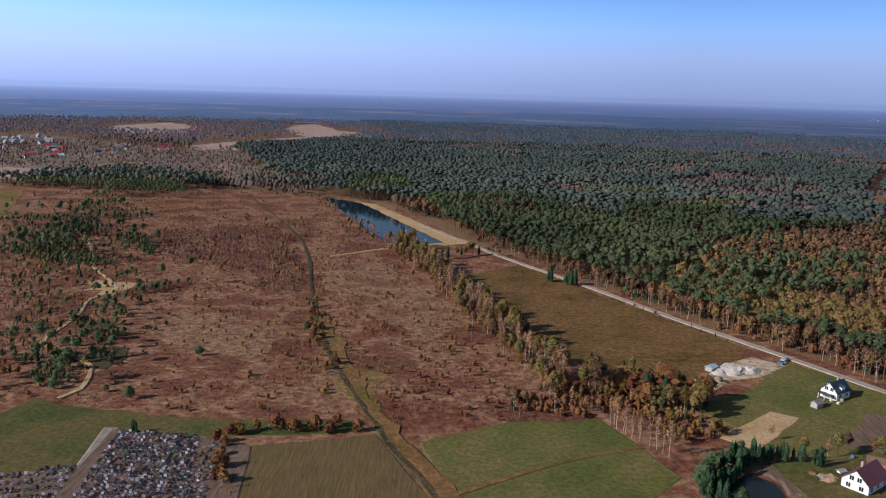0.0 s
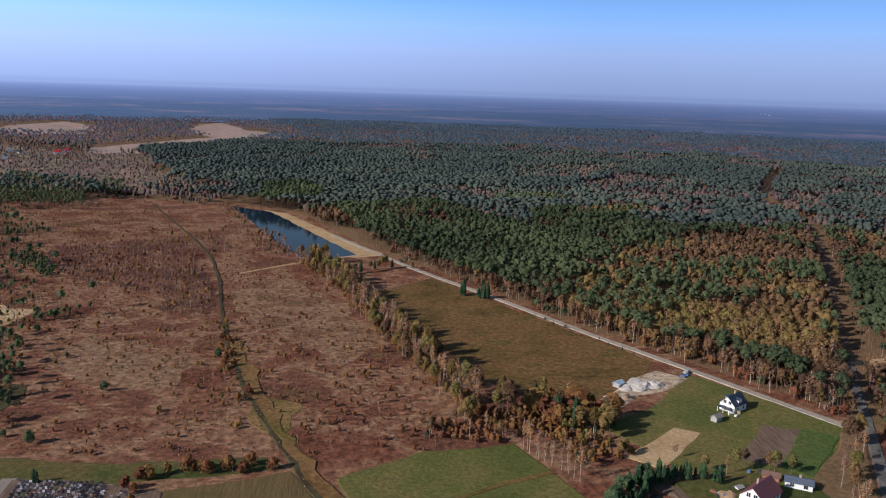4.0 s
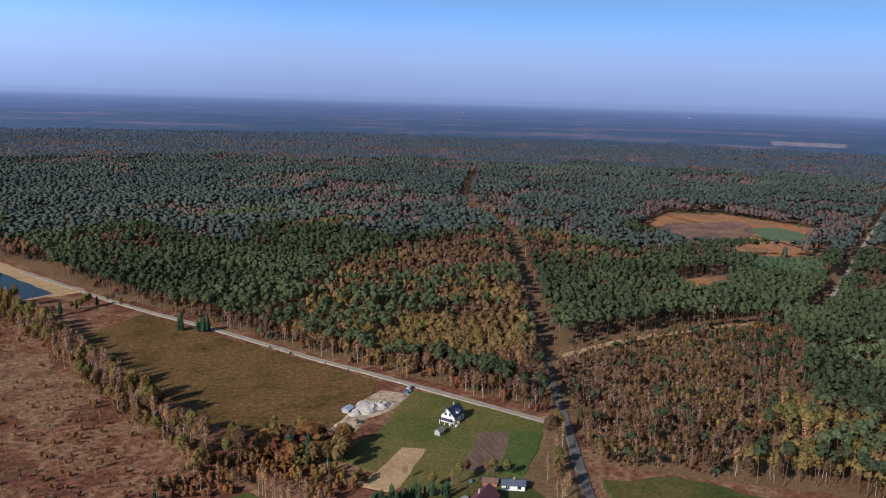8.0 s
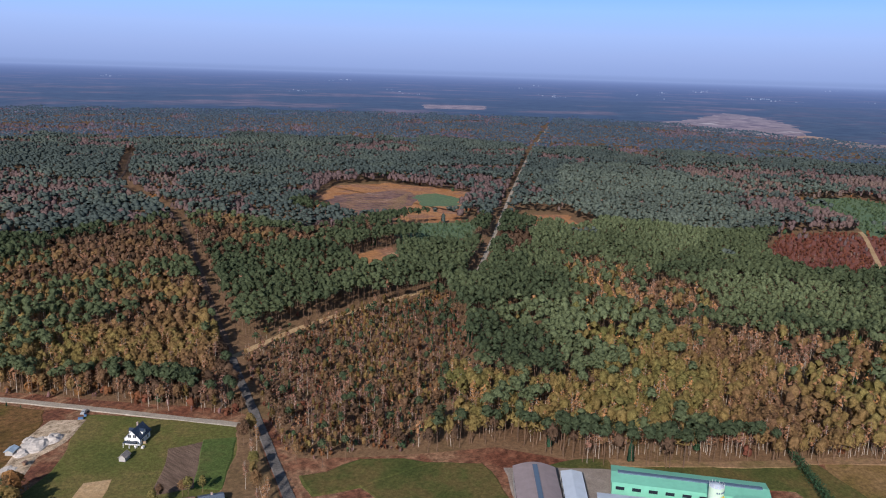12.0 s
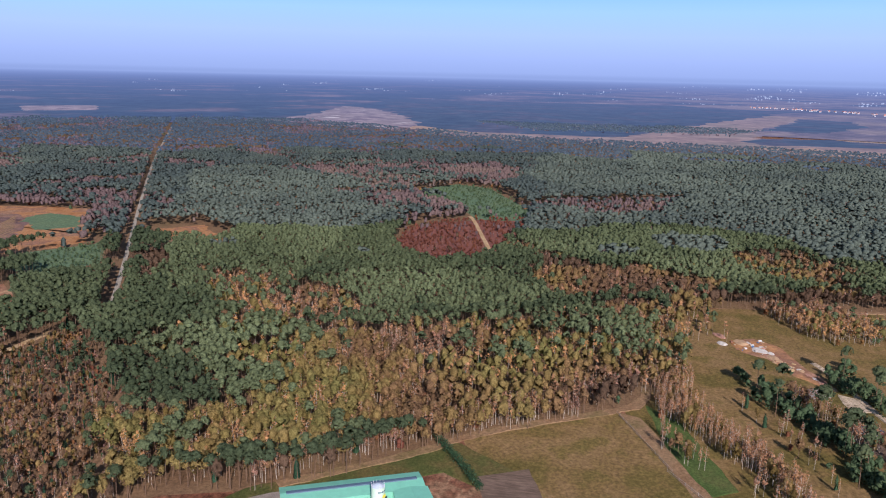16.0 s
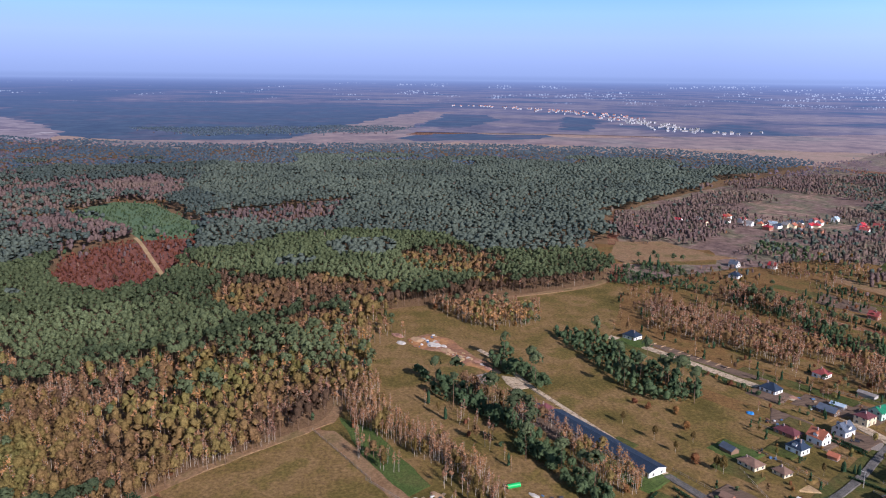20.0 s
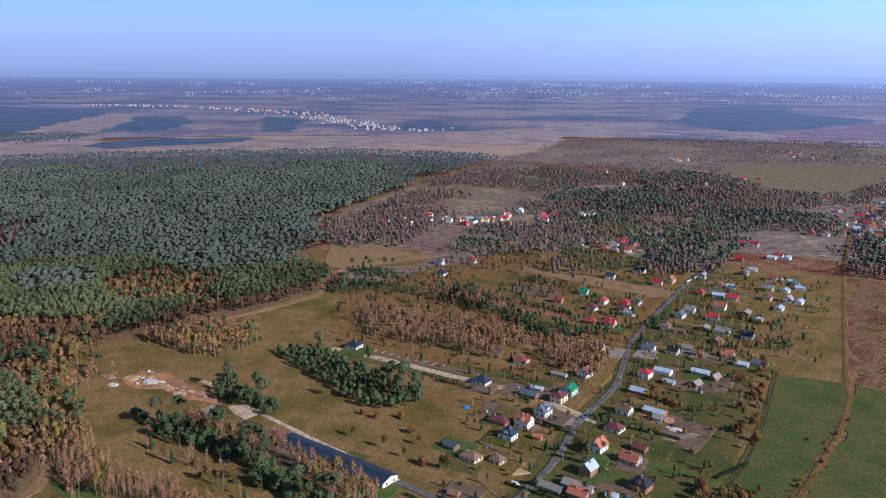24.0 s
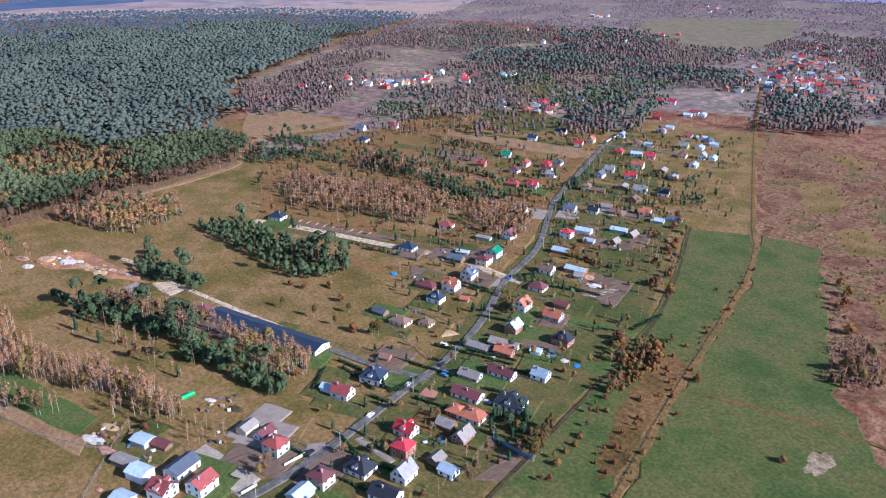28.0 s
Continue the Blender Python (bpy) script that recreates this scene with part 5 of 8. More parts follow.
WOODS = [(YARDS, "yard"), (YARDS_W, "yard"), (HEATH_W, "heath"), (HEATH_E, "heath"), (GARDENS, "garden"), (GARDENS_E, "garden"), (LEFTWOOD, "left"), (LEFTSCRUB, "leftscrub"), (FARSCRUB, "scrub"), (FOREST, "main"), (PINEWOOD, "pine"), (PLANTATION_E, "plantation"), (YELLOWMIX, "yellow"), (OAKWOOD, "oak"), (PINES_E, "plantation"), (PINES_F, "main"), (PINES_G, "plantation"), (YELLOW_G, "yellow"), (BIRCH_F, "birch"), (BIRCH_G, "birch"), (PINES_N, "oldpine"), (BIRCH_N, "birch"), (RED_N, "redwood"), (RED_M, "redwood"), (RED_E, "redwood"), (RED_F, "redwood"), (RED_G, "redwood"), (RED_H, "autumn"), (YELLOW_E, "autumn"), (YELLOW_F, "autumn"), (BROWNWOOD, "brown"), (BIRCHWOOD, "birch"),
         (AUTUMN, "autumn"), (AUTUMN_A, "autumn"), (AUTUMN_B, "autumn"), (AUTUMN_C, "autumn"), (YOUNGWOOD, "young"), (YOUNGWOOD2, "young"),
         (REDPATCH, "red"), (LEFTOPEN, "heath"), (COPSE, "copse"), (MAUVE_A, None), (MAUVE_B, None), (NORTHSHRUB, "northshrub"), (GROVE_A, "grove"), (GROVE_B, "grove"),
         (GROVE_C, "grove"), (OAK_EDGE, "oak"), (BIRCH_1, None), (PINE_1, "darkpine"), (PINE_2, "darkpine"), (BIRCH_2, "birchrow"),
         (VILLAGE_SCRUB, "scrub"), (WOOD_3, "birchrow"), (WOOD_4, "farvillage"), (PINE_3, "darkpine"), (SITE_SCRUB, "scrub"), (WOOD_7, "darkpine"), (WOOD_8, "farvillage"), (WOOD_9, "scrub"), (WOOD_10, "scrub"),
         (WOOD_11, "scrub"), (WOOD_12, "darkpine"), (WOOD_13, "birchrow"), (BIRCHROW_2, "birchrow"), (BIRCHBAND, None), (BIRCHROW_3, "sparse"), (BIRCHEAST, None), (SPARSE_A, "sparse"), (BIRCHCORNER, "birchrow"), (BIRCH_S, "birchrow"), (BIRCH_T, "birchrow"),
         (DARK_S, "darkpine"), (DARK_T, "darkpine"), (VILLAGEWOOD, "farvillage"), (BIRCHSTRIP_A, "birchrow"), (BIRCHSTRIP_B, "birchrow"), (BIRCHSTRIP_C, "birchthick"), (CONIFERS_A, "darkpine"), (CONIFERS_B, "darkpine"), (CONIFERS_C, "darkpine"), (CONIFERS_D, "darkpine"), (CONIFERS_E, "darkpine"), (CONIFERS_F, "darkpine"), (CONIFERS_G, "darkpine"), (CONIFERS_H, "darkpine"), (DARKBAND_A, "bandwood"), (DARKBAND_B, "bandwood"), (DARKBAND_C, "bandwood"), (DARKBAND_D, "bandwood"), (SHRUBS_E, "northshrub"), (PINES_V, "darkpine"), (EASTWOOD, "pine"),
         (CLEARING, None), (CLEARING2, None), (CLEARING3, None), (ORANGEPATCH, None), (LEFTFIELD, None), (LEFTFIELD_B, None), (LEFTFIELD_C, None), (LEFTFIELD_D, None), (FARFIELD, None), ([(741, -326), (812, -365), (804, -418), (732, -437), (712, -454), (710, -369), (709, -329)], None), ([(606, -487), (626, -506), (469, -567), (467, -526)], None), ([(753, -706), (748, -776), (690, -780), (701, -687)], "sparse"), ([(680, -611), (618, -643), (547, -623), (570, -561), (632, -551)], "sparse"), (FARFIELD_B, None), (PLAIN, None), ([(640, -1180), (640, -1290), (540, -1280), (400, -1040), (380, -980), (450, -930), (560, -1000)], "garden"), ([(955, -560), (890, -556), (828, -640), (860, -760), (890, -750), (935, -640)], "garden")]
# stands that are closer set than the woods round them: outline, mix, spacing, detail
ROADSIDE = [(x + 5.5, y + 2.8) for x, y in GRAVEL_LINE[:-1]] + [(x + 20, y + 10) for x, y in GRAVEL_LINE[-2::-1]]
FIELDSIDE = [(268, 132), (316, 80), (334, 70), (386, -2), (408, -14), (500, -28), (585, -42), (586, -34), (500, -18), (412, -4), (394, 8), (342, 80), (322, 92), (274, 142)]
DENSE = [(ROADSIDE, "edgewood", 3.6, 0), (FIELDSIDE, "birchthick", 3.3, 0), (MAUVE_A, "mauve", 2.7, 1), (MAUVE_B, "mauve", 2.4, 1), (PINEBAND_A, "pineband", 5.0, 1), (PINEBAND_B, "pineband", 5.0, 1), (CLUMP_L, "clump", 6.5, 1), (CLUMP_M, "clump", 5.5, 1), (CLUMP_A, "clump", 4.2, 1), (CLUMP_B, "clump", 3.6, 0),
         (CLUMP_C, "clump", 4.6, 0), (CLUMP_D, "clump", 4.2, 1), (CLUMP_E, "clump", 3.8, 1), (BIRCHES_L, "northshrub", 4.2, 1), (RUSTTHICK, "rustthick", 2.3, 0), (RUSTMASS, "rustthick", 2.2, 0), (RUSTLINE, "rustlow", 1.9, 0), (TREES_E, "mauve", 2.6, 0), (BROWNWOOD, "brownscrub", 2.7, 1), ([(x - 2.8, y) for x, y in EAST_DITCH[:6]] + [(x + 2.8, y) for x, y in EAST_DITCH[5::-1]], "reeds", 1.4, 0), ([(x - 2.4, y) for x, y in DITCH_LINE[3:-2]] + [(x + 4.5, y) for x, y in DITCH_LINE[-3:2:-1]], "reeds", 1.8, 0), (BIRCHEAST, "birchthick", 2.9, 0),
         (BIRCHBAND, "birchthick", 3.0, 0), (BIRCHEDGE, "birchthick", 3.3, 1), (BIRCH_1, "birchthick", 3.9, 1), (BIRCH_2, "birchthick", 3.6, 1), (HEATH_W, "tufty", 2.9, 0), (HEATH_E, "tufty", 4.2, 1)]
MIX_ORDER = list(MIX)


HOUSE_SPOTS = []


def free_at(x, y):
    """Where neither a house nor a road stands in the way."""
    ok = np.ones(x.shape, bool)
    for hx, hy, hr in HOUSE_SPOTS:
        ok &= (abs(x - hx) >= hr) | (abs(y - hy) >= hr)
    for line, wide in WOOD_ROADS:
        ok &= near_line(line, x, y) >= wide / 2 + 1.5
    return ok


def wood_at(x, y):
    """Which wood stands at each place: its number in MIX_ORDER, or -1."""
    # borders run unevenly
    wx = x + (vnoise(x, y, 22, 5) - 0.5) * 14
    wy = y + (vnoise(x, y, 22, 6) - 0.5) * 14
    wild = np.clip((np.hypot(x, y) - 560) / 250, 0, 1) * 46
    wx, wy = wx + (vnoise(x, y, 75, 7) - 0.5) * wild, wy + (vnoise(x, y, 75, 8) - 0.5) * wild
    kind = np.full(x.shape, -1)
    for poly, mix in WOODS:
        a = np.array(poly)
        box = (wx > a[:, 0].min()) & (wx < a[:, 0].max()) & (wy > a[:, 1].min()) & (wy < a[:, 1].max())
        idx = np.nonzero(box)[0]
        idx = idx[inside(poly, wx[idx], wy[idx])]
        kind[idx] = -1 if mix is None else MIX_ORDER.index(mix)
    kind[~free_at(x, y)] = -1
    return kind


BANDS = [(0, 380, 4.1, 0), (380, 800, 4.9, 1), (800, 1650, 6.3, 2), (1650, 2700, 10.8, 3)]
PLURAL = {"pine": "pine_trees", "spruce": "spruce_trees", "youngpine": "young_pines", "oak": "autumn_trees", "gold": "yellow_trees", "birch": "birch_trees", "sapling": "thicket_saplings", "tussock": "grass_tussocks", "rust": "rusty_young_trees"}
TREE_LABEL = {"pine": "dense dark green pines of the forest", "spruce": "dark spruces scattered in the woods", "youngpine": "young bright green pines",
              "oak": "broadleaved trees with brown and olive autumn leaves", "gold": "trees with yellow autumn leaves",
              "birch": "bare birches with pale trunks", "sapling": "mauve-brown thickets of leafless saplings", "tussock": "dry tan and reddish grass tussocks on the heath", "rust": "low young trees with rust-red leaves"}

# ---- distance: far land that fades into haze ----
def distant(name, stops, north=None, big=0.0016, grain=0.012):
    """Land of the far distance that glows by itself, with haze in its colour."""
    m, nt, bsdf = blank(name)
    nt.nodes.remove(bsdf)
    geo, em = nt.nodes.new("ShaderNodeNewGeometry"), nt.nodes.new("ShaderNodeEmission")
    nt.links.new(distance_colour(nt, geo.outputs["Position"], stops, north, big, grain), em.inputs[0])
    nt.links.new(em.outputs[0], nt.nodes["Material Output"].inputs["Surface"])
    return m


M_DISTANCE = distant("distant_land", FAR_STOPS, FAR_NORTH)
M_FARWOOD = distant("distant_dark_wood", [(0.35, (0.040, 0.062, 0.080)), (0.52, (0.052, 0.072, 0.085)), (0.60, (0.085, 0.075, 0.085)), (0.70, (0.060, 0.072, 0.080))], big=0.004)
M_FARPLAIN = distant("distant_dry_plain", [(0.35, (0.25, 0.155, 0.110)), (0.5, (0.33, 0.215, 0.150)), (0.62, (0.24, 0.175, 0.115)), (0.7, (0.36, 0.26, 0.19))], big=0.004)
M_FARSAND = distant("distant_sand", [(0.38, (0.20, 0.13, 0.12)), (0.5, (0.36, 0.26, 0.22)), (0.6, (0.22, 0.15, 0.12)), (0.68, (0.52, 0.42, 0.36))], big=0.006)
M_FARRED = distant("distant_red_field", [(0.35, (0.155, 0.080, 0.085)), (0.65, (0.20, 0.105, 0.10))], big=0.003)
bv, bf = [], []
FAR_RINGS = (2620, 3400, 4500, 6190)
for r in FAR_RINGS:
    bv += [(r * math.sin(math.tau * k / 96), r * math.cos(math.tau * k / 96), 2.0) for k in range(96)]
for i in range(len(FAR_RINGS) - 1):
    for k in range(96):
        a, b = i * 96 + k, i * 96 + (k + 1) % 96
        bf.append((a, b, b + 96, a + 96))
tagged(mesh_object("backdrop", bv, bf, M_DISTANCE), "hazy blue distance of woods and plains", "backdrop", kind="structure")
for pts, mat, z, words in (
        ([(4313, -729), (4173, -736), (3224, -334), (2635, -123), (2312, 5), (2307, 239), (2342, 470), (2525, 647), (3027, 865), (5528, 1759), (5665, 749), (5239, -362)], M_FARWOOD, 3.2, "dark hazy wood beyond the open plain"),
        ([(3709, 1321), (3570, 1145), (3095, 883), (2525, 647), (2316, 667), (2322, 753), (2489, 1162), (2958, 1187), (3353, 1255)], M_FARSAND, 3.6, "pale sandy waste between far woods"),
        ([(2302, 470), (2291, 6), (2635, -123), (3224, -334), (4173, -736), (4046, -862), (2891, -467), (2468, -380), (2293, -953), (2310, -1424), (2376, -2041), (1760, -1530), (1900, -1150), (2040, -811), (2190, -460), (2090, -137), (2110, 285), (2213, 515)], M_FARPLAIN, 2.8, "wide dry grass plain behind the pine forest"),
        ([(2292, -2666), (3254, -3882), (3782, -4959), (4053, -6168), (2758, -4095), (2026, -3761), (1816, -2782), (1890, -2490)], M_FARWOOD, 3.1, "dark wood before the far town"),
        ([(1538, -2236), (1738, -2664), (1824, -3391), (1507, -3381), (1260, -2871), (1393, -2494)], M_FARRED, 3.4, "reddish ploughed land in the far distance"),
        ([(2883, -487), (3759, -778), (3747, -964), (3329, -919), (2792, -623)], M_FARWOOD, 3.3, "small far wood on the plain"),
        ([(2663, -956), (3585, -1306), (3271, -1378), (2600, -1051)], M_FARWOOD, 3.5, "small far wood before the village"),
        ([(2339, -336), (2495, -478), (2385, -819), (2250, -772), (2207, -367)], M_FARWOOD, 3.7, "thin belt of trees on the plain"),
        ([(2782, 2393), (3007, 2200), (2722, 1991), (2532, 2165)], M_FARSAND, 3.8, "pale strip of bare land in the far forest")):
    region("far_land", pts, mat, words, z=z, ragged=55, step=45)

# ---- single trees and hedges ----
TREE_PROTO = {}


def part(name, verts, faces, material, parent, label=""):
    ob = mesh_object(name, verts, faces, material, parent)
    if label:
        ob["label"] = label
    return ob


TREE_NAMES = {"pine": ("pine_tree", "tall green pine with a bare reddish trunk"), "spruce": ("spruce_tree", "dark green cone-shaped spruce"),
              "youngpine": ("young_pine", "young bushy green pine"), "oak": ("autumn_tree", "broad tree with brown and olive autumn leaves"),
              "gold": ("yellow_tree", "slender tree with thin yellow-brown leaves"), "birch": ("birch_tree", "bare slender birch with a pale trunk"),
              "rust": ("thorn_bush", "round bush with rust-brown leaves")}


def tree(kind, x, y, h, group=""):
    """One tree that stands by itself: trunk and crown."""
    key = (kind, int(rng.integers(0, 4)))
    if key not in TREE_PROTO:
        v, f, s = proto(kind, -1)
        root = new(TREE_NAMES[kind][0])
        tagged(root, TREE_NAMES[kind][1], "bush" if kind == "rust" else "tree")
        for slot, name, mat in ((1, "trunk", KINDS[kind]["bark"]), (0, "crown", KINDS[kind]["leaf"])):
            ff = f[s == slot]
            used, back = np.unique(ff, return_inverse=True)
            ob = part(name, v[used], back.reshape(-1, 3).tolist(), mat, root)
            at = ob.data.attributes.new("tint", "FLOAT", "POINT")
            at.data.foreach_set("value", np.full(len(used), (key[1] + 0.5) / 4, np.float32))
        TREE_PROTO[key] = root
        made = root
    else:
        made = copy_thing(TREE_PROTO[key], Matrix())
    w = h * rng.uniform(0.85, 1.2)
    made.matrix_basis = Matrix.LocRotScale((x, y, -0.05), Euler((0, 0, rng.uniform(0, 6.28))), (w, w, h))
    if group:
        made["group"] = group
    return made


def tree_row(kinds, pts, gap, h, jitter=2.0, group=""):
    for q in smooth_line(pts, gap):
        tree(kinds[int(rng.integers(0, len(kinds)))], q.x + rng.normal() * jitter, q.y + rng.normal() * jitter, h * rng.uniform(0.75, 1.2), group)


tree_row(("birch", "oak", "birch", "gold"), [(-33, 560), (-12, 500), (6, 440), (20, 385), (34, 335), (46, 300), (60, 280)], 2.3, 14.5, 2.0, "tree row along the meadow")
tree_row(("birch", "oak", "birch", "oak"), [(-40, 560), (-19, 500), (-1, 440), (13, 385), (28, 330), (40, 292), (50, 272)], 3.4, 10.5, 2.2, "tree row along the meadow")
tree_row(("rust", "oak", "rust"), [(-34, 548), (-14, 490), (4, 430), (18, 378), (32, 328), (44, 290), (56, 272)], 2.6, 5.5, 2.4, "undergrowth of the tree row")
tree_row(("oak", "spruce", "spruce", "rust", "oak"), [(70, 286), (80, 276), (92, 280), (98, 272), (90, 268), (80, 270), (88, 290)], 2.0, 10.5, 2.5, "thicket at the end of the tree row")
tree_row(("birch",), [(59, 256), (62, 248), (67, 239), (73, 231)], 2.2, 11, 0.9, "bare birches by the hay field")
tree_row(("spruce",), [(78, 204), (84, 212), (90, 220), (100, 227), (110, 229), (118, 227)], 1.3, 7, 0.9, "dark conifers by the garden pond")
tree_row(("spruce", "spruce", "youngpine"), [(80, 214), (88, 223), (98, 231)], 1.8, 7, 1.2, "dark conifers by the garden pond")
tree_row(("spruce", "youngpine"), [(80, 212), (76, 205), (84, 200)], 2.2, 8, 1.2, "dark conifers by the garden pond")
tree_row(("spruce",), [(63, 464), (66, 462)], 1.0, 11, 0.8, "two dark firs by the gravel road")
tree_row(("spruce",), [(74, 457), (79, 455)], 1.0, 9.5, 0.9, "two dark firs by the gravel road")
tree_row(("spruce", "pine", "oak"), [(2, 520), (22, 535), (38, 528)], 4.0, 9, 2.5, "trees at the pond corner")
tree_row(("spruce", "youngpine"), [(135, 352), (118, 382), (100, 418)], 7.0, 2.2, 1.0, "low conifers along the gravel road")
tree_row(("birch", "oak"), [(117, 233), (124, 231), (134, 236), (146, 231)], 4.0, 9, 1.0, "bare trees behind the farmyard")
tree_row(("birch", "oak"), [(184, 256), (172, 238), (160, 220), (150, 200)], 5.5, 11, 1.5, "bare trees beside the asphalt road")
tree_row(("birch",), [(110, 244), (111, 245)], 3.0, 7, 0.4)
tree_row(("oak", "birch", "gold"), [(84, 267), (90, 262)], 3.0, 10, 1.0)
tree_row(("rust", "gold"), [(-66, 400), (-58, 350), (-50, 322), (-42, 305), (-46, 298)], 4.0, 4.5, 2.6, "bushes along the ditch")
tree_row(("rust", "birch"), [(-66, 236), (-52, 240), (-38, 241), (-26, 244)], 3.6, 5.5, 1.2, "bushes by the stubble field")
tree_row(("rust", "birch"), [(-68, 232), (-63, 212), (-58, 195)], 3.2, 4.5, 1.0, "bushes beside the cemetery")
tree_row(("spruce",), [(-98, 236), (-97, 236.5)], 2.0, 5.0, 0.2)
for hx, hy in ((-150, 300), (-146, 322), (-128, 352), (-121, 270), (-110, 264), (-62, 352), (-100, 312), (-155, 390), (-163, 342), (-185, 300), (-170, 285), (-196, 350)):
    tree("youngpine", hx, hy, rng.uniform(3, 6), "pines scattered on the heath")
# meadow trees beyond the barn
for hx, hy, hh in ((358, -170, 8), (337, -178, 9), (322, -182, 7), (373, -192, 5), (382, -188, 4), (345, -200, 6), (330, -196, 7), (365, -205, 5), (298, -194, 10), (301, -192, 9), (310, -186, 6), (288, -240, 7)):
    tree("gold" if hh > 6 else "rust", hx, hy, hh, "thorn trees on the dry meadow")
for hx, hy, hh in ((221, -383, 2.5), (216, -403, 2.5), (197, -336, 2.2), (193, -289, 6.5), (197, -294, 7), (190, -284, 6), (200, -298, 5.5), (187, -279, 5), (191, -311, 3), (174, -253, 3.5), (178, -234, 3), (172, -210, 3), (111, -262, 4), (168, -287, 5), (166, -240, 3), (163, -226, 3), (158, -216, 3.5), (152, -208, 3)):
    tree("rust", hx, hy, hh, "rusty bushes on the green meadow")
tree_row(("rust", "oak"), [(160, -176), (172, -206), (186, -240), (196, -262), (204, -285)], 6.0, 3.5, 1.8, "bushes along the garden ditch")
tree_row(("rust", "gold"), [(137, -192), (155, -236), (168, -268), (186, -318), (206, -374), (226, -424)], 7.0, 2.6, 2.0, "bushes along the reed ditch")
tree_row(("gold",), [(172, -183), (184, -204)], 2.0, 9, 0.6, "poplars behind the gardens")
tree_row(("spruce", "spruce", "youngpine"), [(200, -184), (203, -194), (190, -192), (196, -201), (205, -205)], 2.6, 6, 1.6, "garden conifers")
tree_row(("oak", "birch", "rust"), [(207, -276), (203, -268), (212, -283), (216, -292)], 3.0, 7, 1.5, "bushes at the garden end")
tree_row(("gold", "birch", "oak"), [(128, -372), (120, -360), (132, -352), (118, -345), (112, -362)], 4.0, 9, 2.0, "trees at the meadow edge")
tree_row(("oak", "rust"), [(181, -460), (165, -420), (150, -392)], 9.0, 6, 2.0, "trees at the meadow edge")
tree_row(("rust", "birch", "oak"), [(235, -345), (252, -375), (272, -408), (290, -440), (312, -470)], 5.0, 6.5, 3.5, "bushes behind the last gardens")
tree_row(("spruce", "youngpine"), [(305, -301), (278, -313)], 3.0, 4.5, 0.6, "conifer hedge by a house")
tree_row(("spruce",), [(291, -250), (284, -256)], 2.4, 6, 1.2, "garden conifers")
tree_row(("spruce", "oak"), [(295, -283), (273, -264), (278, -268)], 3.0, 6, 1.2, "garden conifers")
tree_row(("birch", "oak"), [(232, -96), (238, -100), (230, -90)], 3.0, 7, 1.0)
tree_row(("spruce", "youngpine", "oak"), [(402, -445), (410, -468), (417, -486)], 4.5, 8, 2.0, "village trees")
tree_row(("spruce", "youngpine"), [(586, -464), (540, -478), (497, -486)], 4.5, 5, 0.8, "conifer row between strips")
tree_row(("spruce", "youngpine"), [(526, -412), (468, -431)], 4.2, 6, 2.0, "conifer row between strips")
tree_row(("spruce", "youngpine"), [(510, -387), (468, -393)], 4.0, 6, 1.5, "conifer row between strips")
tree_row(("spruce", "youngpine", "oak"), [(432, -388), (414, -411)], 4.5, 7, 2.0, "conifer row between strips")
tree_row(("oak", "birch", "spruce"), [(390, -470), (372, -462), (350, -470), (335, -480), (345, -520)], 7.0, 7, 4.0, "village trees")
tree_row(("oak", "birch"), [(322, -358), (308, -372), (312, -395), (330, -425)], 9.0, 6, 3.0, "village trees")
tree_row(("spruce", "youngpine"), [(344, -280), (352, -292), (360, -300)], 3.5, 5, 1.2, "garden conifers")
tree_row(("birch", "spruce", "oak"), [(364, -300), (385, -305), (392, -312)], 4.5, 7, 2.0, "village trees")
tree_row(("birch",), [(262, -93), (270, -84), (280, -90), (268, -78)], 4.0, 7, 1.8, "bare birches in the yard")
for hx, hy in ((222, -140), (230, -150), (214, -165), (240, -160), (250, -215), (262, -222), (245, -240), (225, -172), (220, -118), (255, -258), (300, -310), (288, -322), (310, -335), (330, -330), (355, -395), (365, -412), (380, -430), (395, -420), (405, -455), (370, -500), (360, -485), (420, -540), (440, -560)):
    tree(("oak", "spruce", "birch", "youngpine")[int(rng.integers(0, 4))], hx, hy, rng.uniform(3, 6.5), "garden trees in the village")

tree_row(("spruce", "youngpine", "rust"), [(588, -477), (542, -491)], 3.0, 4.5, 1.1, "hedgerow between gardens")
tree_row(("spruce", "youngpine", "rust"), [(491, -376), (434, -380)], 3.0, 6.0, 1.1, "hedgerow between gardens")
tree_row(("spruce", "youngpine", "rust"), [(371, -438), (340, -455)], 3.0, 4.0, 1.1, "hedgerow between gardens")
tree_row(("spruce", "youngpine", "rust"), [(317, -419), (296, -426)], 3.0, 4.5, 1.1, "hedgerow between gardens")
tree_row(("spruce", "youngpine", "rust"), [(404, -464), (380, -477)], 3.0, 4.0, 1.1, "hedgerow between gardens")
tree_row(("spruce", "youngpine", "rust"), [(397, -537), (361, -548)], 3.0, 4.5, 1.1, "hedgerow between gardens")
tree_row(("spruce", "youngpine", "rust"), [(414, -253), (379, -265)], 3.0, 3.5, 1.1, "hedgerow between gardens")
tree_row(("spruce", "youngpine", "rust"), [(314, -353), (282, -359)], 3.0, 4.0, 1.1, "hedgerow between gardens")
tree_row(("spruce", "youngpine", "rust"), [(417, -380), (392, -382)], 3.0, 5.0, 1.1, "hedgerow between gardens")
tree_row(("spruce", "youngpine", "rust"), [(344, -397), (366, -391)], 3.0, 3.5, 1.1, "hedgerow between gardens")

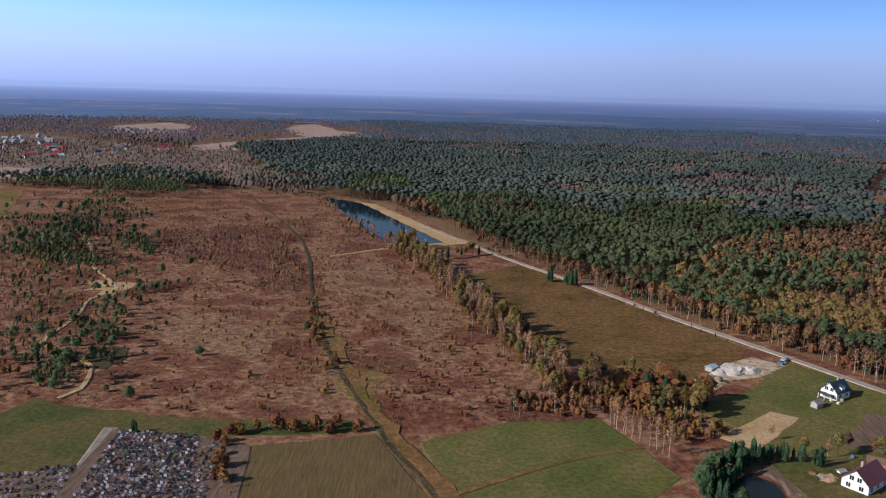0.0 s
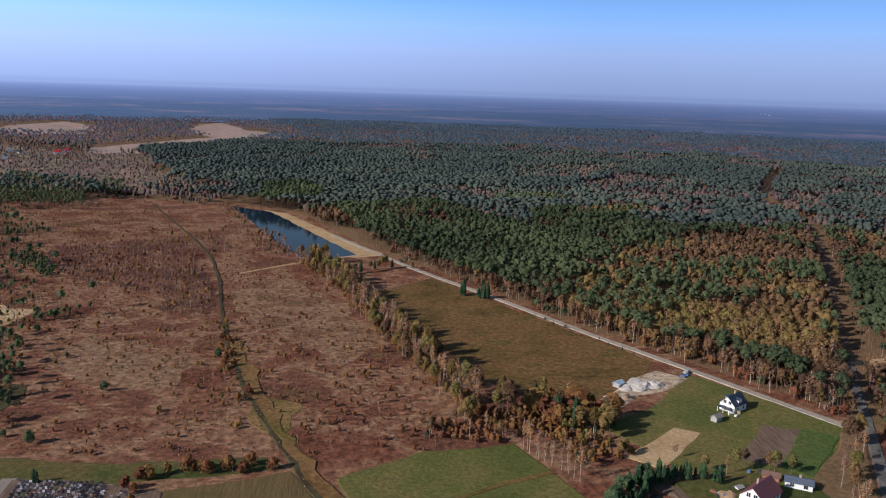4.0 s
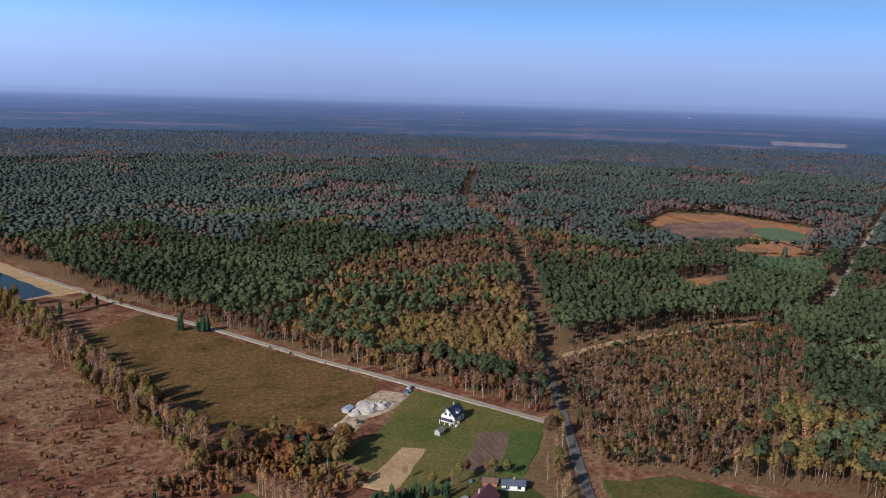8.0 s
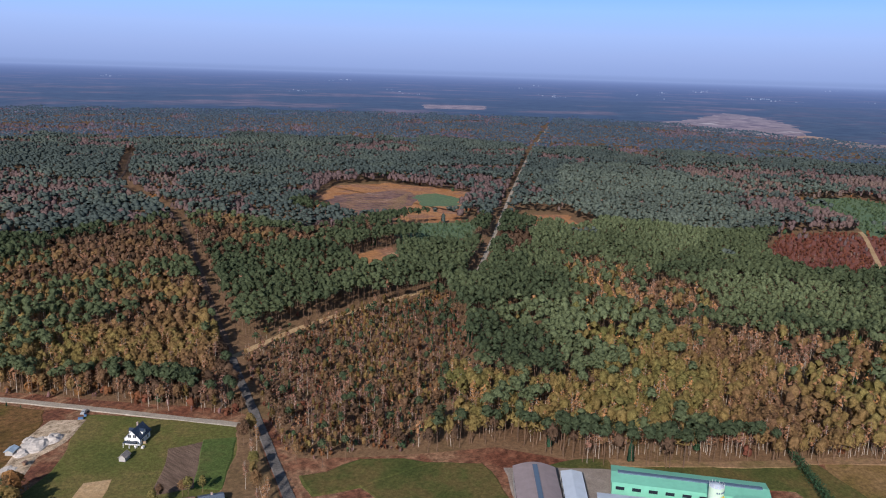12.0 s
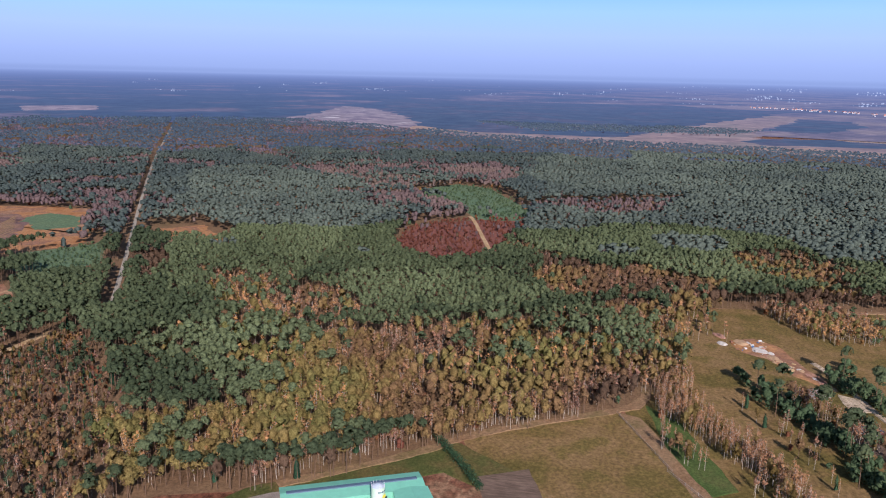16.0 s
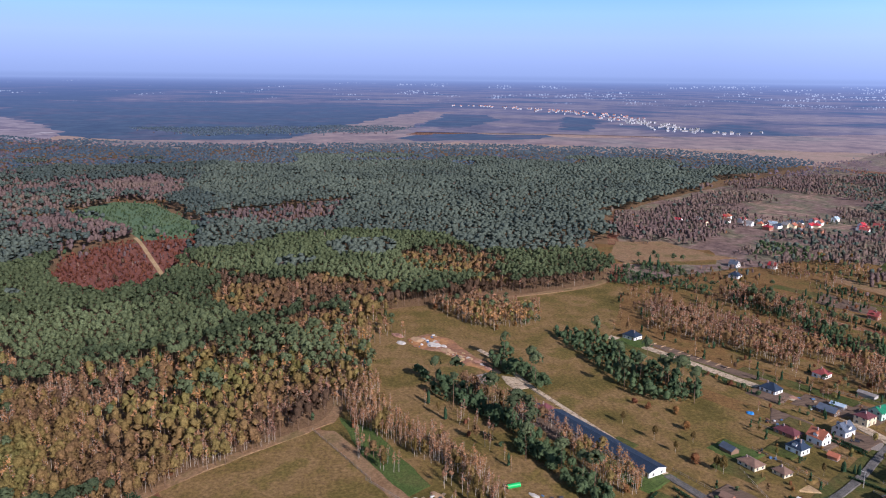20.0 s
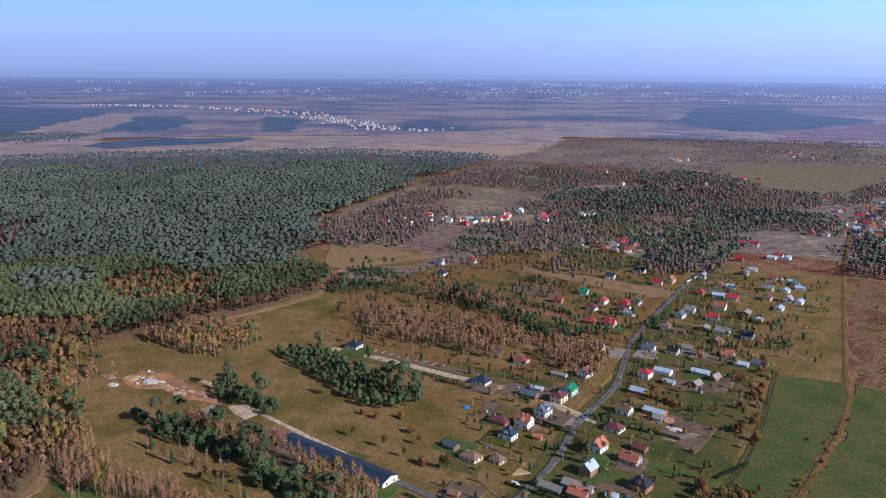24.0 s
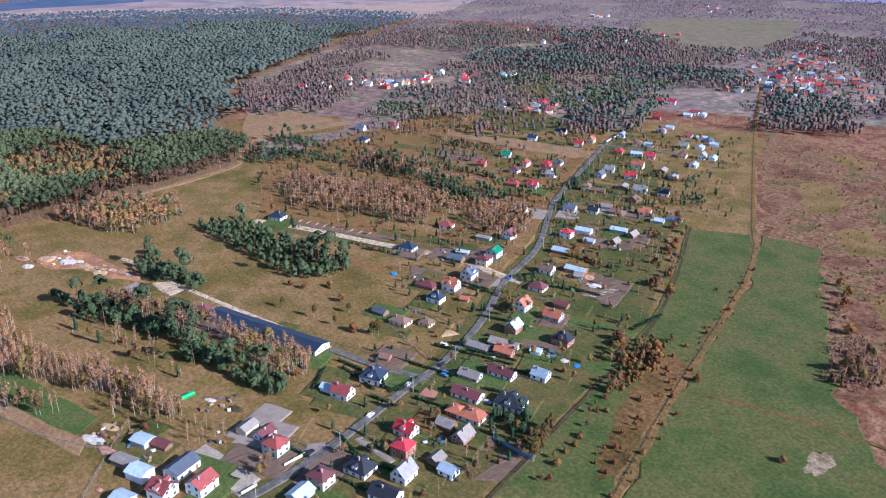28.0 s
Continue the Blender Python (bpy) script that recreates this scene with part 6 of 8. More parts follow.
M_HEDGE = SPRUCE


def hedge(pts, height=1.6, wide=1.1):
    """A clipped hedge: a rough box of leaf clumps along a line."""
    line = smooth_line(pts, 0.9)
    n = len(line) * 30
    idx = rng.integers(0, len(line), n)
    base = np.array([tuple(q) for q in line])[idx]
    base[:, :2] += rng.uniform(-wide / 2, wide / 2, (n, 2))
    base[:, 2] = height * rng.random(n) ** 0.5
    q = tufts(n, (0, 0, 0), np.array([0.05, 0.05, 0.05]), 0.34) + base[:, None]
    v, f = loose(q)
    ob = mesh_object("hedge", v, f.tolist(), M_HEDGE)
    at = ob.data.attributes.new("tint", "FLOAT", "POINT")
    at.data.foreach_set("value", np.full(len(v), 0.5, np.float32))
    return tagged(ob, "dark green clipped hedge along a garden", "hedge", "garden hedges")


for hp in ([(282, -162), (257, -163)], [(250, -168), (252, -184)], [(253, -159), (239, -163)], [(272, -211), (233, -228)], [(267, -190), (243, -199)], [(239, -174), (219, -181)], [(320, -271), (304, -276)], [(310, -299), (305, -313)], [(283, -250), (266, -259)], [(220, -304), (221, -330)], [(203, -188), (189, -180)], [(275, -168), (289, -164)], [(230, -225), (215, -231)], [(286, -154), (274, -141)], [(245, -110), (231, -114)], [(226, -128), (202, -136)], [(225, -204), (214, -210)], [(276, -316), (259, -322)], [(319, -267), (302, -274)], [(257, -221), (235, -232)], [(212, -117), (199, -121)], [(271, -164), (250, -170), (250, -179)], [(238, -132), (214, -130)], [(222, -186), (208, -191)], [(288, -306), (268, -318)], [(325, 76), (303, 60), (284, 48)]):
    hedge(hp, 4.0 if hp[0][0] == 325 else 1.6, 3.5 if hp[0][0] == 325 else 1.1)

# ---- houses ----
WALLS = {n: plain(n + "_render", c, 0.85, vary=0.10, scale=0.5, per_object=0.06) for n, c in
         {"white": (0.86, 0.85, 0.82), "cream": (0.72, 0.62, 0.42), "yellow": (0.78, 0.56, 0.10), "brick": (0.36, 0.16, 0.10), "grey": (0.42, 0.40, 0.38),
          "mint": (0.50, 0.66, 0.52), "pink": (0.70, 0.46, 0.40), "wood": (0.22, 0.14, 0.09), "lime": (0.50, 0.66, 0.20)}.items()}


def roofing(name, colour, rough, metal):
    """Roof covering: courses running across the slope, stains, gloss."""
    m, nt, bsdf = blank(name)
    tc = nt.nodes.new("ShaderNodeTexCoord")
    wv = nt.nodes.new("ShaderNodeTexWave")
    wv.bands_direction = "X"
    wv.inputs["Scale"].default_value, wv.inputs["Distortion"].default_value = 1.1, 0.3
    nt.links.new(tc.outputs["Object"], wv.inputs["Vector"])
    n = noise_node(nt, 0.5, 6.0, 0.7)
    r = ramp_node(nt, [(0.25, (0.72,) * 3), (0.75, (1.25,) * 3)])
    nt.links.new(n.outputs[0], r.inputs[0])
    oi = nt.nodes.new("ShaderNodeObjectInfo")
    r2 = ramp_node(nt, [(0.0, (0.85,) * 3), (1.0, (1.15,) * 3)])
    nt.links.new(oi.outputs["Random"], r2.inputs[0])
    col = mix_node(nt, mix_node(nt, colour, r.outputs[0], 1.0, "MULTIPLY"), r2.outputs[0], 1.0, "MULTIPLY")
    nt.links.new(col, bsdf.inputs["Base Color"])
    bsdf.inputs["Roughness"].default_value, bsdf.inputs["Metallic"].default_value = rough, metal
    b = nt.nodes.new("ShaderNodeBump")
    b.inputs["Strength"].default_value, b.inputs["Distance"].default_value = 0.5, 0.06
    nt.links.new(wv.outputs["Fac"], b.inputs["Height"])
    nt.links.new(b.outputs[0], bsdf.inputs["Normal"])
    return m


ROOFS = {n: roofing(n + "_roof", c, r, 0.0) for n, (c, r) in
         {"red": ((0.27, 0.062, 0.055), 0.5), "scarlet": ((0.42, 0.035, 0.045), 0.45), "orange": ((0.42, 0.14, 0.075), 0.6), "maroon": ((0.14, 0.045, 0.05), 0.5),
          "navy": ((0.026, 0.040, 0.070), 0.45), "black": ((0.028, 0.030, 0.038), 0.4), "grey": ((0.26, 0.25, 0.25), 0.7), "pale blue": ((0.42, 0.52, 0.62), 0.35),
          "green": ((0.02, 0.20, 0.10), 0.45), "brown": ((0.20, 0.12, 0.085), 0.7), "old grey": ((0.27, 0.24, 0.22), 0.9), "slate": ((0.10, 0.12, 0.16), 0.5)}.items()}
m_pane, nt_pane, b_pane = blank("window_glass")
b_pane.inputs["Base Color"].default_value = (0.02, 0.025, 0.035, 1)
b_pane.inputs["Roughness"].default_value = 0.08
M_FRAME = plain("window_frame_paint", (0.70, 0.69, 0.66), 0.5, vary=0.05)
M_CHIMNEY = plain("chimney_brick", (0.40, 0.30, 0.26), 0.9, vary=0.3, scale=2.0)
M_DOOR = plain("door_wood", (0.16, 0.085, 0.05), 0.6, vary=0.2, scale=3.0)
M_PLINTH = plain("plinth_concrete", (0.33, 0.31, 0.29), 0.9, vary=0.2)


def box_data(name, x0, y0, z0, x1, y1, z1, mat):
    me = bpy.data.meshes.new(name)
    v = [(x, y, z) for z in (z0, z1) for y in (y0, y1) for x in (x0, x1)]
    me.from_pydata(v, [], [(0, 2, 3, 1), (4, 5, 7, 6), (0, 1, 5, 4), (2, 6, 7, 3), (0, 4, 6, 2), (1, 3, 7, 5)])
    me.materials.append(mat)
    return me


def frame_data():
    """A window frame with reveal and a centre bar, 1.3 m by 1.4 m, facing -y."""
    v, f = [], []
    for x0, x1, z0, z1 in ((-0.70, -0.60, -0.75, 0.75), (0.60, 0.70, -0.75, 0.75), (-0.60, 0.60, 0.65, 0.75), (-0.60, 0.60, -0.78, -0.65), (-0.04, 0.04, -0.65, 0.65)):
        k = len(v)
        v += [(x, y, z) for z in (z0, z1) for y in (-0.07, 0.02) for x in (x0, x1)]
        f += [tuple(k + i for i in q) for q in ((0, 2, 3, 1), (4, 5, 7, 6), (0, 1, 5, 4), (2, 6, 7, 3), (0, 4, 6, 2), (1, 3, 7, 5))]
    me = bpy.data.meshes.new("window")
    me.from_pydata(v, [], f)
    me.materials.append(M_FRAME)
    return me


WINDOW_ME, PANE_ME = frame_data(), box_data("pane", -0.6, -0.025, -0.65, 0.6, -0.01, 0.65, m_pane)
DOOR_ME = box_data("door", -0.5, -0.06, 0.0, 0.5, 0.02, 2.1, M_DOOR)


def place(name, data, parent, m):
    ob = new(name, data)
    ob.parent = parent
    ob.matrix_basis = m
    return ob


def gable_roof(w, l, eave, rise, over, thick):
    """Two roof slabs that meet at a ridge along x."""
    v, f = [], []
    slope = rise / (w / 2)
    for s in (-1, 1):
        k = len(v)
        ye, ze = s * (w / 2 + over), eave - over * slope
        for x in (-l / 2 - over, l / 2 + over):
            v += [(x, ye, ze), (x, 0, eave + rise), (x, ye, ze + thick), (x, 0, eave + rise + thick * 1.1)]
        f += [(k, k + 1, k + 5, k + 4), (k + 2, k + 6, k + 7, k + 3), (k, k + 4, k + 6, k + 2), (k, k + 2, k + 3, k + 1), (k + 4, k + 5, k + 7, k + 6)]
    return v, f


def hip_roof(w, l, eave, rise, over, thick):
    a, b, r = l / 2 + over, w / 2 + over, max(l / 2 - w / 2, 0.15)
    z = eave - over * rise / (w / 2)
    v = [(-a, -b, z), (a, -b, z), (a, b, z), (-a, b, z), (-a, -b, z + thick), (a, -b, z + thick), (a, b, z + thick), (-a, b, z + thick), (-r, 0, eave + rise + thick), (r, 0, eave + rise + thick)]
    return v, [(3, 2, 1, 0), (0, 1, 5, 4), (1, 2, 6, 5), (2, 3, 7, 6), (3, 0, 4, 7), (4, 5, 9, 8), (5, 6, 9), (6, 7, 8, 9), (7, 4, 8)]


def house(x, y, w, l, eave, rise, turn, wall="white", roof="red", style="gable", windows=True, dormer=False, chimney=True, name="house", group="village houses", what=""):
    """A house with its ridge along its own x axis, turned by degrees."""
    w, l, eave, rise = w * 0.86, l * 0.86, eave * 0.92, rise * 0.9
    HOUSE_SPOTS.append((x, y, max(w, l) * 0.5 + 2.5))
    root = new(name)
    root.matrix_basis = pose(x, y, 0, 0, 0, turn)
    wall_word = {"brick": "brick", "wood": "dark wooden"}.get(wall, wall + " rendered")
    tagged(root, what or f"{wall_word} {name.replace('_', ' ')} with a {roof} {style} roof", name.split("_")[-1], group)
    a, b = l / 2, w / 2
    v = [(sx * a, sy * b, z) for z in (0.0, eave) for sx, sy in ((-1, -1), (1, -1), (1, 1), (-1, 1))]
    f = [(3, 2, 1, 0), (0, 1, 5, 4), (2, 3, 7, 6)]
    if style == "gable":
        v += [(-a, 0, eave + rise - 0.05), (a, 0, eave + rise - 0.05)]
        f += [(1, 2, 6, 9, 5), (3, 0, 4, 8, 7), (4, 5, 9, 8), (6, 7, 8, 9)]
    else:
        f += [(1, 2, 6, 5), (3, 0, 4, 7), (4, 5, 6, 7)]
    part("wall", v, f, WALLS[wall], root)
    me = box_data("plinth", -a - 0.05, -b - 0.05, -0.1, a + 0.05, b + 0.05, 0.35, M_PLINTH)
    place("plinth", me, root, Matrix())
    rv, rf = (gable_roof if style == "gable" else hip_roof)(w, l, eave, rise, 0.45, 0.16)
    roof_ob = part("roof", rv, rf, ROOFS[roof], root)
    if chimney:
        cz = eave + rise * 0.45
        place("chimney", box_data("chimney", -0.35, -0.3, cz, 0.35, 0.3, eave + rise + 0.9, M_CHIMNEY), root, pose(l * rng.uniform(-0.25, 0.25), w * 0.12, 0))
    if dormer:
        dw, dz = 2.4, eave + 0.25
        for s in (-1, 1):
            v = [(-dw / 2, s * (b - 0.3), dz), (dw / 2, s * (b - 0.3), dz), (dw / 2, s * (b - 0.3), dz + 1.3), (-dw / 2, s * (b - 0.3), dz + 1.3), (0, s * (b - 0.3), dz + 2.1),
                 (-dw / 2, s * 0.3, dz + 1.3), (dw / 2, s * 0.3, dz + 1.3), (0, s * 0.3, dz + 2.1), (-dw / 2, s * 0.3, dz), (dw / 2, s * 0.3, dz)]
            d = part("dormer", v, [(0, 1, 2, 4, 3), (0, 3, 5, 8), (1, 9, 6, 2)], WALLS[wall], root)
            part("dormer_roof", [(vx * 1.2, vy + s * 0.25 * (vy * s > 1), vz + 0.06) for vx, vy, vz in (v[3], v[4], v[7], v[5], v[2], v[6])], [(0, 1, 2, 3), (1, 4, 5, 2)], ROOFS[roof], d)
    if windows:
        rows = [1.7] if eave < 4.6 else [1.6, 4.3]
        spots = []
        n = max(2, int(l / 3.2))
        for z in rows:
            for i in range(n):
                spots += [(-a + (i + 0.5) * l / n, s * b, z, 0 if s < 0 else 180) for s in (-1, 1)]
            spots += [(s * a, q * w * 0.24, z, 90 if s > 0 else -90) for s in (-1, 1) for q in (-1, 1)]
        if style == "gable" and rise > 2.6:
            spots += [(s * a, q, eave + 0.75, 90 if s > 0 else -90) for s in (-1, 1) for q in (-1.1, 1.1)]
        for k, (px, py, pz, tz) in enumerate(spots):
            if k == 1:
                place("door", DOOR_ME, root, pose(px, py, 0.36, 0, 0, tz))
                continue
            win = place("window", WINDOW_ME, root, pose(px, py, pz, 0, 0, tz))
            place("pane", PANE_ME, win, Matrix())
    return root


T = 29  # the plots run across the village street at this angle
# the new house by the gravel road, with a veranda
h1 = house(152, 286, 7.6, 10.2, 3.7, 3.5, 33, "white", "navy", name="house", group="", dormer=True, what="new white house with a dark blue gable roof and veranda")
place("veranda", box_data("veranda", -7.3, -2.7, 2.3, -5.1, 2.7, 2.5, ROOFS["navy"]), h1, Matrix())
for py in (-2.5, 0, 2.5):
    place("veranda_post", box_data("veranda_post", -7.2, py - 0.08, 0.1, -7.04, py + 0.08, 2.3, WALLS["white"]), h1, Matrix())
house(140, 275, 3.0, 4.5, 2.2, 1.2, 33, "grey", "old grey", windows=False, chimney=False, name="garden_shed", group="", what="small weathered grey shed beside the new house")
house(113, 312, 3.5, 5.0, 2.0, 0.8, 40, "grey", "pale blue", windows=False, chimney=False, name="site_hut", group="", what="low site hut with a pale blue metal roof")
house(112, 298, 1.2, 1.2, 2.0, 0.3, 33, "wood", "brown", windows=False, chimney=False, name="outhouse", group="", what="narrow brown wooden outhouse on the lawn edge")
house(126, 214.5, 9.0, 14.0, 3.6, 3.8, 38, "white", "maroon", group="", what="white house with a steep maroon gable roof")
house(143.5, 222.5, 5.5, 9.5, 2.8, 0.9, -30, "white", "slate", group="", name="outbuilding", what="low white and brick outbuilding with dark roof")
house(137, 228, 4.0, 6.0, 2.4, 0.8, -30, "brick", "brown", windows=False, chimney=False, group="", name="outbuilding", what="small reddish shed beside the outbuilding")
house(123, 222, 1.6, 2.4, 1.2, 0.3, 20, "white", "grey", windows=False, chimney=False, group="", name="garden_shed", what="small white box in the farmyard")
# the long hall with the house at its head
house(337, -149, 13.0, 88, 3.6, 1.7, 20.5, "white", "navy", windows=True, chimney=False, name="hall", group="", what="long low white hall with a dark blue metal roof")
HOUSE_SPOTS[-1:] = [(337 + k * 0.937, -149 + k * 0.35, 9) for k in (-34, -24, -14, -4, 6, 16, 26, 36)]
house(378, -133, 8.5, 8.5, 4.0, 3.0, T, "cream", "maroon", "hip", group="")
house(385, -127, 8.0, 8.0, 4.0, 2.4, T, "white", "navy", "hip", group="")
# village, first side of the street
house(261, -149, 8, 10.5, 4.0, 3.4, T - 6, "white", "red")
house(269, -146, 5, 7, 2.8, 1.4, T - 6, "white", "pale blue", windows=False, chimney=False, name="garage")
house(264, -168, 11, 12, 4.0, 4.0, T, "white", "navy", "hip", dormer=True)
house(243, -106, 9, 9.5, 5.6, 2.6, T - 8, "mint", "red", "hip")
house(255, -107, 7, 9, 3.0, 2.0, T + 82, "white", "maroon", name="house")
house(263, -103, 6.5, 9, 3.4, 1.6, T + 82, "cream", "old grey", windows=False, chimney=False, name="barn")
house(254, -71, 9, 14, 4.2, 2.4, T + 84, "white", "slate", chimney=False, name="workshop")
house(281, -65, 7, 9, 3.6, 0.9, T - 4, "grey", "pale blue", windows=False, chimney=False, name="shed")
house(261, -57, 8, 10, 4.0, 1.4, T - 4, "white", "pale blue", windows=False, chimney=False, name="shed")
house(239, -73, 9, 11, 5.2, 2.8, T + 84, "white", "red")
house(245, -60, 9, 10, 5.0, 3.0, T - 4, "white", "red", dormer=True)
house(250, -47, 7, 9, 3.4, 1.2, T - 4, "white", "pale blue", windows=False, chimney=False, name="shed")
house(273, -55, 6, 12, 2.6, 1.0, T - 4, "wood", "old grey", windows=False, chimney=False, name="shed")
house(275, -70, 5, 11, 2.6, 0.8, T - 4, "wood", "maroon", windows=False, chimney=False, name="shed")
house(214, -110, 8.5, 9.5, 5.6, 2.6, T - 10, "cream", "maroon", "hip")
house(211, -126, 10, 12, 3.6, 4.2, T - 10, "white", "black", "hip", dormer=True)
house(197, -137, 8, 10, 4.2, 4.0, T + 80, "white", "grey", what="unfinished white house with bare roof battens")
house(210, -146, 8.5, 9, 5.4, 2.6, T - 10, "brick", "scarlet", "hip")
house(220, -155, 8.5, 10, 3.8, 3.2, T - 12, "white", "scarlet", dormer=True)
house(212, -100, 8, 10, 3.2, 1.8, T + 80, "grey", "pale blue", windows=False, chimney=False, name="shed")
house(192, -125, 9, 13, 3.4, 2.8, T - 8, "white", "black")
house(197, -153, 6, 7, 2.8, 2.0, T + 76, "wood", "old grey", windows=False, chimney=False, name="shed")
house(188, -152, 6, 8, 3.4, 1.8, T - 14, "white", "pale blue", chimney=False, name="garage")
house(211, -184, 10, 13, 3.2, 2.6, T - 10, "white", "orange", "hip")
house(218, -181, 8, 9, 3.0, 2.0, T - 10, "brick", "orange", "hip")
house(202, -171, 7.5, 10, 3.0, 3.4, T + 78, "brick", "old grey")
house(213, -171, 6.5, 9, 2.8, 2.4, T - 12, "wood", "old grey", windows=False, chimney=False, name="barn")
house(208, -204, 12, 15, 3.4, 3.6, T - 6, "white", "black", "hip", dormer=True)
house(225, -193, 8, 16, 3.2, 2.2, T - 10, "white", "maroon")
house(216, -231, 7, 9, 3.4, 3.0, T - 14, "white", "pale blue")
house(229, -218, 7, 15, 3.2, 2.2, T - 12, "white", "maroon")
house(237, -205, 7, 12, 2.8, 2.4, T - 10, "grey", "old grey")
house(243, -233, 8.5, 11, 3.6, 3.0, T - 10, "brick", "orange")
house(234, -246, 5, 6, 2.6, 1.0, T, "white", "pale blue", windows=False, chimney=False, name="shed")
house(249, -238, 7, 18, 2.8, 2.2, T - 8, "grey", "old grey", windows=False, chimney=False, name="barn")
house(256, -226, 6, 15, 2.6, 1.8, T - 10, "grey", "old grey", windows=False, chimney=False, name="barn")
house(233, -264, 9, 11, 4.4, 3.6, T - 14, "brick", "black", "hip", dormer=True)
house(258, -253, 8, 9, 4.6, 3.2, T + 76, "brick", "pale blue")
house(255, -280, 8.5, 11, 3.4, 3.6, T - 12, "grey", "orange")
house(274, -275, 8.5, 10, 4.6, 3.8, T + 78, "white", "orange", dormer=True)
house(287, -300, 9, 11, 3.2, 3.2, T - 12, "white", "maroon", "hip")
house(301, -322, 8, 9.5, 3.8, 3.0, T - 10, "white", "brown")
house(290, -336, 7, 15, 3.4, 1.6, T - 12, "brick", "pale blue", name="barn", windows=False, chimney=False)
house(283, -331, 5, 6, 3.0, 2.2, T, "grey", "old grey", windows=False, chimney=False, name="shed")
house(262, -294, 6, 9, 2.8, 1.6, T - 12, "wood", "maroon", windows=False, chimney=False, name="shed")
house(325, -279, 9, 10, 4.4, 3.8, T + 80, "white", "slate", dormer=True)
house(319, -260, 9, 10, 4.8, 3.8, T - 8, "white", "orange", dormer=True)
house(312, -243, 8.5, 10, 4.0, 3.6, T - 8, "white", "navy", "hip", dormer=True)
house(330, -250, 8, 14, 3.0, 2.4, T - 8, "brick", "maroon", "hip")
house(302, -256, 4, 5.5, 2.4, 1.4, T, "brick", "orange", windows=False, chimney=False, name="shed")
house(335, -300, 9, 10, 5.6, 2.4, T + 80, "cream", "maroon", "hip")
house(340, -313, 9, 9.5, 5.4, 2.6, T + 80, "mint", "green")
house(350, -289, 7, 12, 3.2, 2.4, T - 6, "wood", "slate", chimney=False, name="barn")
house(356, -300, 5, 9, 2.6, 1.0, T, "grey", "pale blue", windows=False, chimney=False, name="shed")
house(302, -211, 8.5, 12, 3.2, 2.0, T - 12, "cream", "brown", "hip")
house(292, -221, 7, 8, 3.0, 2.2, T - 12, "cream", "brown", "hip")
house(318, -209, 6, 9, 2.8, 1.8, T - 14, "wood", "slate", windows=False, chimney=False, name="shed")
house(276, -183, 5, 6, 2.4, 1.6, T, "brick", "brown", windows=False, chimney=False, name="shed")
# along the white road
house(490, -236, 10, 12, 3.6, 3.4, T, "white", "navy", "hip")
house(384, -276, 9, 12, 3.4, 3.4, T - 6, "white", "navy", "hip")
house(400, -322, 9, 10, 3.6, 3.2, T - 4, "white", "red", "hip")
house(358, -343, 8.5, 9, 3.8, 4.2, T + 74, "white", "maroon")
house(335, -376, 8.5, 9, 5.2, 2.0, T - 10, "white", "scarlet", "hip")
house(333, -391, 7, 13, 3.4, 1.8, T - 8, "white", "pale blue", name="barn", windows=False, chimney=False)
house(318, -352, 7, 12, 3.0, 1.8, T - 8, "brick", "pale blue", name="barn", windows=False, chimney=False)
house(318, -380, 6, 8, 3.0, 1.4, T - 8, "grey", "pale blue", windows=False, chimney=False, name="shed")
house(319, -412, 7, 13, 3.0, 1.6, T - 6, "grey", "pale blue", windows=False, chimney=False, name="shed")
house(306, -392, 6, 8, 3.0, 2.4, T + 70, "wood", "old grey", windows=False, chimney=False, name="barn")
house(307, -412, 6, 9, 3.0, 2.4, T + 70, "wood", "old grey", windows=False, chimney=False, name="barn")
house(371, -418, 8, 10, 3.6, 3.0, T - 6, "white", "slate")
house(389, -385, 8, 9, 3.8, 3.6, T - 6, "white", "navy")
house(367, -328, 5, 12, 2.6, 0.9, T - 6, "grey", "old grey", windows=False, chimney=False, name="shed")
house(428, -435, 8.5, 9, 4.0, 3.6, T - 4, "white", "scarlet", dormer=True)
house(464, -487, 9, 9, 4.4, 3.6, T - 4, "brick", "scarlet", "hip")
house(470, -454, 9, 10, 3.6, 3.4, T - 4, "white", "maroon", "hip")
house(502, -444, 8, 9, 4.0, 3.4, T, "brick", "red", dormer=True)
house(510, -482, 8, 9, 4.0, 3.4, T, "white", "green")
house(398, -466, 8, 8, 5.4, 2.0, T - 4, "cream", "brown", "hip")
house(415, -503, 8, 10, 3.8, 3.2, T + 78, "white", "slate")
house(396, -520, 8, 11, 3.8, 3.2, T - 4, "white", "scarlet")
house(420, -521, 8, 9, 3.8, 3.4, T - 4, "white", "grey")
house(350, -504, 8, 10, 3.8, 3.4, T - 4, "white", "black")
house(331, -456, 8, 10, 3.4, 3.4, T - 4, "white", "orange")
house(345, -440, 7, 9, 3.0, 2.4, T - 4, "brick", "brown")
house(357, -428, 8, 9, 3.6, 3.2, T - 4, "white", "black")
house(441, -470, 8, 9, 4.0, 2.6, T - 4, "white", "grey")
house(452, -476, 8, 9, 4.0, 2.6, T - 4, "white", "maroon")
house(498, -567, 8, 9, 3.8, 3.2, T, "white", "scarlet")
house(498, -585, 8, 9, 4.4, 3.4, T + 80, "cream", "orange")
house(540, -545, 8, 10, 4.0, 3.2, T, "white", "navy")
house(542, -588, 9, 13, 3.6, 3.2, T, "white", "black")
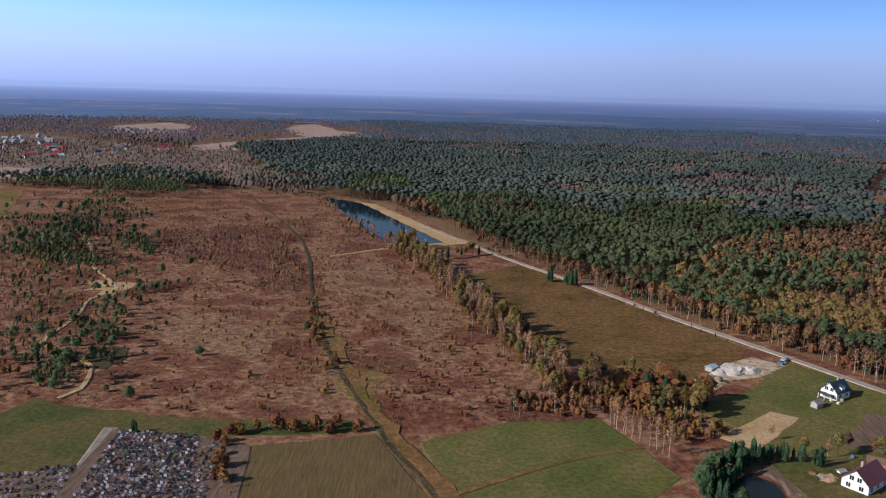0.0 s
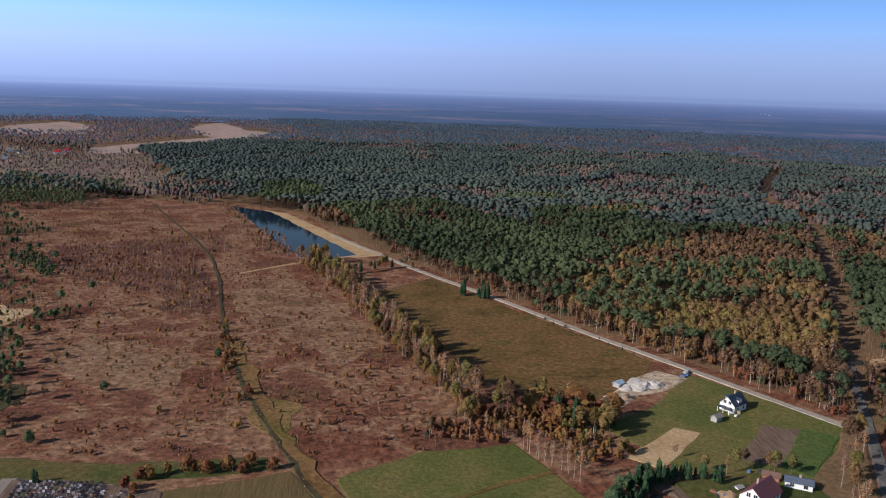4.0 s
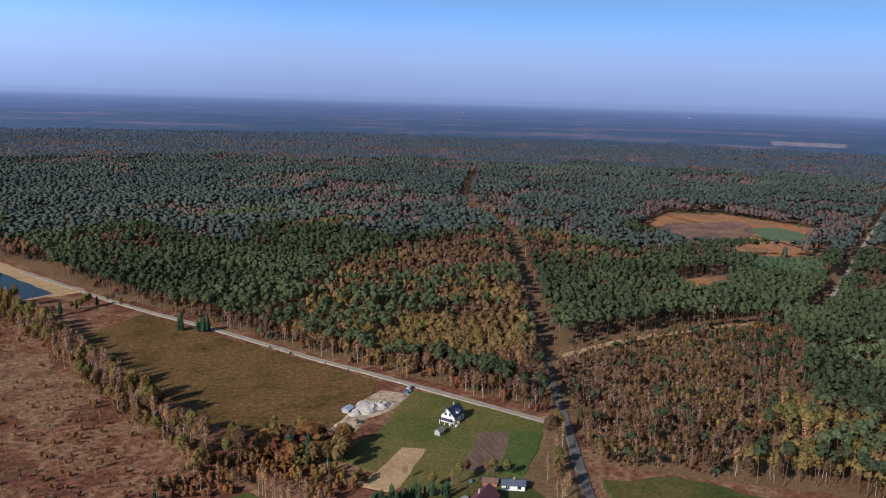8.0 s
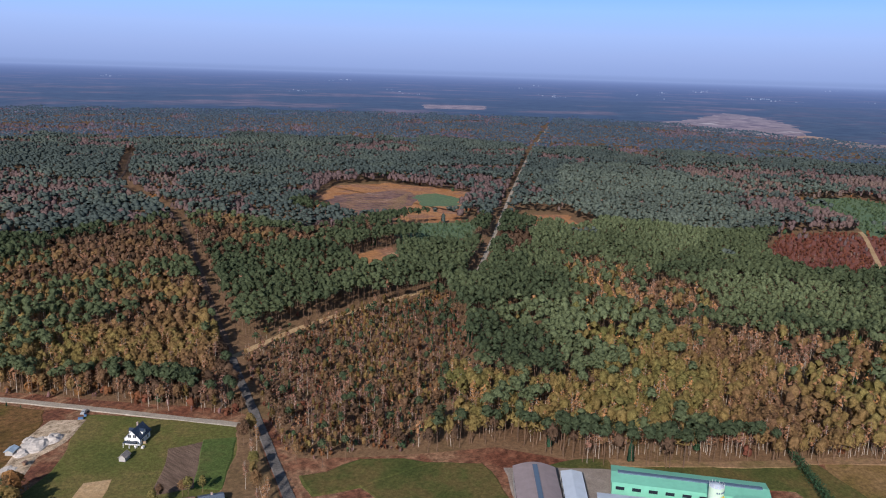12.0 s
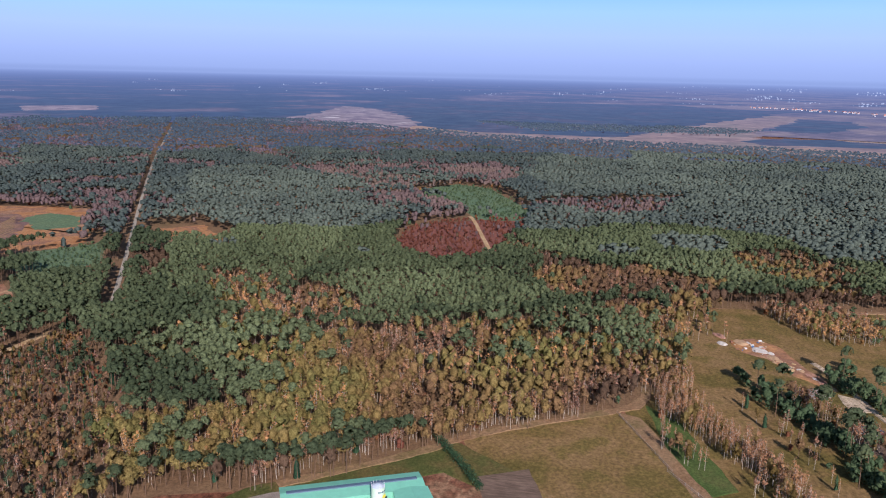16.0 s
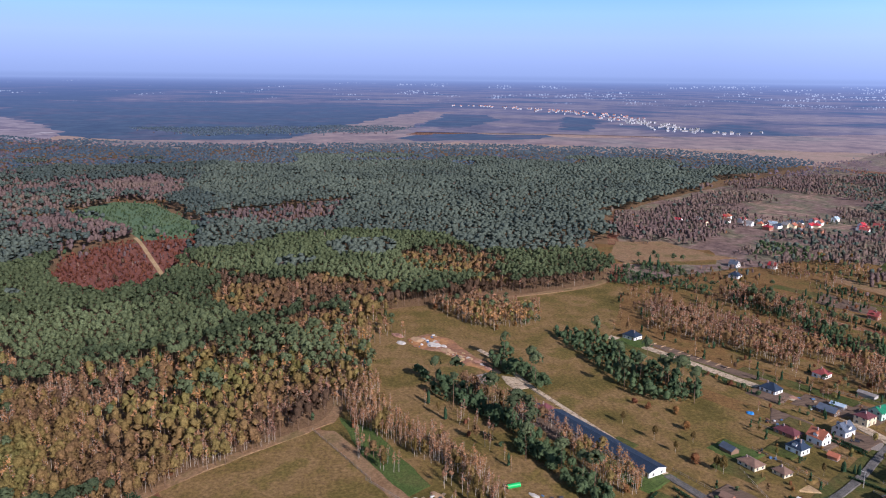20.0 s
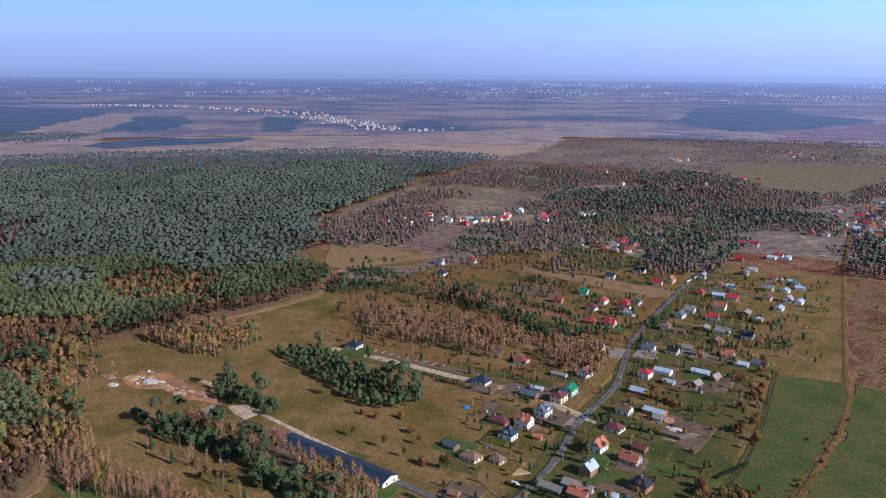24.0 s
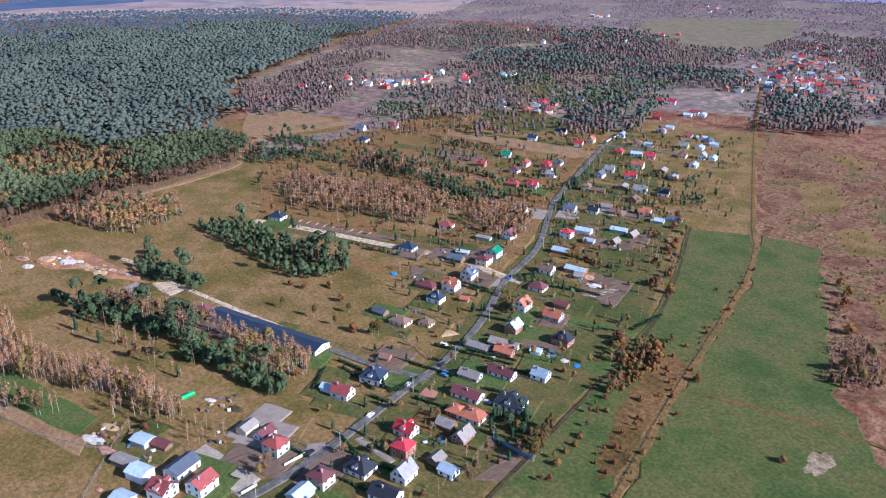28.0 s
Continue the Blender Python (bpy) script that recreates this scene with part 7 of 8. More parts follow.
house(464, -614, 8, 10, 4.0, 2.4, T, "pink", "brown", "hip")
house(425, -584, 8, 10, 4.0, 3.0, T, "pink", "scarlet")
house(439, -582, 8, 12, 3.2, 1.8, T, "white", "pale blue", chimney=False, name="barn")
house(639, -408, 9, 11, 3.6, 3.4, T, "white", "navy", "hip")
house(680, -432, 9, 10, 4.0, 3.4, T, "white", "slate")
house(667, -466, 8, 9, 4.0, 3.4, T, "white", "scarlet")
house(878, -421, 12, 14, 3.6, 3.0, T, "cream", "orange", "hip")


def hamlet(spots, n, group, reds=0.5, spread=35.0, seed=1):
    """A loose group of small houses round given places."""
    r = random.Random(seed)
    for i in range(n):
        cx, cy = spots[i % len(spots)]
        house(cx + r.gauss(0, spread), cy + r.gauss(0, spread), r.uniform(8, 10), r.uniform(9, 13), r.uniform(3.4, 5.2), r.uniform(2.4, 3.6), T + r.choice((0, 90)) + r.uniform(-10, 10),
              r.choice(("white", "white", "cream", "white", "brick")), r.choice(("scarlet", "orange", "red")) if r.random() < reds else r.choice(("slate", "grey", "navy", "brown", "pale blue")),
              r.choice(("gable", "gable", "hip")), windows=False, group=group)


hamlet([(916, -517), (915, -571), (878, -585), (888, -615), (842, -606), (860, -639), (833, -648), (854, -695), (823, -706), (837, -767)], 34, "houses of the hamlet by the forest", 0.6, 17, 3)
# the far end of the street
house(413, -551, 8.2, 12.0, 4.4, 3.5, T-6, "white", "orange")
house(355, -473, 8.6, 10.0, 3.5, 2.8, T+80, "brick", "brown")
house(453, -619, 8.7, 10.5, 3.0, 1.6, T-6, "white", "pale blue", chimney=False, windows=False, name="shed")
house(454, -575, 8.1, 9.1, 3.7, 2.9, T+84, "brick", "scarlet", "hip")
house(479, -673, 8.5, 9.3, 4.1, 3.0, T-2, "white", "grey", "hip")
house(485, -695, 8.9, 9.0, 3.0, 1.6, T-2, "white", "pale blue", chimney=False, windows=False, name="shed")
house(451, -679, 8.9, 9.7, 3.6, 2.9, T-2, "white", "red")
house(438, -684, 8.8, 11.5, 3.0, 1.6, T-2, "white", "pale blue", chimney=False, windows=False, name="shed")
house(427, -680, 8.9, 11.8, 3.0, 1.6, T+84, "grey", "slate", chimney=False, windows=False, name="shed")
house(415, -671, 7.6, 10.4, 3.0, 1.6, T-2, "white", "pale blue", chimney=False, windows=False, name="shed")
house(429, -641, 8.9, 10.1, 3.8, 3.4, T-6, "lime", "grey")
house(417, -650, 8.4, 10.4, 3.0, 1.6, T+80, "white", "pale blue", chimney=False, windows=False, name="shed")
house(409, -612, 7.7, 10.2, 4.2, 2.8, T+84, "cream", "maroon")
house(395, -622, 7.4, 10.0, 4.5, 3.5, T+80, "white", "grey")
house(387, -627, 7.0, 12.2, 3.0, 1.6, T+80, "white", "pale blue", chimney=False, windows=False, name="shed")
house(384, -593, 7.8, 12.4, 3.0, 1.6, T+84, "white", "pale blue", chimney=False, windows=False, name="shed")
house(522, -721, 7.1, 9.7, 4.5, 2.8, T-2, "brick", "scarlet")
house(562, -803, 7.7, 10.4, 4.0, 3.4, T-6, "white", "scarlet")
house(575, -796, 8.5, 12.2, 4.4, 2.6, T-6, "white", "scarlet", "hip")
house(508, -771, 7.7, 11.4, 4.5, 2.9, T-6, "white", "red")
house(510, -762, 8.4, 10.2, 3.0, 1.6, T-6, "white", "pale blue", chimney=False, windows=False, name="shed")
house(500, -776, 8.3, 11.9, 3.0, 1.6, T+80, "white", "pale blue", chimney=False, windows=False, name="shed")
house(463, -501, 9.0, 9.6, 3.5, 3.6, T+84, "white", "slate", "hip")
house(479, -476, 7.5, 11.4, 4.4, 3.1, T+84, "white", "red", "hip")
house(443, -426, 7.1, 12.7, 3.4, 3.1, T-2, "brick", "red", "hip")
house(358, -444, 9.0, 11.3, 3.0, 1.6, T-2, "grey", "old grey", chimney=False, windows=False, name="shed")
house(308, -461, 8.3, 12.2, 3.0, 1.6, T-6, "grey", "slate", chimney=False, windows=False, name="shed")
house(314, -449, 7.3, 10.5, 3.0, 1.6, T-6, "grey", "pale blue", chimney=False, windows=False, name="shed")
house(382, -493, 8.7, 10.2, 3.0, 1.6, T+84, "wood", "old grey", chimney=False, windows=False, name="shed")
house(494, -627, 8.8, 11.5, 3.6, 3.1, T+84, "white", "grey")
house(644, -730, 8.5, 10.9, 3.7, 3.0, T-2, "white", "slate", "hip")
house(388, -469, 7.8, 13.0, 3.0, 1.6, T-2, "wood", "brown", chimney=False, windows=False, name="shed")
house(391, -557, 8.3, 11.0, 3.0, 1.6, T+80, "wood", "old grey", chimney=False, windows=False, name="shed")
house(373, -548, 7.4, 11.0, 3.0, 1.6, T+80, "grey", "grey", chimney=False, windows=False, name="shed")
house(367, -496, 7.1, 12.2, 3.8, 3.2, T-6, "white", "grey")
hamlet([(1114, -1203), (926, -1083), (969, -1166)], 14, "houses among the far woods", 0.3, 30, 5)
hamlet([(576, -1056), (654, -1238), (645, -1371), (504, -1004), (496, -1093), (600, -1150)], 60, "houses of the far village", 0.65, 42, 6)
hamlet([(1279, -1509), (1231, -1872), (1133, -1872)], 10, "scattered far farmhouses", 0.2, 35, 7)
hamlet([(-640, 1210), (-560, 1330), (-720, 1290)], 26, "houses of the village beyond the heath", 0.5, 55, 8)

hamlet([(665, -643), (642, -648), (641, -676), (606, -654)], 16, "houses behind the garden strips", 0.4, 14, 9)
hamlet([(1017, -1097), (942, -1046), (949, -1099), (974, -1158)], 22, "white houses before the far field", 0.25, 24, 12)
hamlet([(1305, -1927), (1182, -1822), (1148, -1871), (982, -1342)], 12, "farmhouses at the far field", 0.3, 22, 14)
hamlet([(618, -1180), (636, -1304), (624, -1376), (548, -1067), (555, -1178), (496, -1139), (534, -1013), (475, -1061)], 46, "houses of the far village", 0.6, 30, 15)
hamlet([(560, -1040), (480, -990), (600, -1180), (440, -980)], 30, "houses of the far village", 0.6, 34, 10)

# ---- industrial halls below the forest edge ----
M_MINT = plain("mint_sheet_metal", (0.20, 0.50, 0.36), 0.4, vary=0.12, scale=0.3)
M_SHEET = plain("pale_sheet_metal", (0.52, 0.58, 0.66), 0.4, vary=0.10, scale=0.3)
M_MAUVE = plain("mauve_roofing", (0.27, 0.22, 0.22), 0.7, vary=0.15, scale=0.3)
M_SKYLIGHT = plain("skylight_sheet", (0.10, 0.14, 0.20), 0.2, vary=0.1)


def hall(x, y, w, l, h, rise, turn, wall, roof, label, arched=False, strip=True):
    """A factory hall, its ridge along its own x axis, with a skylight along the ridge."""
    for k in range(-3, 4):
        HOUSE_SPOTS.append((x + math.cos(radians(turn)) * l * k / 7, y + math.sin(radians(turn)) * l * k / 7, w * 0.5 + 3))
    root = new("factory_hall")
    root.matrix_basis = pose(x, y, 0, 0, 0, turn)
    tagged(root, label, "hall", "halls of the works")
    n = 10 if arched else 2
    prof = [(-w / 2 + w * i / n, h + rise * (math.sin(math.pi * i / n) if arched else 1 - abs(2 * i / n - 1))) for i in range(n + 1)]
    v = [(s * l / 2, yy, zz) for s in (-1, 1) for yy, zz in [(-w / 2, 0)] + prof + [(w / 2, 0)]]
    k = n + 3
    part("wall", v, [tuple(range(k))[::-1], tuple(range(k, 2 * k)), (0, 1, k + 1, k), (k - 1, 2 * k - 1, 2 * k - 2, k - 2)], wall, root)
    rv, rf = [], []
    for i, (yy, zz) in enumerate(prof):
        for s in (-1, 1):
            rv += [(s * (l / 2 + 0.4), yy * 1.03, zz + 0.02), (s * (l / 2 + 0.4), yy * 1.03, zz + 0.22)]
    for i in range(n):
        a, b = 4 * i, 4 * i + 4
        rf += [(a + 1, a + 3, b + 3, b + 1), (a, b, b + 2, a + 2), (a, a + 1, b + 1, b), (a + 2, b + 2, b + 3, a + 3)]
    rf += [(0, 2, 3, 1), (4 * n, 4 * n + 1, 4 * n + 3, 4 * n + 2)]
    part("roof", rv, rf, roof, root)
    if strip:
        place("skylight", box_data("skylight", -l / 2 + 2, -0.9, h + rise - 0.1, l / 2 - 2, 0.9, h + rise + 0.55, M_SKYLIGHT), root, Matrix())
    for i in range(int(l / 6)):
        for s in (-1, 1):
            place("window", box_data("window", -1.6, -0.06, h * 0.55, 1.6, 0.06, h * 0.55 + 1.3, m_pane), root, pose(-l / 2 + 3 + 6 * i, s * w / 2, 0))
    return root


hall(223, 136, 16, 34, 5.0, 2.0, 38, WALLS["grey"], M_MAUVE, "grey hall with a low arched mauve roof", arched=True)
hall(234, 127, 8, 26, 4.0, 0.8, 36, WALLS["white"], M_SHEET, "narrow hall with a pale blue sheet roof", strip=False)
hall(264, 96, 13, 56, 6.0, 1.0, -62, M_MINT, M_MINT, "long mint green factory hall with a skylight")
hall(262, 70, 14, 16, 6.0, 0.8, 28, M_MINT, M_MINT, "mint green wing of the factory hall", strip=False)
hall(245, 96, 9, 48, 4.5, 0.6, -60, M_SHEET, M_SHEET, "low pale sheet metal annex beside the green hall", strip=False)


def cylinder(name, r, z0, z1, mat, parent, sides=20, m=None, top=None):
    v = [(rr * math.cos(math.tau * i / sides), rr * math.sin(math.tau * i / sides), z) for rr, z in ((r, z0), (top if top is not None else r, z1)) for i in range(sides)]
    f = [(i, (i + 1) % sides, sides + (i + 1) % sides, sides + i) for i in range(sides)] + [tuple(range(sides))[::-1], tuple(range(sides, 2 * sides))]
    ob = part(name, v, f, mat, parent)
    if m is not None:
        ob.matrix_basis = m
    return ob


silo = new("silo")
silo.matrix_basis = pose(259, 84, 0)
tagged(silo, "round pale green silo with a railing and yellow sign", "silo")
M_SILO = plain("silo_paint", (0.52, 0.66, 0.50), 0.5, vary=0.1)
cylinder("tank", 2.7, 0, 11.5, M_SILO, silo, 28)
cylinder("cap", 2.7, 11.5, 12.3, M_SHEET, silo, 28, top=0.8)
for i in range(12):
    cylinder("railing_post", 0.05, 11.5, 12.7, M_FRAME, silo, 6, pose(2.6 * math.cos(math.tau * i / 12), 2.6 * math.sin(math.tau * i / 12), 0))
for i in range(8):
    an = radians(205 + i * 16)
    place("vent_panel", box_data("vent_panel", -0.25, -0.05, 9.6, 0.25, 0.05, 10.2, M_SKYLIGHT), silo, pose(2.72 * math.cos(an), 2.72 * math.sin(an), 0, 0, 0, math.degrees(an) + 90))
place("sign", box_data("sign", -1.0, -0.06, 7.2, 1.0, 0.06, 8.4, plain("sign_yellow", (0.75, 0.62, 0.05), 0.5)), silo, pose(2.75 * math.cos(radians(255)), 2.75 * math.sin(radians(255)), 0, 0, 0, 345))

# ---- cemetery ----
region("cemetery_path", [(-108, 239), (-104, 239), (-98, 190), (-102, 190)], M_PAVING, "pinkish paved path along the graves", z=0.15, ragged=0.1)
region("cemetery_path", [(-77, 234), (-74, 234), (-62, 190), (-65, 190)], M_PAVING, "pinkish paved path between the graves", z=0.15, ragged=0.1)
region("cemetery_ground", [(-105, 238), (-76, 234), (-58, 228), (-52, 180), (-128, 178), (-125, 206), (-104, 211)], M_SOIL, "trodden brown ground of the cemetery", z=0.12, ragged=0.3)
m_grave, nt_g, b_g = blank("grave_stone")
g_geo = nt_g.nodes.new("ShaderNodeNewGeometry")
g_ramp = ramp_node(nt_g, [(0.0, (0.018, 0.018, 0.025)), (0.36, (0.060, 0.056, 0.070)), (0.56, (0.15, 0.135, 0.16)), (0.72, (0.32, 0.30, 0.33)), (0.84, (0.52, 0.51, 0.56)), (0.91, (0.30, 0.17, 0.13)), (0.95, (0.08, 0.13, 0.05))])
g_ramp.color_ramp.interpolation = "CONSTANT"
nt_g.links.new(g_geo.outputs["Random Per Island"], g_ramp.inputs[0])
nt_g.links.new(g_ramp.outputs[0], b_g.inputs["Base Color"])
b_g.inputs["Roughness"].default_value = 0.35


def graves(label, rows_list):
    """Graves: a slab, a headstone and a few wreaths and lanterns each."""
    v, f = [], []

    def block(cx, cy, z0, sx, sy, sz, an):
        k = len(v)
        c, s = math.cos(an), math.sin(an)
        for z in (z0, z0 + sz):
            for px, py in ((-sx, -sy), (sx, -sy), (sx, sy), (-sx, sy)):
                v.append((cx + (px * c - py * s) / 2, cy + (px * s + py * c) / 2, z))
        f.extend([tuple(k + i for i in q) for q in ((4, 5, 6, 7), (0, 1, 5, 4), (1, 2, 6, 5), (2, 3, 7, 6), (3, 0, 4, 7))])

    for x, y, an in rows_list:
        c, s = math.cos(an), math.sin(an)
        block(x, y, 0.1, 0.95, 1.9, rng.uniform(0.3, 0.5), an)
        block(x - s * 0.9, y + c * 0.9, 0.1, rng.uniform(0.6, 1.0), 0.16, rng.uniform(0.8, 1.35), an)
        for _ in range(2):
            px, py = rng.uniform(-0.3, 0.3), rng.uniform(-0.7, 0.4)
            block(x + px * c - py * s, y + px * s + py * c, 0.45, 0.3, 0.3, 0.3, an)
    tagged(mesh_object("graves", v, f, m_grave), label, "graves", kind="stuff")


an0 = math.atan2(4, -30) + math.pi
spots = []
for i in range(-2, 24):
    for k in range(24):
        gx, gy = -103.5 + i * 1.45 + k * 0.22 + rng.normal() * 0.12, 236 - k * 2.1 - i * 0.14 + rng.normal() * 0.2
        t_edge = (238 - gy) / 48
        if -103.5 + 5.0 * t_edge < gx < -77 + 11.0 * t_edge and not (8 < i < 10 and 9 < k < 12) and rng.random() < 0.94:
            spots.append((gx, gy, an0 + rng.normal() * 0.05))
graves("crowded graves of dark and pale polished stone", spots)
spots = [(-72 + i * 1.7 + k * 0.27 + rng.normal() * 0.3, 228 - k * 2.3 + rng.normal() * 0.4, an0 + rng.normal() * 0.2) for i in range(4) for k in range(16) if rng.random() < 0.8]
graves("looser graves of pale stone in bare earth", spots)
spots = [(-124 + i * 1.5 + k * 0.55, 203.5 - k * 4.4 + i * 0.33 + d, an0 + 0.2) for k in range(5) for i in range(14) for d in (0,) if rng.random() < 0.95]
spots += [(-114 + i * 1.5, 209 + i * 0.3, an0 + 0.2) for i in range(7)]
graves("straight rows of new dark granite graves", spots)

# ---- cars ----
m_glass_dark = m_pane
M_TYRE = plain("tyre_rubber", (0.02, 0.02, 0.022), 0.8)
CAR_PAINT = {n: plain("car_paint_" + n, c, 0.25, vary=0.03) for n, c in {"white": (0.75, 0.75, 0.75), "blue": (0.08, 0.16, 0.36), "silver": (0.42, 0.44, 0.46), "dark": (0.03, 0.03, 0.04), "red": (0.35, 0.03, 0.03)}.items()}


def car(x, y, turn, paint="silver", van=False):
    root = new("van" if van else "car")
    root.matrix_basis = pose(x, y, 0.24, 0, 0, turn)
    tagged(root, f"parked {paint} {'delivery van' if van else 'passenger car'} beside the street", "car")
    top = 1.95 if van else 1.45
    prof = [(-2.1, 0.35), (-2.15, 0.8), (-1.2, 0.95), (-0.6 if not van else -1.0, top), (1.2 if not van else 2.1, top), (1.8 if not van else 2.2, 1.0), (2.15, 0.9), (2.15, 0.35)]
    v = [(px, s * (0.86 if z < 1.1 else 0.7), z) for s in (-1, 1) for px, z in prof]
    k = len(prof)
    part("body", v, [tuple(range(k)), tuple(range(k, 2 * k))[::-1]] + [(i, k + i, k + (i + 1) % k, (i + 1) % k) for i in range(k)], CAR_PAINT[paint], root)
    place("windscreen", box_data("windscreen", -1.05, -0.68, 1.0, -0.95, 0.68, top - 0.08, m_glass_dark), root, Matrix())
    for s in (-1, 1):
        place("side_window", box_data("side_window", -0.7, -0.03, 1.02, 1.2, 0.03, top - 0.12, m_glass_dark), root, pose(0, s * 0.78, 0))
        for wx in (-1.35, 1.35):
            cylinder("wheel", 0.33, -0.12, 0.12, M_TYRE, root, 14, pose(wx, s * 0.8, 0.12, 90))
    return root


for cx, cy, ct, cp in ((216, -197, 20, "silver"), (246, -196, 20, "blue"), (248, -198, 20, "blue"), (316, -279, 70, "dark"), (309, -296, 30, "blue"), (254, -201, 110, "dark"), (262, -239, 25, "dark"), (150, 327, 40, "silver"), (233, -116, 110, "dark"), (250, -178, 110, "silver"), (240, -150, 110, "white")):
    car(cx, cy, ct, cp)
car(268, -214, 25, "white", van=True)

# ---- poles along the street ----
M_POLE = plain("concrete_pole", (0.40, 0.38, 0.35), 0.9)
pole_line = smooth_line(MAIN_ROAD, 42)
for i, q in enumerate(pole_line[1:-2]):
    d = (pole_line[i + 2] - q).normalized()
    root = new("utility_pole")
    root.matrix_basis = pose(q.x + d.y * 4.2, q.y - d.x * 4.2, 0, 0, 0, math.degrees(math.atan2(d.y, d.x)))
    tagged(root, "grey concrete utility pole beside the village street", "pole", "poles along the street")
    cylinder("shaft", 0.16, 0, 8.5, M_POLE, root, 8, top=0.1)
    place("crossarm", box_data("crossarm", -0.06, -0.9, 7.9, 0.06, 0.9, 8.05, M_POLE), root, Matrix())
    place("lamp_head", box_data("lamp_head", -0.12, 0.9, 8.0, 0.12, 1.7, 8.12, M_FRAME), root, Matrix())


# ---- heaps, timber, junk ----
M_RUBBLE = plain("pale_rubble", (0.52, 0.47, 0.42), 0.95, vary=0.35, scale=0.8, bump=0.8)
M_TIMBER = plain("stacked_timber", (0.42, 0.27, 0.15), 0.85, vary=0.35, scale=1.5)
M_BRICKS = plain("stacked_bricks", (0.38, 0.20, 0.14), 0.9, vary=0.4, scale=2.0)
M_TARP = plain("blue_tarpaulin", (0.04, 0.22, 0.55), 0.4, vary=0.15, scale=2.0)
M_GREEN = plain("bright_green_paint", (0.02, 0.45, 0.10), 0.4)


def heap(name, x, y, rx, ry, h, mat, label, turn=0.0, category="heap"):
    """A lumpy heap on the ground."""
    bm = bmesh.new()
    bmesh.ops.create_icosphere(bm, subdivisions=3, radius=1.0)
    for vv in bm.verts:
        n = noise.noise(vv.co * 1.8 + Vector((x, y, 0))) * 0.45 + noise.noise(vv.co * 5 + Vector((x, y, 0))) * 0.2
        vv.co = Vector((vv.co.x * rx * (1 + n * 0.5), vv.co.y * ry * (1 + n * 0.5), max(vv.co.z, -0.05) ** 1 * h * (0.8 + n) if vv.co.z > 0 else -0.1))
    me = bpy.data.meshes.new(name)
    bm.to_mesh(me)
    bm.free()
    me.materials.append(mat)
    ob = new(name, me)
    ob.matrix_basis = pose(x, y, 0.1, 0, 0, turn)
    return tagged(ob, label, category)


region("rubble_ground", [(94, 290), (104, 300), (120, 318), (136, 330), (147, 321), (132, 307), (118, 302), (104, 288)], M_PALE, "pale levelled rubble on the building plot", z=0.2, ragged=1.5)
for hx, hy, ra, rb, hh in ((122, 311, 7, 5, 3.2), (129, 312, 5, 4, 2.6), (116, 309, 5, 3, 1.8), (106, 299, 4, 3, 1.0), (122, 318, 3, 2, 1.6), (100, 293, 3, 2, 0.7)):
    heap("spoil_mound", hx, hy, ra, rb, hh, M_RUBBLE, "pale heap of broken concrete rubble", 40)
for hx, hy, ra, rb, hh, mt, nm, lb in ((524, -72, 6, 3, 1.5, M_BRICKS, "debris_mound", "reddish heap of building rubble"), (512, -84, 7, 4, 1.8, M_TIMBER, "timber_mound", "heap of tan timber and boards"),
                                       (500, -94, 6, 4, 1.4, M_RUBBLE, "spoil_mound", "pale heap of stone on the site"), (486, -100, 7, 3, 1.6, M_TIMBER, "timber_mound", "heap of sawn timber beside the lane"),
                                       (470, -104, 6, 4, 1.2, M_SAND, "sand_mound", "yellow heap of sand"), (508, -72, 4, 3, 1.2, M_RUBBLE, "spoil_mound", "pale heap of stone on the site"),
                                       (117, 218, 4, 3, 1.2, M_TIMBER, "log_heap", "heap of split firewood in the farmyard"), (358, -246, 2.4, 2, 1.3, M_TARP, "tarpaulin", "blue tarpaulin over a heap"),
                                       (228, -250, 2.5, 2, 0.9, M_TARP, "junk_heap", "heap of blue plastic and scrap"), (220, -252, 2.5, 2, 0.8, M_RUBBLE, "junk_heap", "heap of pale scrap"), (213, -253, 2.2, 1.5, 0.7, M_TARP, "junk_heap", "heap of blue plastic and scrap"),
                                       (270, -330, 5, 3, 1.4, M_RUBBLE, "spoil_mound", "pale heap of demolition rubble"), (280, -336, 4, 4, 2.0, M_BRICKS, "spoil_mound", "reddish heap of demolition rubble"), (302, -58, 5, 2, 1.0, M_TIMBER, "timber_mound", "heap of boards in the yard"),
                                       (297, -50, 6, 2.5, 1.0, M_RUBBLE, "junk_heap", "heap of pale scrap"), (286, -52, 5, 2.5, 1.0, M_BRICKS, "junk_heap", "heap of reddish scrap"), (295, -100, 3, 1.5, 0.8, M_RUBBLE, "stone_mound", "heap of white stones"),
                                       (281, -106, 4, 2, 1.2, M_DITCH, "junk_heap", "dark heap of farm scrap"), (263, -42, 1.5, 1, 1.2, M_BRICKS, "junk_heap", "small red heap in the field"), (372, -284, 5, 2, 1.0, M_BRICKS, "junk_heap", "heap of reddish scrap")):
    heap(nm, hx, hy, ra, rb, hh, mt, lb, 28)
for k in range(7):
    heap("stone_row", 262 - k * 0.6 + (k % 2), -318 - k * 3.0, 5.0, 0.9, 0.5, M_GRAVEL, "low row of pale building stones", 28 + k)
for k in range(9):
    heap("timber_stack", 476 - k * 6.5, -246 - k * 3.2, 3.6, 0.8, 0.7, M_TIMBER, "low stack of tan building material by the road", 118)
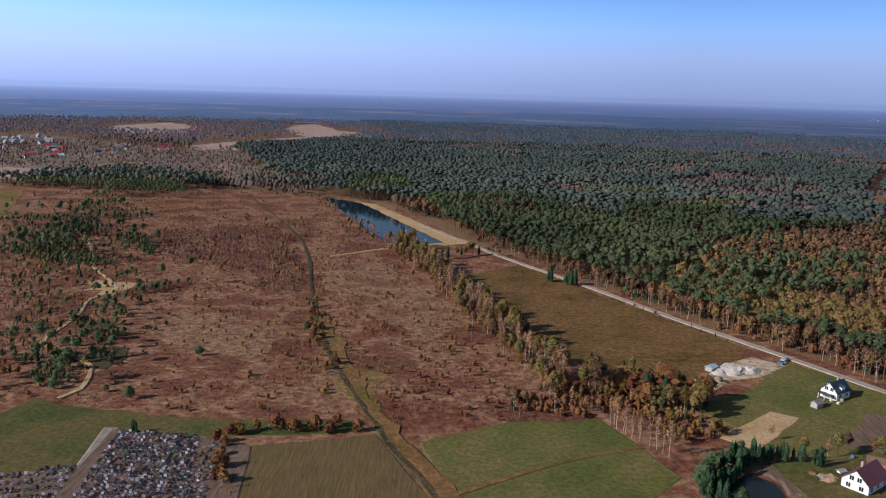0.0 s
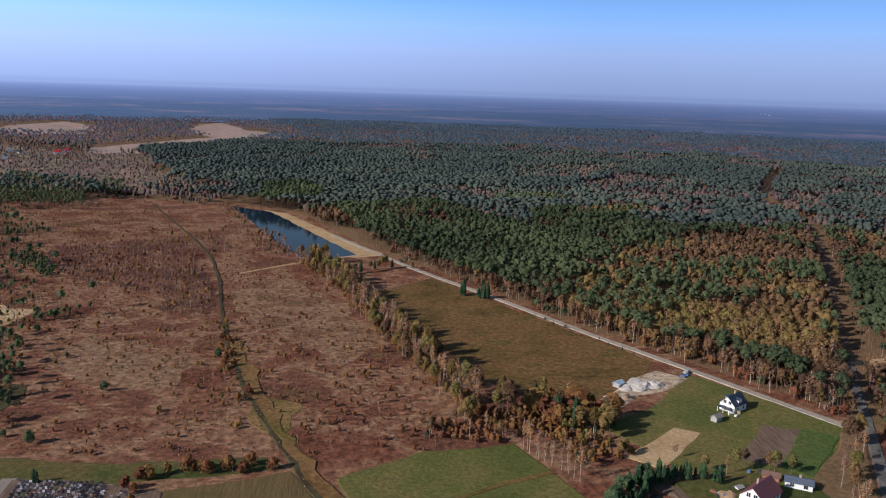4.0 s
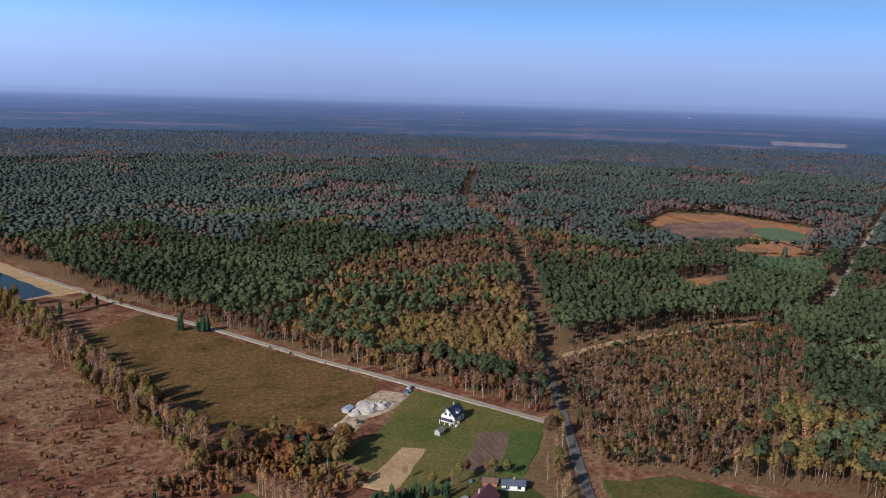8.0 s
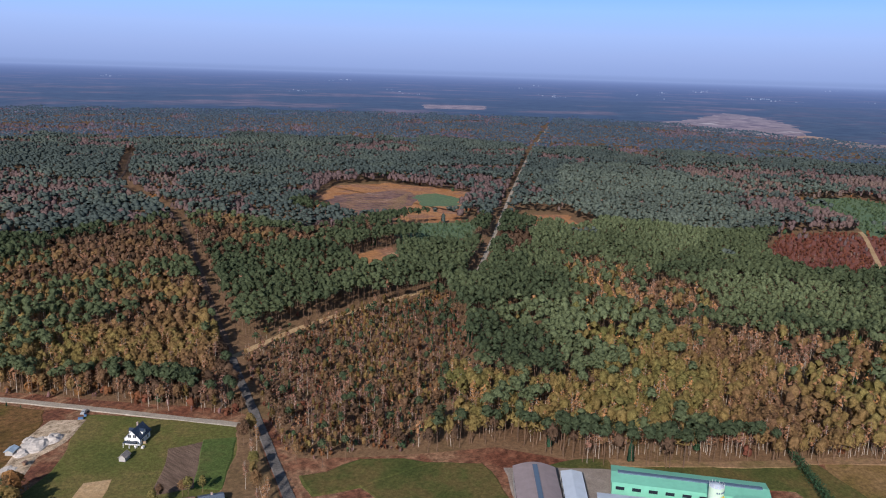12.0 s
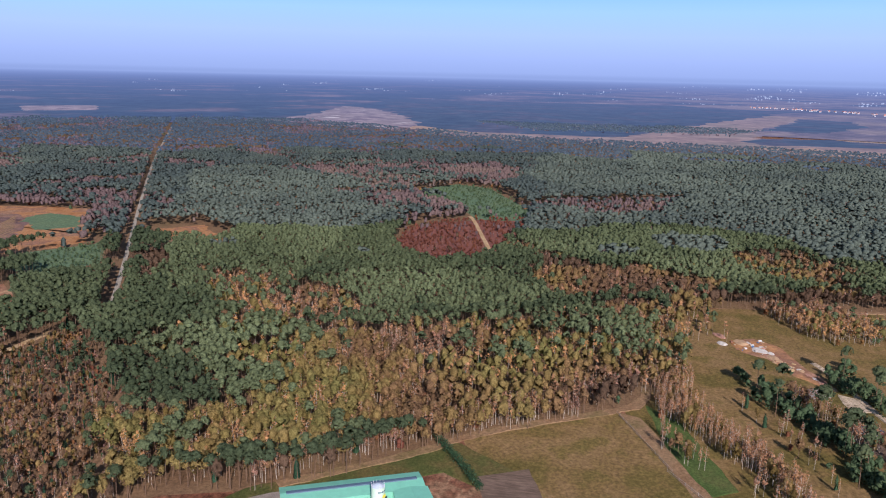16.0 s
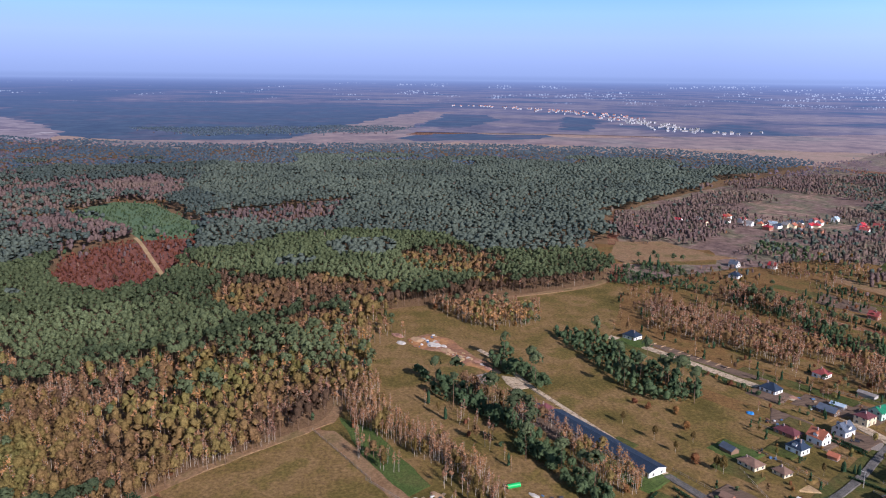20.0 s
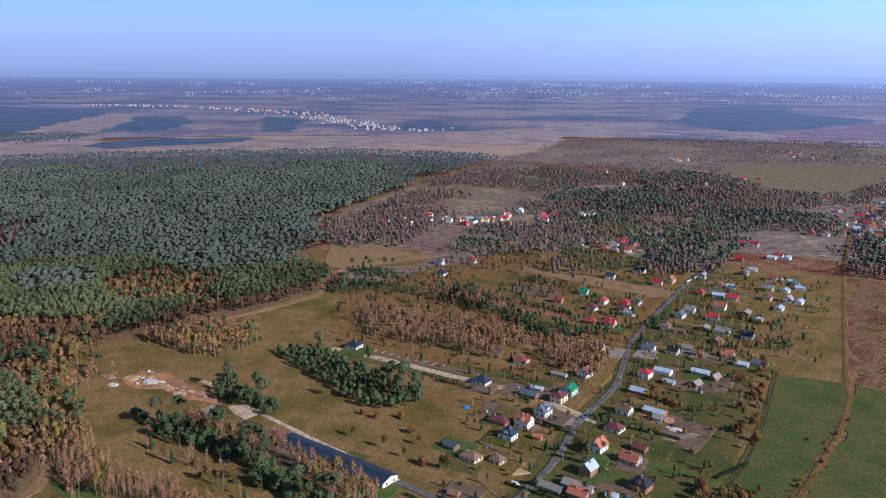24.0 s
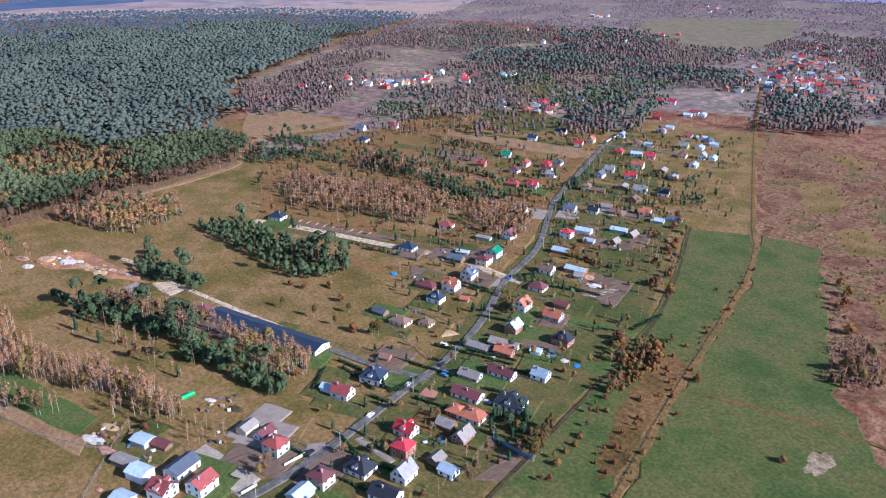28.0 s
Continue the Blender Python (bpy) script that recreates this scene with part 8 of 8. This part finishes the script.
region("building_site", [(516, -77), (524, -93), (510, -106), (478, -114), (446, -126), (441, -120), (458, -108), (486, -96), (494, -82)], M_CLEAR, "churned pinkish ground of a building site", z=0.14, ragged=3, step=4)
site_rng = random.Random(8)
for k in range(30):
    q = smooth_line([(515, -84), (500, -96), (480, -105), (448, -122)], 3.0)
    q = q[int(k / 30 * len(q))]
    mt, lb = site_rng.choice(((M_TIMBER, "low heap of tan boards on the site"), (M_RUBBLE, "low heap of pale rubble on the site"), (M_BRICKS, "low heap of reddish bricks on the site"), (M_SAND, "low heap of yellow sand on the site")))
    heap("debris_mound", q.x + site_rng.uniform(-7, 7), q.y + site_rng.uniform(-5, 5), site_rng.uniform(1.5, 4), site_rng.uniform(1, 2.2), site_rng.uniform(0.5, 1.3), mt, lb, 24)
region("building_plot", [(478, -240), (470, -252), (400, -285), (408, -272)], M_SOIL, "levelled plot with stacked material", z=0.15)
region("timber_yard", [(439, -107), (443, -117), (430, -119), (426, -110)], M_PAVING, "paved square beside the lane", z=0.2)
pipe = cylinder("green_trailer", 1.1, -3.2, 3.2, M_GREEN, None, 16, pose(303.5, -93, 1.15, 90, 0, 10))
tagged(pipe, "bright green round trailer tank in the meadow", "trailer")

# driveways and yards
region("driveway", [(243, -183), (241, -178), (223, -182), (224, -188)], plain("red_paving", (0.36, 0.17, 0.11), 0.85, vary=0.2), "red paved driveway", z=0.2, ragged=0.1)
region("yard", [(262, -77), (265, -85), (232, -92), (227, -82)], M_GRAVEL, "pale gravel yard", z=0.2, ragged=0.8)
region("yard", [(321, -282), (312, -292), (305, -285), (316, -274)], M_PAVING, "paved forecourt of a house", z=0.2, ragged=0.2)
region("footpath", [(230, -136), (229.5, -138), (208, -140), (208, -138.4)], M_PAVING, "narrow paved garden path", z=0.2, ragged=0.2)
region("yard", [(239, -118), (236, -124), (218, -117), (219, -105)], M_PAVING, "paved yard in front of a house", z=0.19, ragged=0.2)
region("field_strip", [(568, -445), (571, -456), (528, -464), (518, -446)], M_SOIL, "bare ploughed strip between gardens", z=0.2)
region("lawn", [(250, -262), (268, -258), (222, -300), (208, -262)], M_LAWN, "bright green lawn behind the houses", z=0.13, ragged=1)
region("lawn", [(246, -244), (250, -252), (218, -266), (210, -254)], M_LAWN, "bright green lawn behind the houses", z=0.14, ragged=1)
region("garden_bed", [(296, -214), (290, -226), (274, -228), (278, -219)], M_SAND, "yellow sandy garden paths", z=0.16, ragged=1)
m_garden_pond, nt_gp, b_gp = blank("garden_pond_water")
b_gp.inputs["Base Color"].default_value, b_gp.inputs["Roughness"].default_value = (0.012, 0.016, 0.010, 1), 0.25
region("lawn", [(203, 206), (214, 194), (218, 184), (190, 192), (172, 200), (178, 214), (186, 209)], M_LAWN, "green grass at the roadside below the woods", z=0.2, ragged=2)
region("timber_yard", [(436, -124), (431, -133), (415, -137), (412, -126)], M_PALE, "pale square of stacked boards", z=0.2, ragged=1.5)
region("lawn", [(170, 266), (146, 236), (152, 228), (181, 259)], M_BRIGHT, "bright green strip beside the garden plot", z=0.2, ragged=1)
region("garden_pond", [(86, 214), (95, 219), (100, 213), (99, 203), (84, 200)], m_garden_pond, "small dark pond beside the farmyard", z=0.2, ragged=1)
region("pond_bank", [(96, 226), (101, 226), (110, 219), (107, 208), (102, 208), (103, 215)], M_SOIL, "bare sandy bank of the small pond", z=0.18, ragged=1)
region("farmyard", [(103, 227), (134, 232), (150, 226), (150, 200), (107, 200)], M_LAWN, "green grass of the farmyard", z=0.14, ragged=1)
region("verge", [(150, 226), (176, 250), (184, 262), (192, 262), (160, 205), (150, 200)], M_FLOOR, "brown verge beside the asphalt road", z=0.16, ragged=1)


# ---- fences ----
M_FENCE = plain("weathered_fence", (0.30, 0.26, 0.22), 0.9, vary=0.3, scale=2.0)
M_FENCE_BLUE = plain("blue_fence_sheet", (0.16, 0.28, 0.42), 0.6, vary=0.15)


def fence(a, b, height=1.4, mat=None, solid=False, label="low weathered garden fence between plots"):
    a, b = Vector((*a, 0)), Vector((*b, 0))
    d = b - a
    root = new("fence")
    root.matrix_basis = pose(a.x, a.y, 0.1, 0, 0, math.degrees(math.atan2(d.y, d.x)))
    tagged(root, label, "fence", "garden fences")
    mat = mat or M_FENCE
    n = max(2, int(d.length / 4.0))
    post = box_data("post", -0.07, -0.07, 0, 0.07, 0.07, height + 0.15, mat)
    for k in range(n + 1):
        place("post", post, root, pose(d.length * k / n, 0, 0))
    for z in ((0.1, height),) if solid else ((0.25, 0.38), (height - 0.25, height - 0.12)):
        place("panel" if solid else "rail", box_data("rail", 0, -0.04, z[0], d.length, 0.04, z[1], mat), root, Matrix())


for fa, fb in (((268, -140), (247, -150)), ((258, -158), (242, -163)), ((275, -160), (262, -180)), ((250, -112), (238, -118)), ((234, -121), (205, -131)), ((238, -137), (200, -150)), ((240, -150), (205, -160)), ((245, -168), (206, -178)),
               ((250, -200), (214, -212)), ((256, -212), (218, -226)), ((264, -238), (222, -252)), ((270, -252), (236, -266)), ((276, -262), (240, -284)), ((290, -285), (258, -300)), ((272, -186), (305, -172)), ((262, -200), (300, -204)),
               ((280, -236), (318, -222)), ((300, -262), (342, -242)), ((345, -352), (300, -372)), ((352, -362), (310, -388)), ((372, -395), (325, -420)), ((392, -425), (345, -452)), ((410, -450), (360, -480)), ((345, -335), (380, -312)),
               ((365, -375), (405, -350)), ((390, -405), (440, -380)), ((425, -470), (520, -430)), ((445, -510), (540, -470)), ((322, -28), (272, -60)), ((379, -6), (322, -30)), ((300, -64), (262, -36))):
    fence(fa, fb)
fence((194, -181), (174, -184), 1.8, M_FENCE_BLUE, True, "solid blue sheet fence behind the gardens")
fence((489, -598), (501, -636), 2.0, WALLS["white"], True, "long white boundary wall at the street")
fence((232, -104), (233.5, -114), 1.5, WALLS["white"], True, "white garden wall at the street")
fence((227, -83), (228, -90), 1.6, WALLS["grey"], True, "grey boundary wall of the yard")


# ---- clutter in the yards ----
CRATE_MATS = [plain("clutter_" + n, c, 0.7, vary=0.25, scale=1.5) for n, c in (("rust", (0.22, 0.10, 0.06)), ("white", (0.62, 0.61, 0.58)), ("blue", (0.08, 0.16, 0.30)), ("tan", (0.36, 0.27, 0.17)), ("dark", (0.05, 0.05, 0.055)))]
CRATE_WORDS = ["rust-brown scrap box standing in a yard", "pale wrapped bundle standing in a yard", "blue plastic container standing in a yard", "tan wooden pallet stack in a yard", "dark scrap box standing in a yard"]
CRATE_ME = []
for k, mat in enumerate(CRATE_MATS):
    bm = bmesh.new()
    bmesh.ops.create_cube(bm, size=1.0)
    bmesh.ops.bevel(bm, geom=bm.edges[:], offset=0.07, segments=1, affect="EDGES")
    for vv in bm.verts:
        vv.co += noise.noise_vector(vv.co * 2 + Vector((k, 0, 0))) * 0.08
        vv.co.z += 0.5
    me = bpy.data.meshes.new("crate")
    bm.to_mesh(me)
    bm.free()
    me.materials.append(mat)
    CRATE_ME.append(me)
yard_rng = random.Random(11)
for cx, cy, spread, n in ((297, -54, 9, 16), (286, -64, 7, 12), (272, -64, 6, 10), (288, -102, 8, 10), (266, -92, 6, 5), (228, -251, 6, 8), (262, -262, 8, 6), (282, -332, 7, 8), (364, -290, 8, 9), (345, -252, 8, 8), (117, 219, 4, 6), (136, 231, 5, 5),
                          (205, -160, 6, 5), (240, -226, 8, 5), (505, -88, 14, 14), (478, -104, 8, 8), (310, -226, 8, 4), (300, -395, 12, 6), (318, -470, 14, 6), (148, 325, 3, 3), (150, 279, 4, 4), (250, -66, 6, 5)):
    for _ in range(n):
        k = yard_rng.randrange(5)
        ob = new("crate", CRATE_ME[k])
        ob.matrix_basis = Matrix.LocRotScale((cx + yard_rng.gauss(0, spread * 0.5), cy + yard_rng.gauss(0, spread * 0.5), 0.15), Euler((0, 0, yard_rng.uniform(0, 3))), (yard_rng.uniform(0.8, 2.2), yard_rng.uniform(0.7, 1.5), yard_rng.uniform(0.5, 1.2)))
        tagged(ob, CRATE_WORDS[k], "clutter", "clutter in the yards")

# ---- plots round the village houses ----
plot_rng = random.Random(21)
PLOTS = [(M_LAWN, "lawn", "mown green grass round a house"), (M_BRIGHT, "lawn", "bright green lawn beside a house"), (M_GRASS, "yard", "rough olive grass in a yard"), (M_PAVING, "yard", "paved yard beside a house"),
         (M_SOIL, "vegetable_plot", "dug brown vegetable plot"), (M_LAWN, "lawn", "mown green grass round a house"), (M_ROUGH, "yard", "worn brown grass in a yard")]
made_plots = 0
for hx, hy, hr in list(HOUSE_SPOTS):
    if hy > -60 or math.hypot(hx, hy) > 620 or hr < 5 or made_plots > 125:
        continue
    mat, name, words = plot_rng.choice(PLOTS)
    a, w, d = radians(29 + plot_rng.choice((0, 90)) + plot_rng.uniform(-4, 4)), plot_rng.uniform(6, 10), plot_rng.uniform(8, 14)
    cx, cy = hx + plot_rng.uniform(-7, 7), hy + plot_rng.uniform(-7, 7)
    ca, sa = math.cos(a), math.sin(a)
    region(name, [(cx + u * d * ca - v * w * sa, cy + u * d * sa + v * w * ca) for u, v in ((-1, -1), (1, -1), (1, 1), (-1, 1))], mat, words, z=0.215 + 0.0008 * made_plots - 0.0012 * (LAYER[0] + 1), ragged=0.5)
    made_plots += 1


# ---- woods, heath and thickets ----
# plantations are paler than the old mixed forest
GROUPING = {"main": 15.0, "yellow": 13.0, "oak": 10.0, "farvillage": 6.0, "scrub": 6.0, "bandwood": 7.0, "autumn": 6.0}
TINT_SHIFT = {"pine": 0.22, "main": -0.32, "oak": 0.28, "yellow": -0.12, "brown": -0.45, "brownscrub": -0.15, "oldpine": -0.35, "edgewood": -0.3, "redwood": -0.1, "red": -0.75, "plantation": 0.20}


def sow(gx, gy, kind, lod, words):
    """Plants for all the places given, one mesh a kind."""
    shares = np.array([MIX[m][0] for m in MIX_ORDER])[kind]
    full = np.array([MIX[m][1] for m in MIX_ORDER])[kind]
    tall = np.array([MIX[m][2] for m in MIX_ORDER])[kind]
    # stands of one kind: the shares lean to one side or the other from patch to patch
    lean = vnoise(gx, gy, 120, 11) * 0.42 + vnoise(gx, gy, 38, 12) * 0.36 + vnoise(gx, gy, 15, 13) * 0.22
    swing = np.array([GROUPING.get(q, 3.0) for q in MIX_ORDER])[kind]
    shares = shares * np.exp(np.outer((lean - 0.45) * swing, (1, 0.5, 0, -1, -0.3, -0.8, -0.3, 0, -0.6)))
    shares /= shares.sum(1, keepdims=True)
    choice = (rng.random((len(gx), 1)) > np.cumsum(shares, 1)).sum(1).clip(0, len(KINDS) - 1)
    keep = rng.random(len(gx)) < full * (0.55 + 0.9 * vnoise(gx, gy, 17, 3)).clip(0, 1) ** np.where(full < 0.7, 2.2, 0.3)
    # thin far woodland stands in patches with open land between
    keep &= ((kind != MIX_ORDER.index("scrub")) & (kind != MIX_ORDER.index("farvillage"))) | (vnoise(gx, gy, 110, 41) * 0.7 + vnoise(gx, gy, 40, 42) * 0.3 > np.where(kind == MIX_ORDER.index("scrub"), 0.44, 0.41))
    for i, name in enumerate(KIND_ORDER):
        m = keep & (choice == i)
        if m.sum() < 1:
            continue
        x, y = gx[m], gy[m]
        h = KINDS[name]["h"] * tall[m] * rng.uniform(0.88 if name == "pine" else 0.70, 1.08, len(x)) * (0.88 + 0.24 * vnoise(x, y, 60, 21))
        tint = (vnoise(x, y, 45, 31) * 0.4 + vnoise(x, y, 140, 32) * 0.3 + rng.random(len(x)) * (0.10 if name == "pine" else 0.16) - 0.42) * 1.7 + 0.5
        tint = tint + np.array([TINT_SHIFT.get(q, 0.0) for q in MIX_ORDER])[kind[m]]
        # the oaks and birches of the old forest are the brownest
        tint = tint - 0.2 * ((kind[m] == MIX_ORDER.index("main")) & (name != "pine"))
        tint = np.where(kind[m] == MIX_ORDER.index("reeds"), 0.62 + 0.38 * rng.random(len(x)), tint.clip(0, 1))
        ob = tree_mesh(PLURAL[name], name, x, y, h, lod, tint)
        tagged(ob, TREE_LABEL[name] + words, "grass" if name == "tussock" else "trees", kind="stuff")


for near, far, gap, lod in BANDS:
    n = int((far + 150) / gap) + 1
    gx, gy = np.meshgrid(np.arange(-n, n + 1) * gap, np.arange(-n, n + 1) * gap)
    gx, gy = gx.ravel() + rng.uniform(-0.45, 0.45, gx.size) * gap, gy.ravel() + rng.uniform(-0.45, 0.45, gy.size) * gap
    r, az = np.hypot(gx, gy), np.degrees(np.arctan2(gx, gy))
    # the change of detail runs along an uneven line
    wave = (vnoise(gx, gy, 70, 61) - 0.5) * 280
    ok = ((r + wave >= near) | (near == 0)) & ((r + wave < far) | (far > 2000) & (r < far)) & (az > -34) & (az < 162)
    gx, gy = gx[ok], gy[ok]
    kind = wood_at(gx, gy)
    ok = kind >= 0
    sow(gx[ok], gy[ok], kind[ok], lod, (" nearby", " at mid distance", " far off", " towards the horizon")[lod])

for lod in (0, 1):
    X, Y, K = [], [], []
    for poly, mix, gap, detail in DENSE:
        if detail != lod:
            continue
        p = np.array(poly)
        gx, gy = np.meshgrid(np.arange(p[:, 0].min() - 8, p[:, 0].max() + 8, gap), np.arange(p[:, 1].min() - 8, p[:, 1].max() + 8, gap))
        gx, gy = gx.ravel() + rng.uniform(-0.5, 0.5, gx.size) * gap, gy.ravel() + rng.uniform(-0.5, 0.5, gy.size) * gap
        wave = 50 if mix in ("mauve", "clump") and detail else 3 if mix == "reeds" else 16
        ok = inside(poly, gx + (vnoise(gx, gy, wave, 51) - 0.5) * wave, gy + (vnoise(gx, gy, wave, 52) - 0.5) * wave) & (free_at(gx, gy) | (mix == "reeds"))
        X.append(gx[ok]), Y.append(gy[ok]), K.append(np.full(ok.sum(), MIX_ORDER.index(mix)))
    sow(np.concatenate(X), np.concatenate(Y), np.concatenate(K), lod, (" in close stands", " in close far stands")[lod])


# white walls dulled to blue-grey: the haze before them is in the colour
M_FARWALL = plain("distant_house_walls_hazed", (0.42, 0.42, 0.46), 0.9, vary=0.1)


def far_houses(label, line, n, spread, seed):
    """Very distant white houses with roofs, a few metres each, along a line."""
    r = random.Random(seed)
    pts = smooth_line(line, 20)
    v, f, mi = [], [], []
    for _ in range(n):
        q = r.choice(pts)
        x, y, a = q.x + r.gauss(0, spread), q.y + r.gauss(0, spread), r.uniform(0, 3.14)
        w, l, h = r.uniform(3, 4.5), r.uniform(4, 7), r.uniform(3, 6)
        c, s = math.cos(a), math.sin(a)
        k = len(v)
        for px, py, pz in ((-l, -w, 0), (l, -w, 0), (l, w, 0), (-l, w, 0), (-l, -w, h), (l, -w, h), (l, w, h), (-l, w, h), (-l, 0, h + 3), (l, 0, h + 3)):
            v.append((x + px * c - py * s, y + px * s + py * c, pz + 2))
        f += [tuple(k + i for i in q) for q in ((0, 1, 5, 4), (1, 2, 6, 9, 5), (2, 3, 7, 6), (3, 0, 4, 8, 7), (4, 5, 9, 8), (6, 7, 8, 9))]
        mi += [0, 0, 0, 0, 1, 1]
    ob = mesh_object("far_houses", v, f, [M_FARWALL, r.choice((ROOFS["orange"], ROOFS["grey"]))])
    ob.data.polygons.foreach_set("material_index", mi)
    tagged(ob, label, "houses", kind="stuff")


far_houses("tiny white houses along a far road", [(5269, -852), (5004, -1136), (4391, -1430), (3738, -1547), (3299, -1496)], 150, 60, 2)
far_houses("tiny white houses of a far village", [(3299, -1496), (2960, -1440), (2618, -1386), (2438, -1496)], 90, 50, 1)
far_houses("white blocks of a far town", [(11514, -5734), (10778, -6127), (10016, -6659), (8990, -6736), (7960, -7087)], 150, 240, 3)
far_houses("white halls of a far industrial town", [(4443, -6145), (3951, -6352), (3700, -6300)], 90, 260, 4)
far_houses("white houses beyond the far wood", [(7595, 2407), (6953, 1787), (7067, 1290)], 40, 60, 5)
far_houses("white houses on the far horizon", [(8457, 278), (9253, -388)], 50, 90, 7)
far_houses("tiny houses beyond the woods", [(-900, 1500), (-800, 1420)], 60, 60, 6)
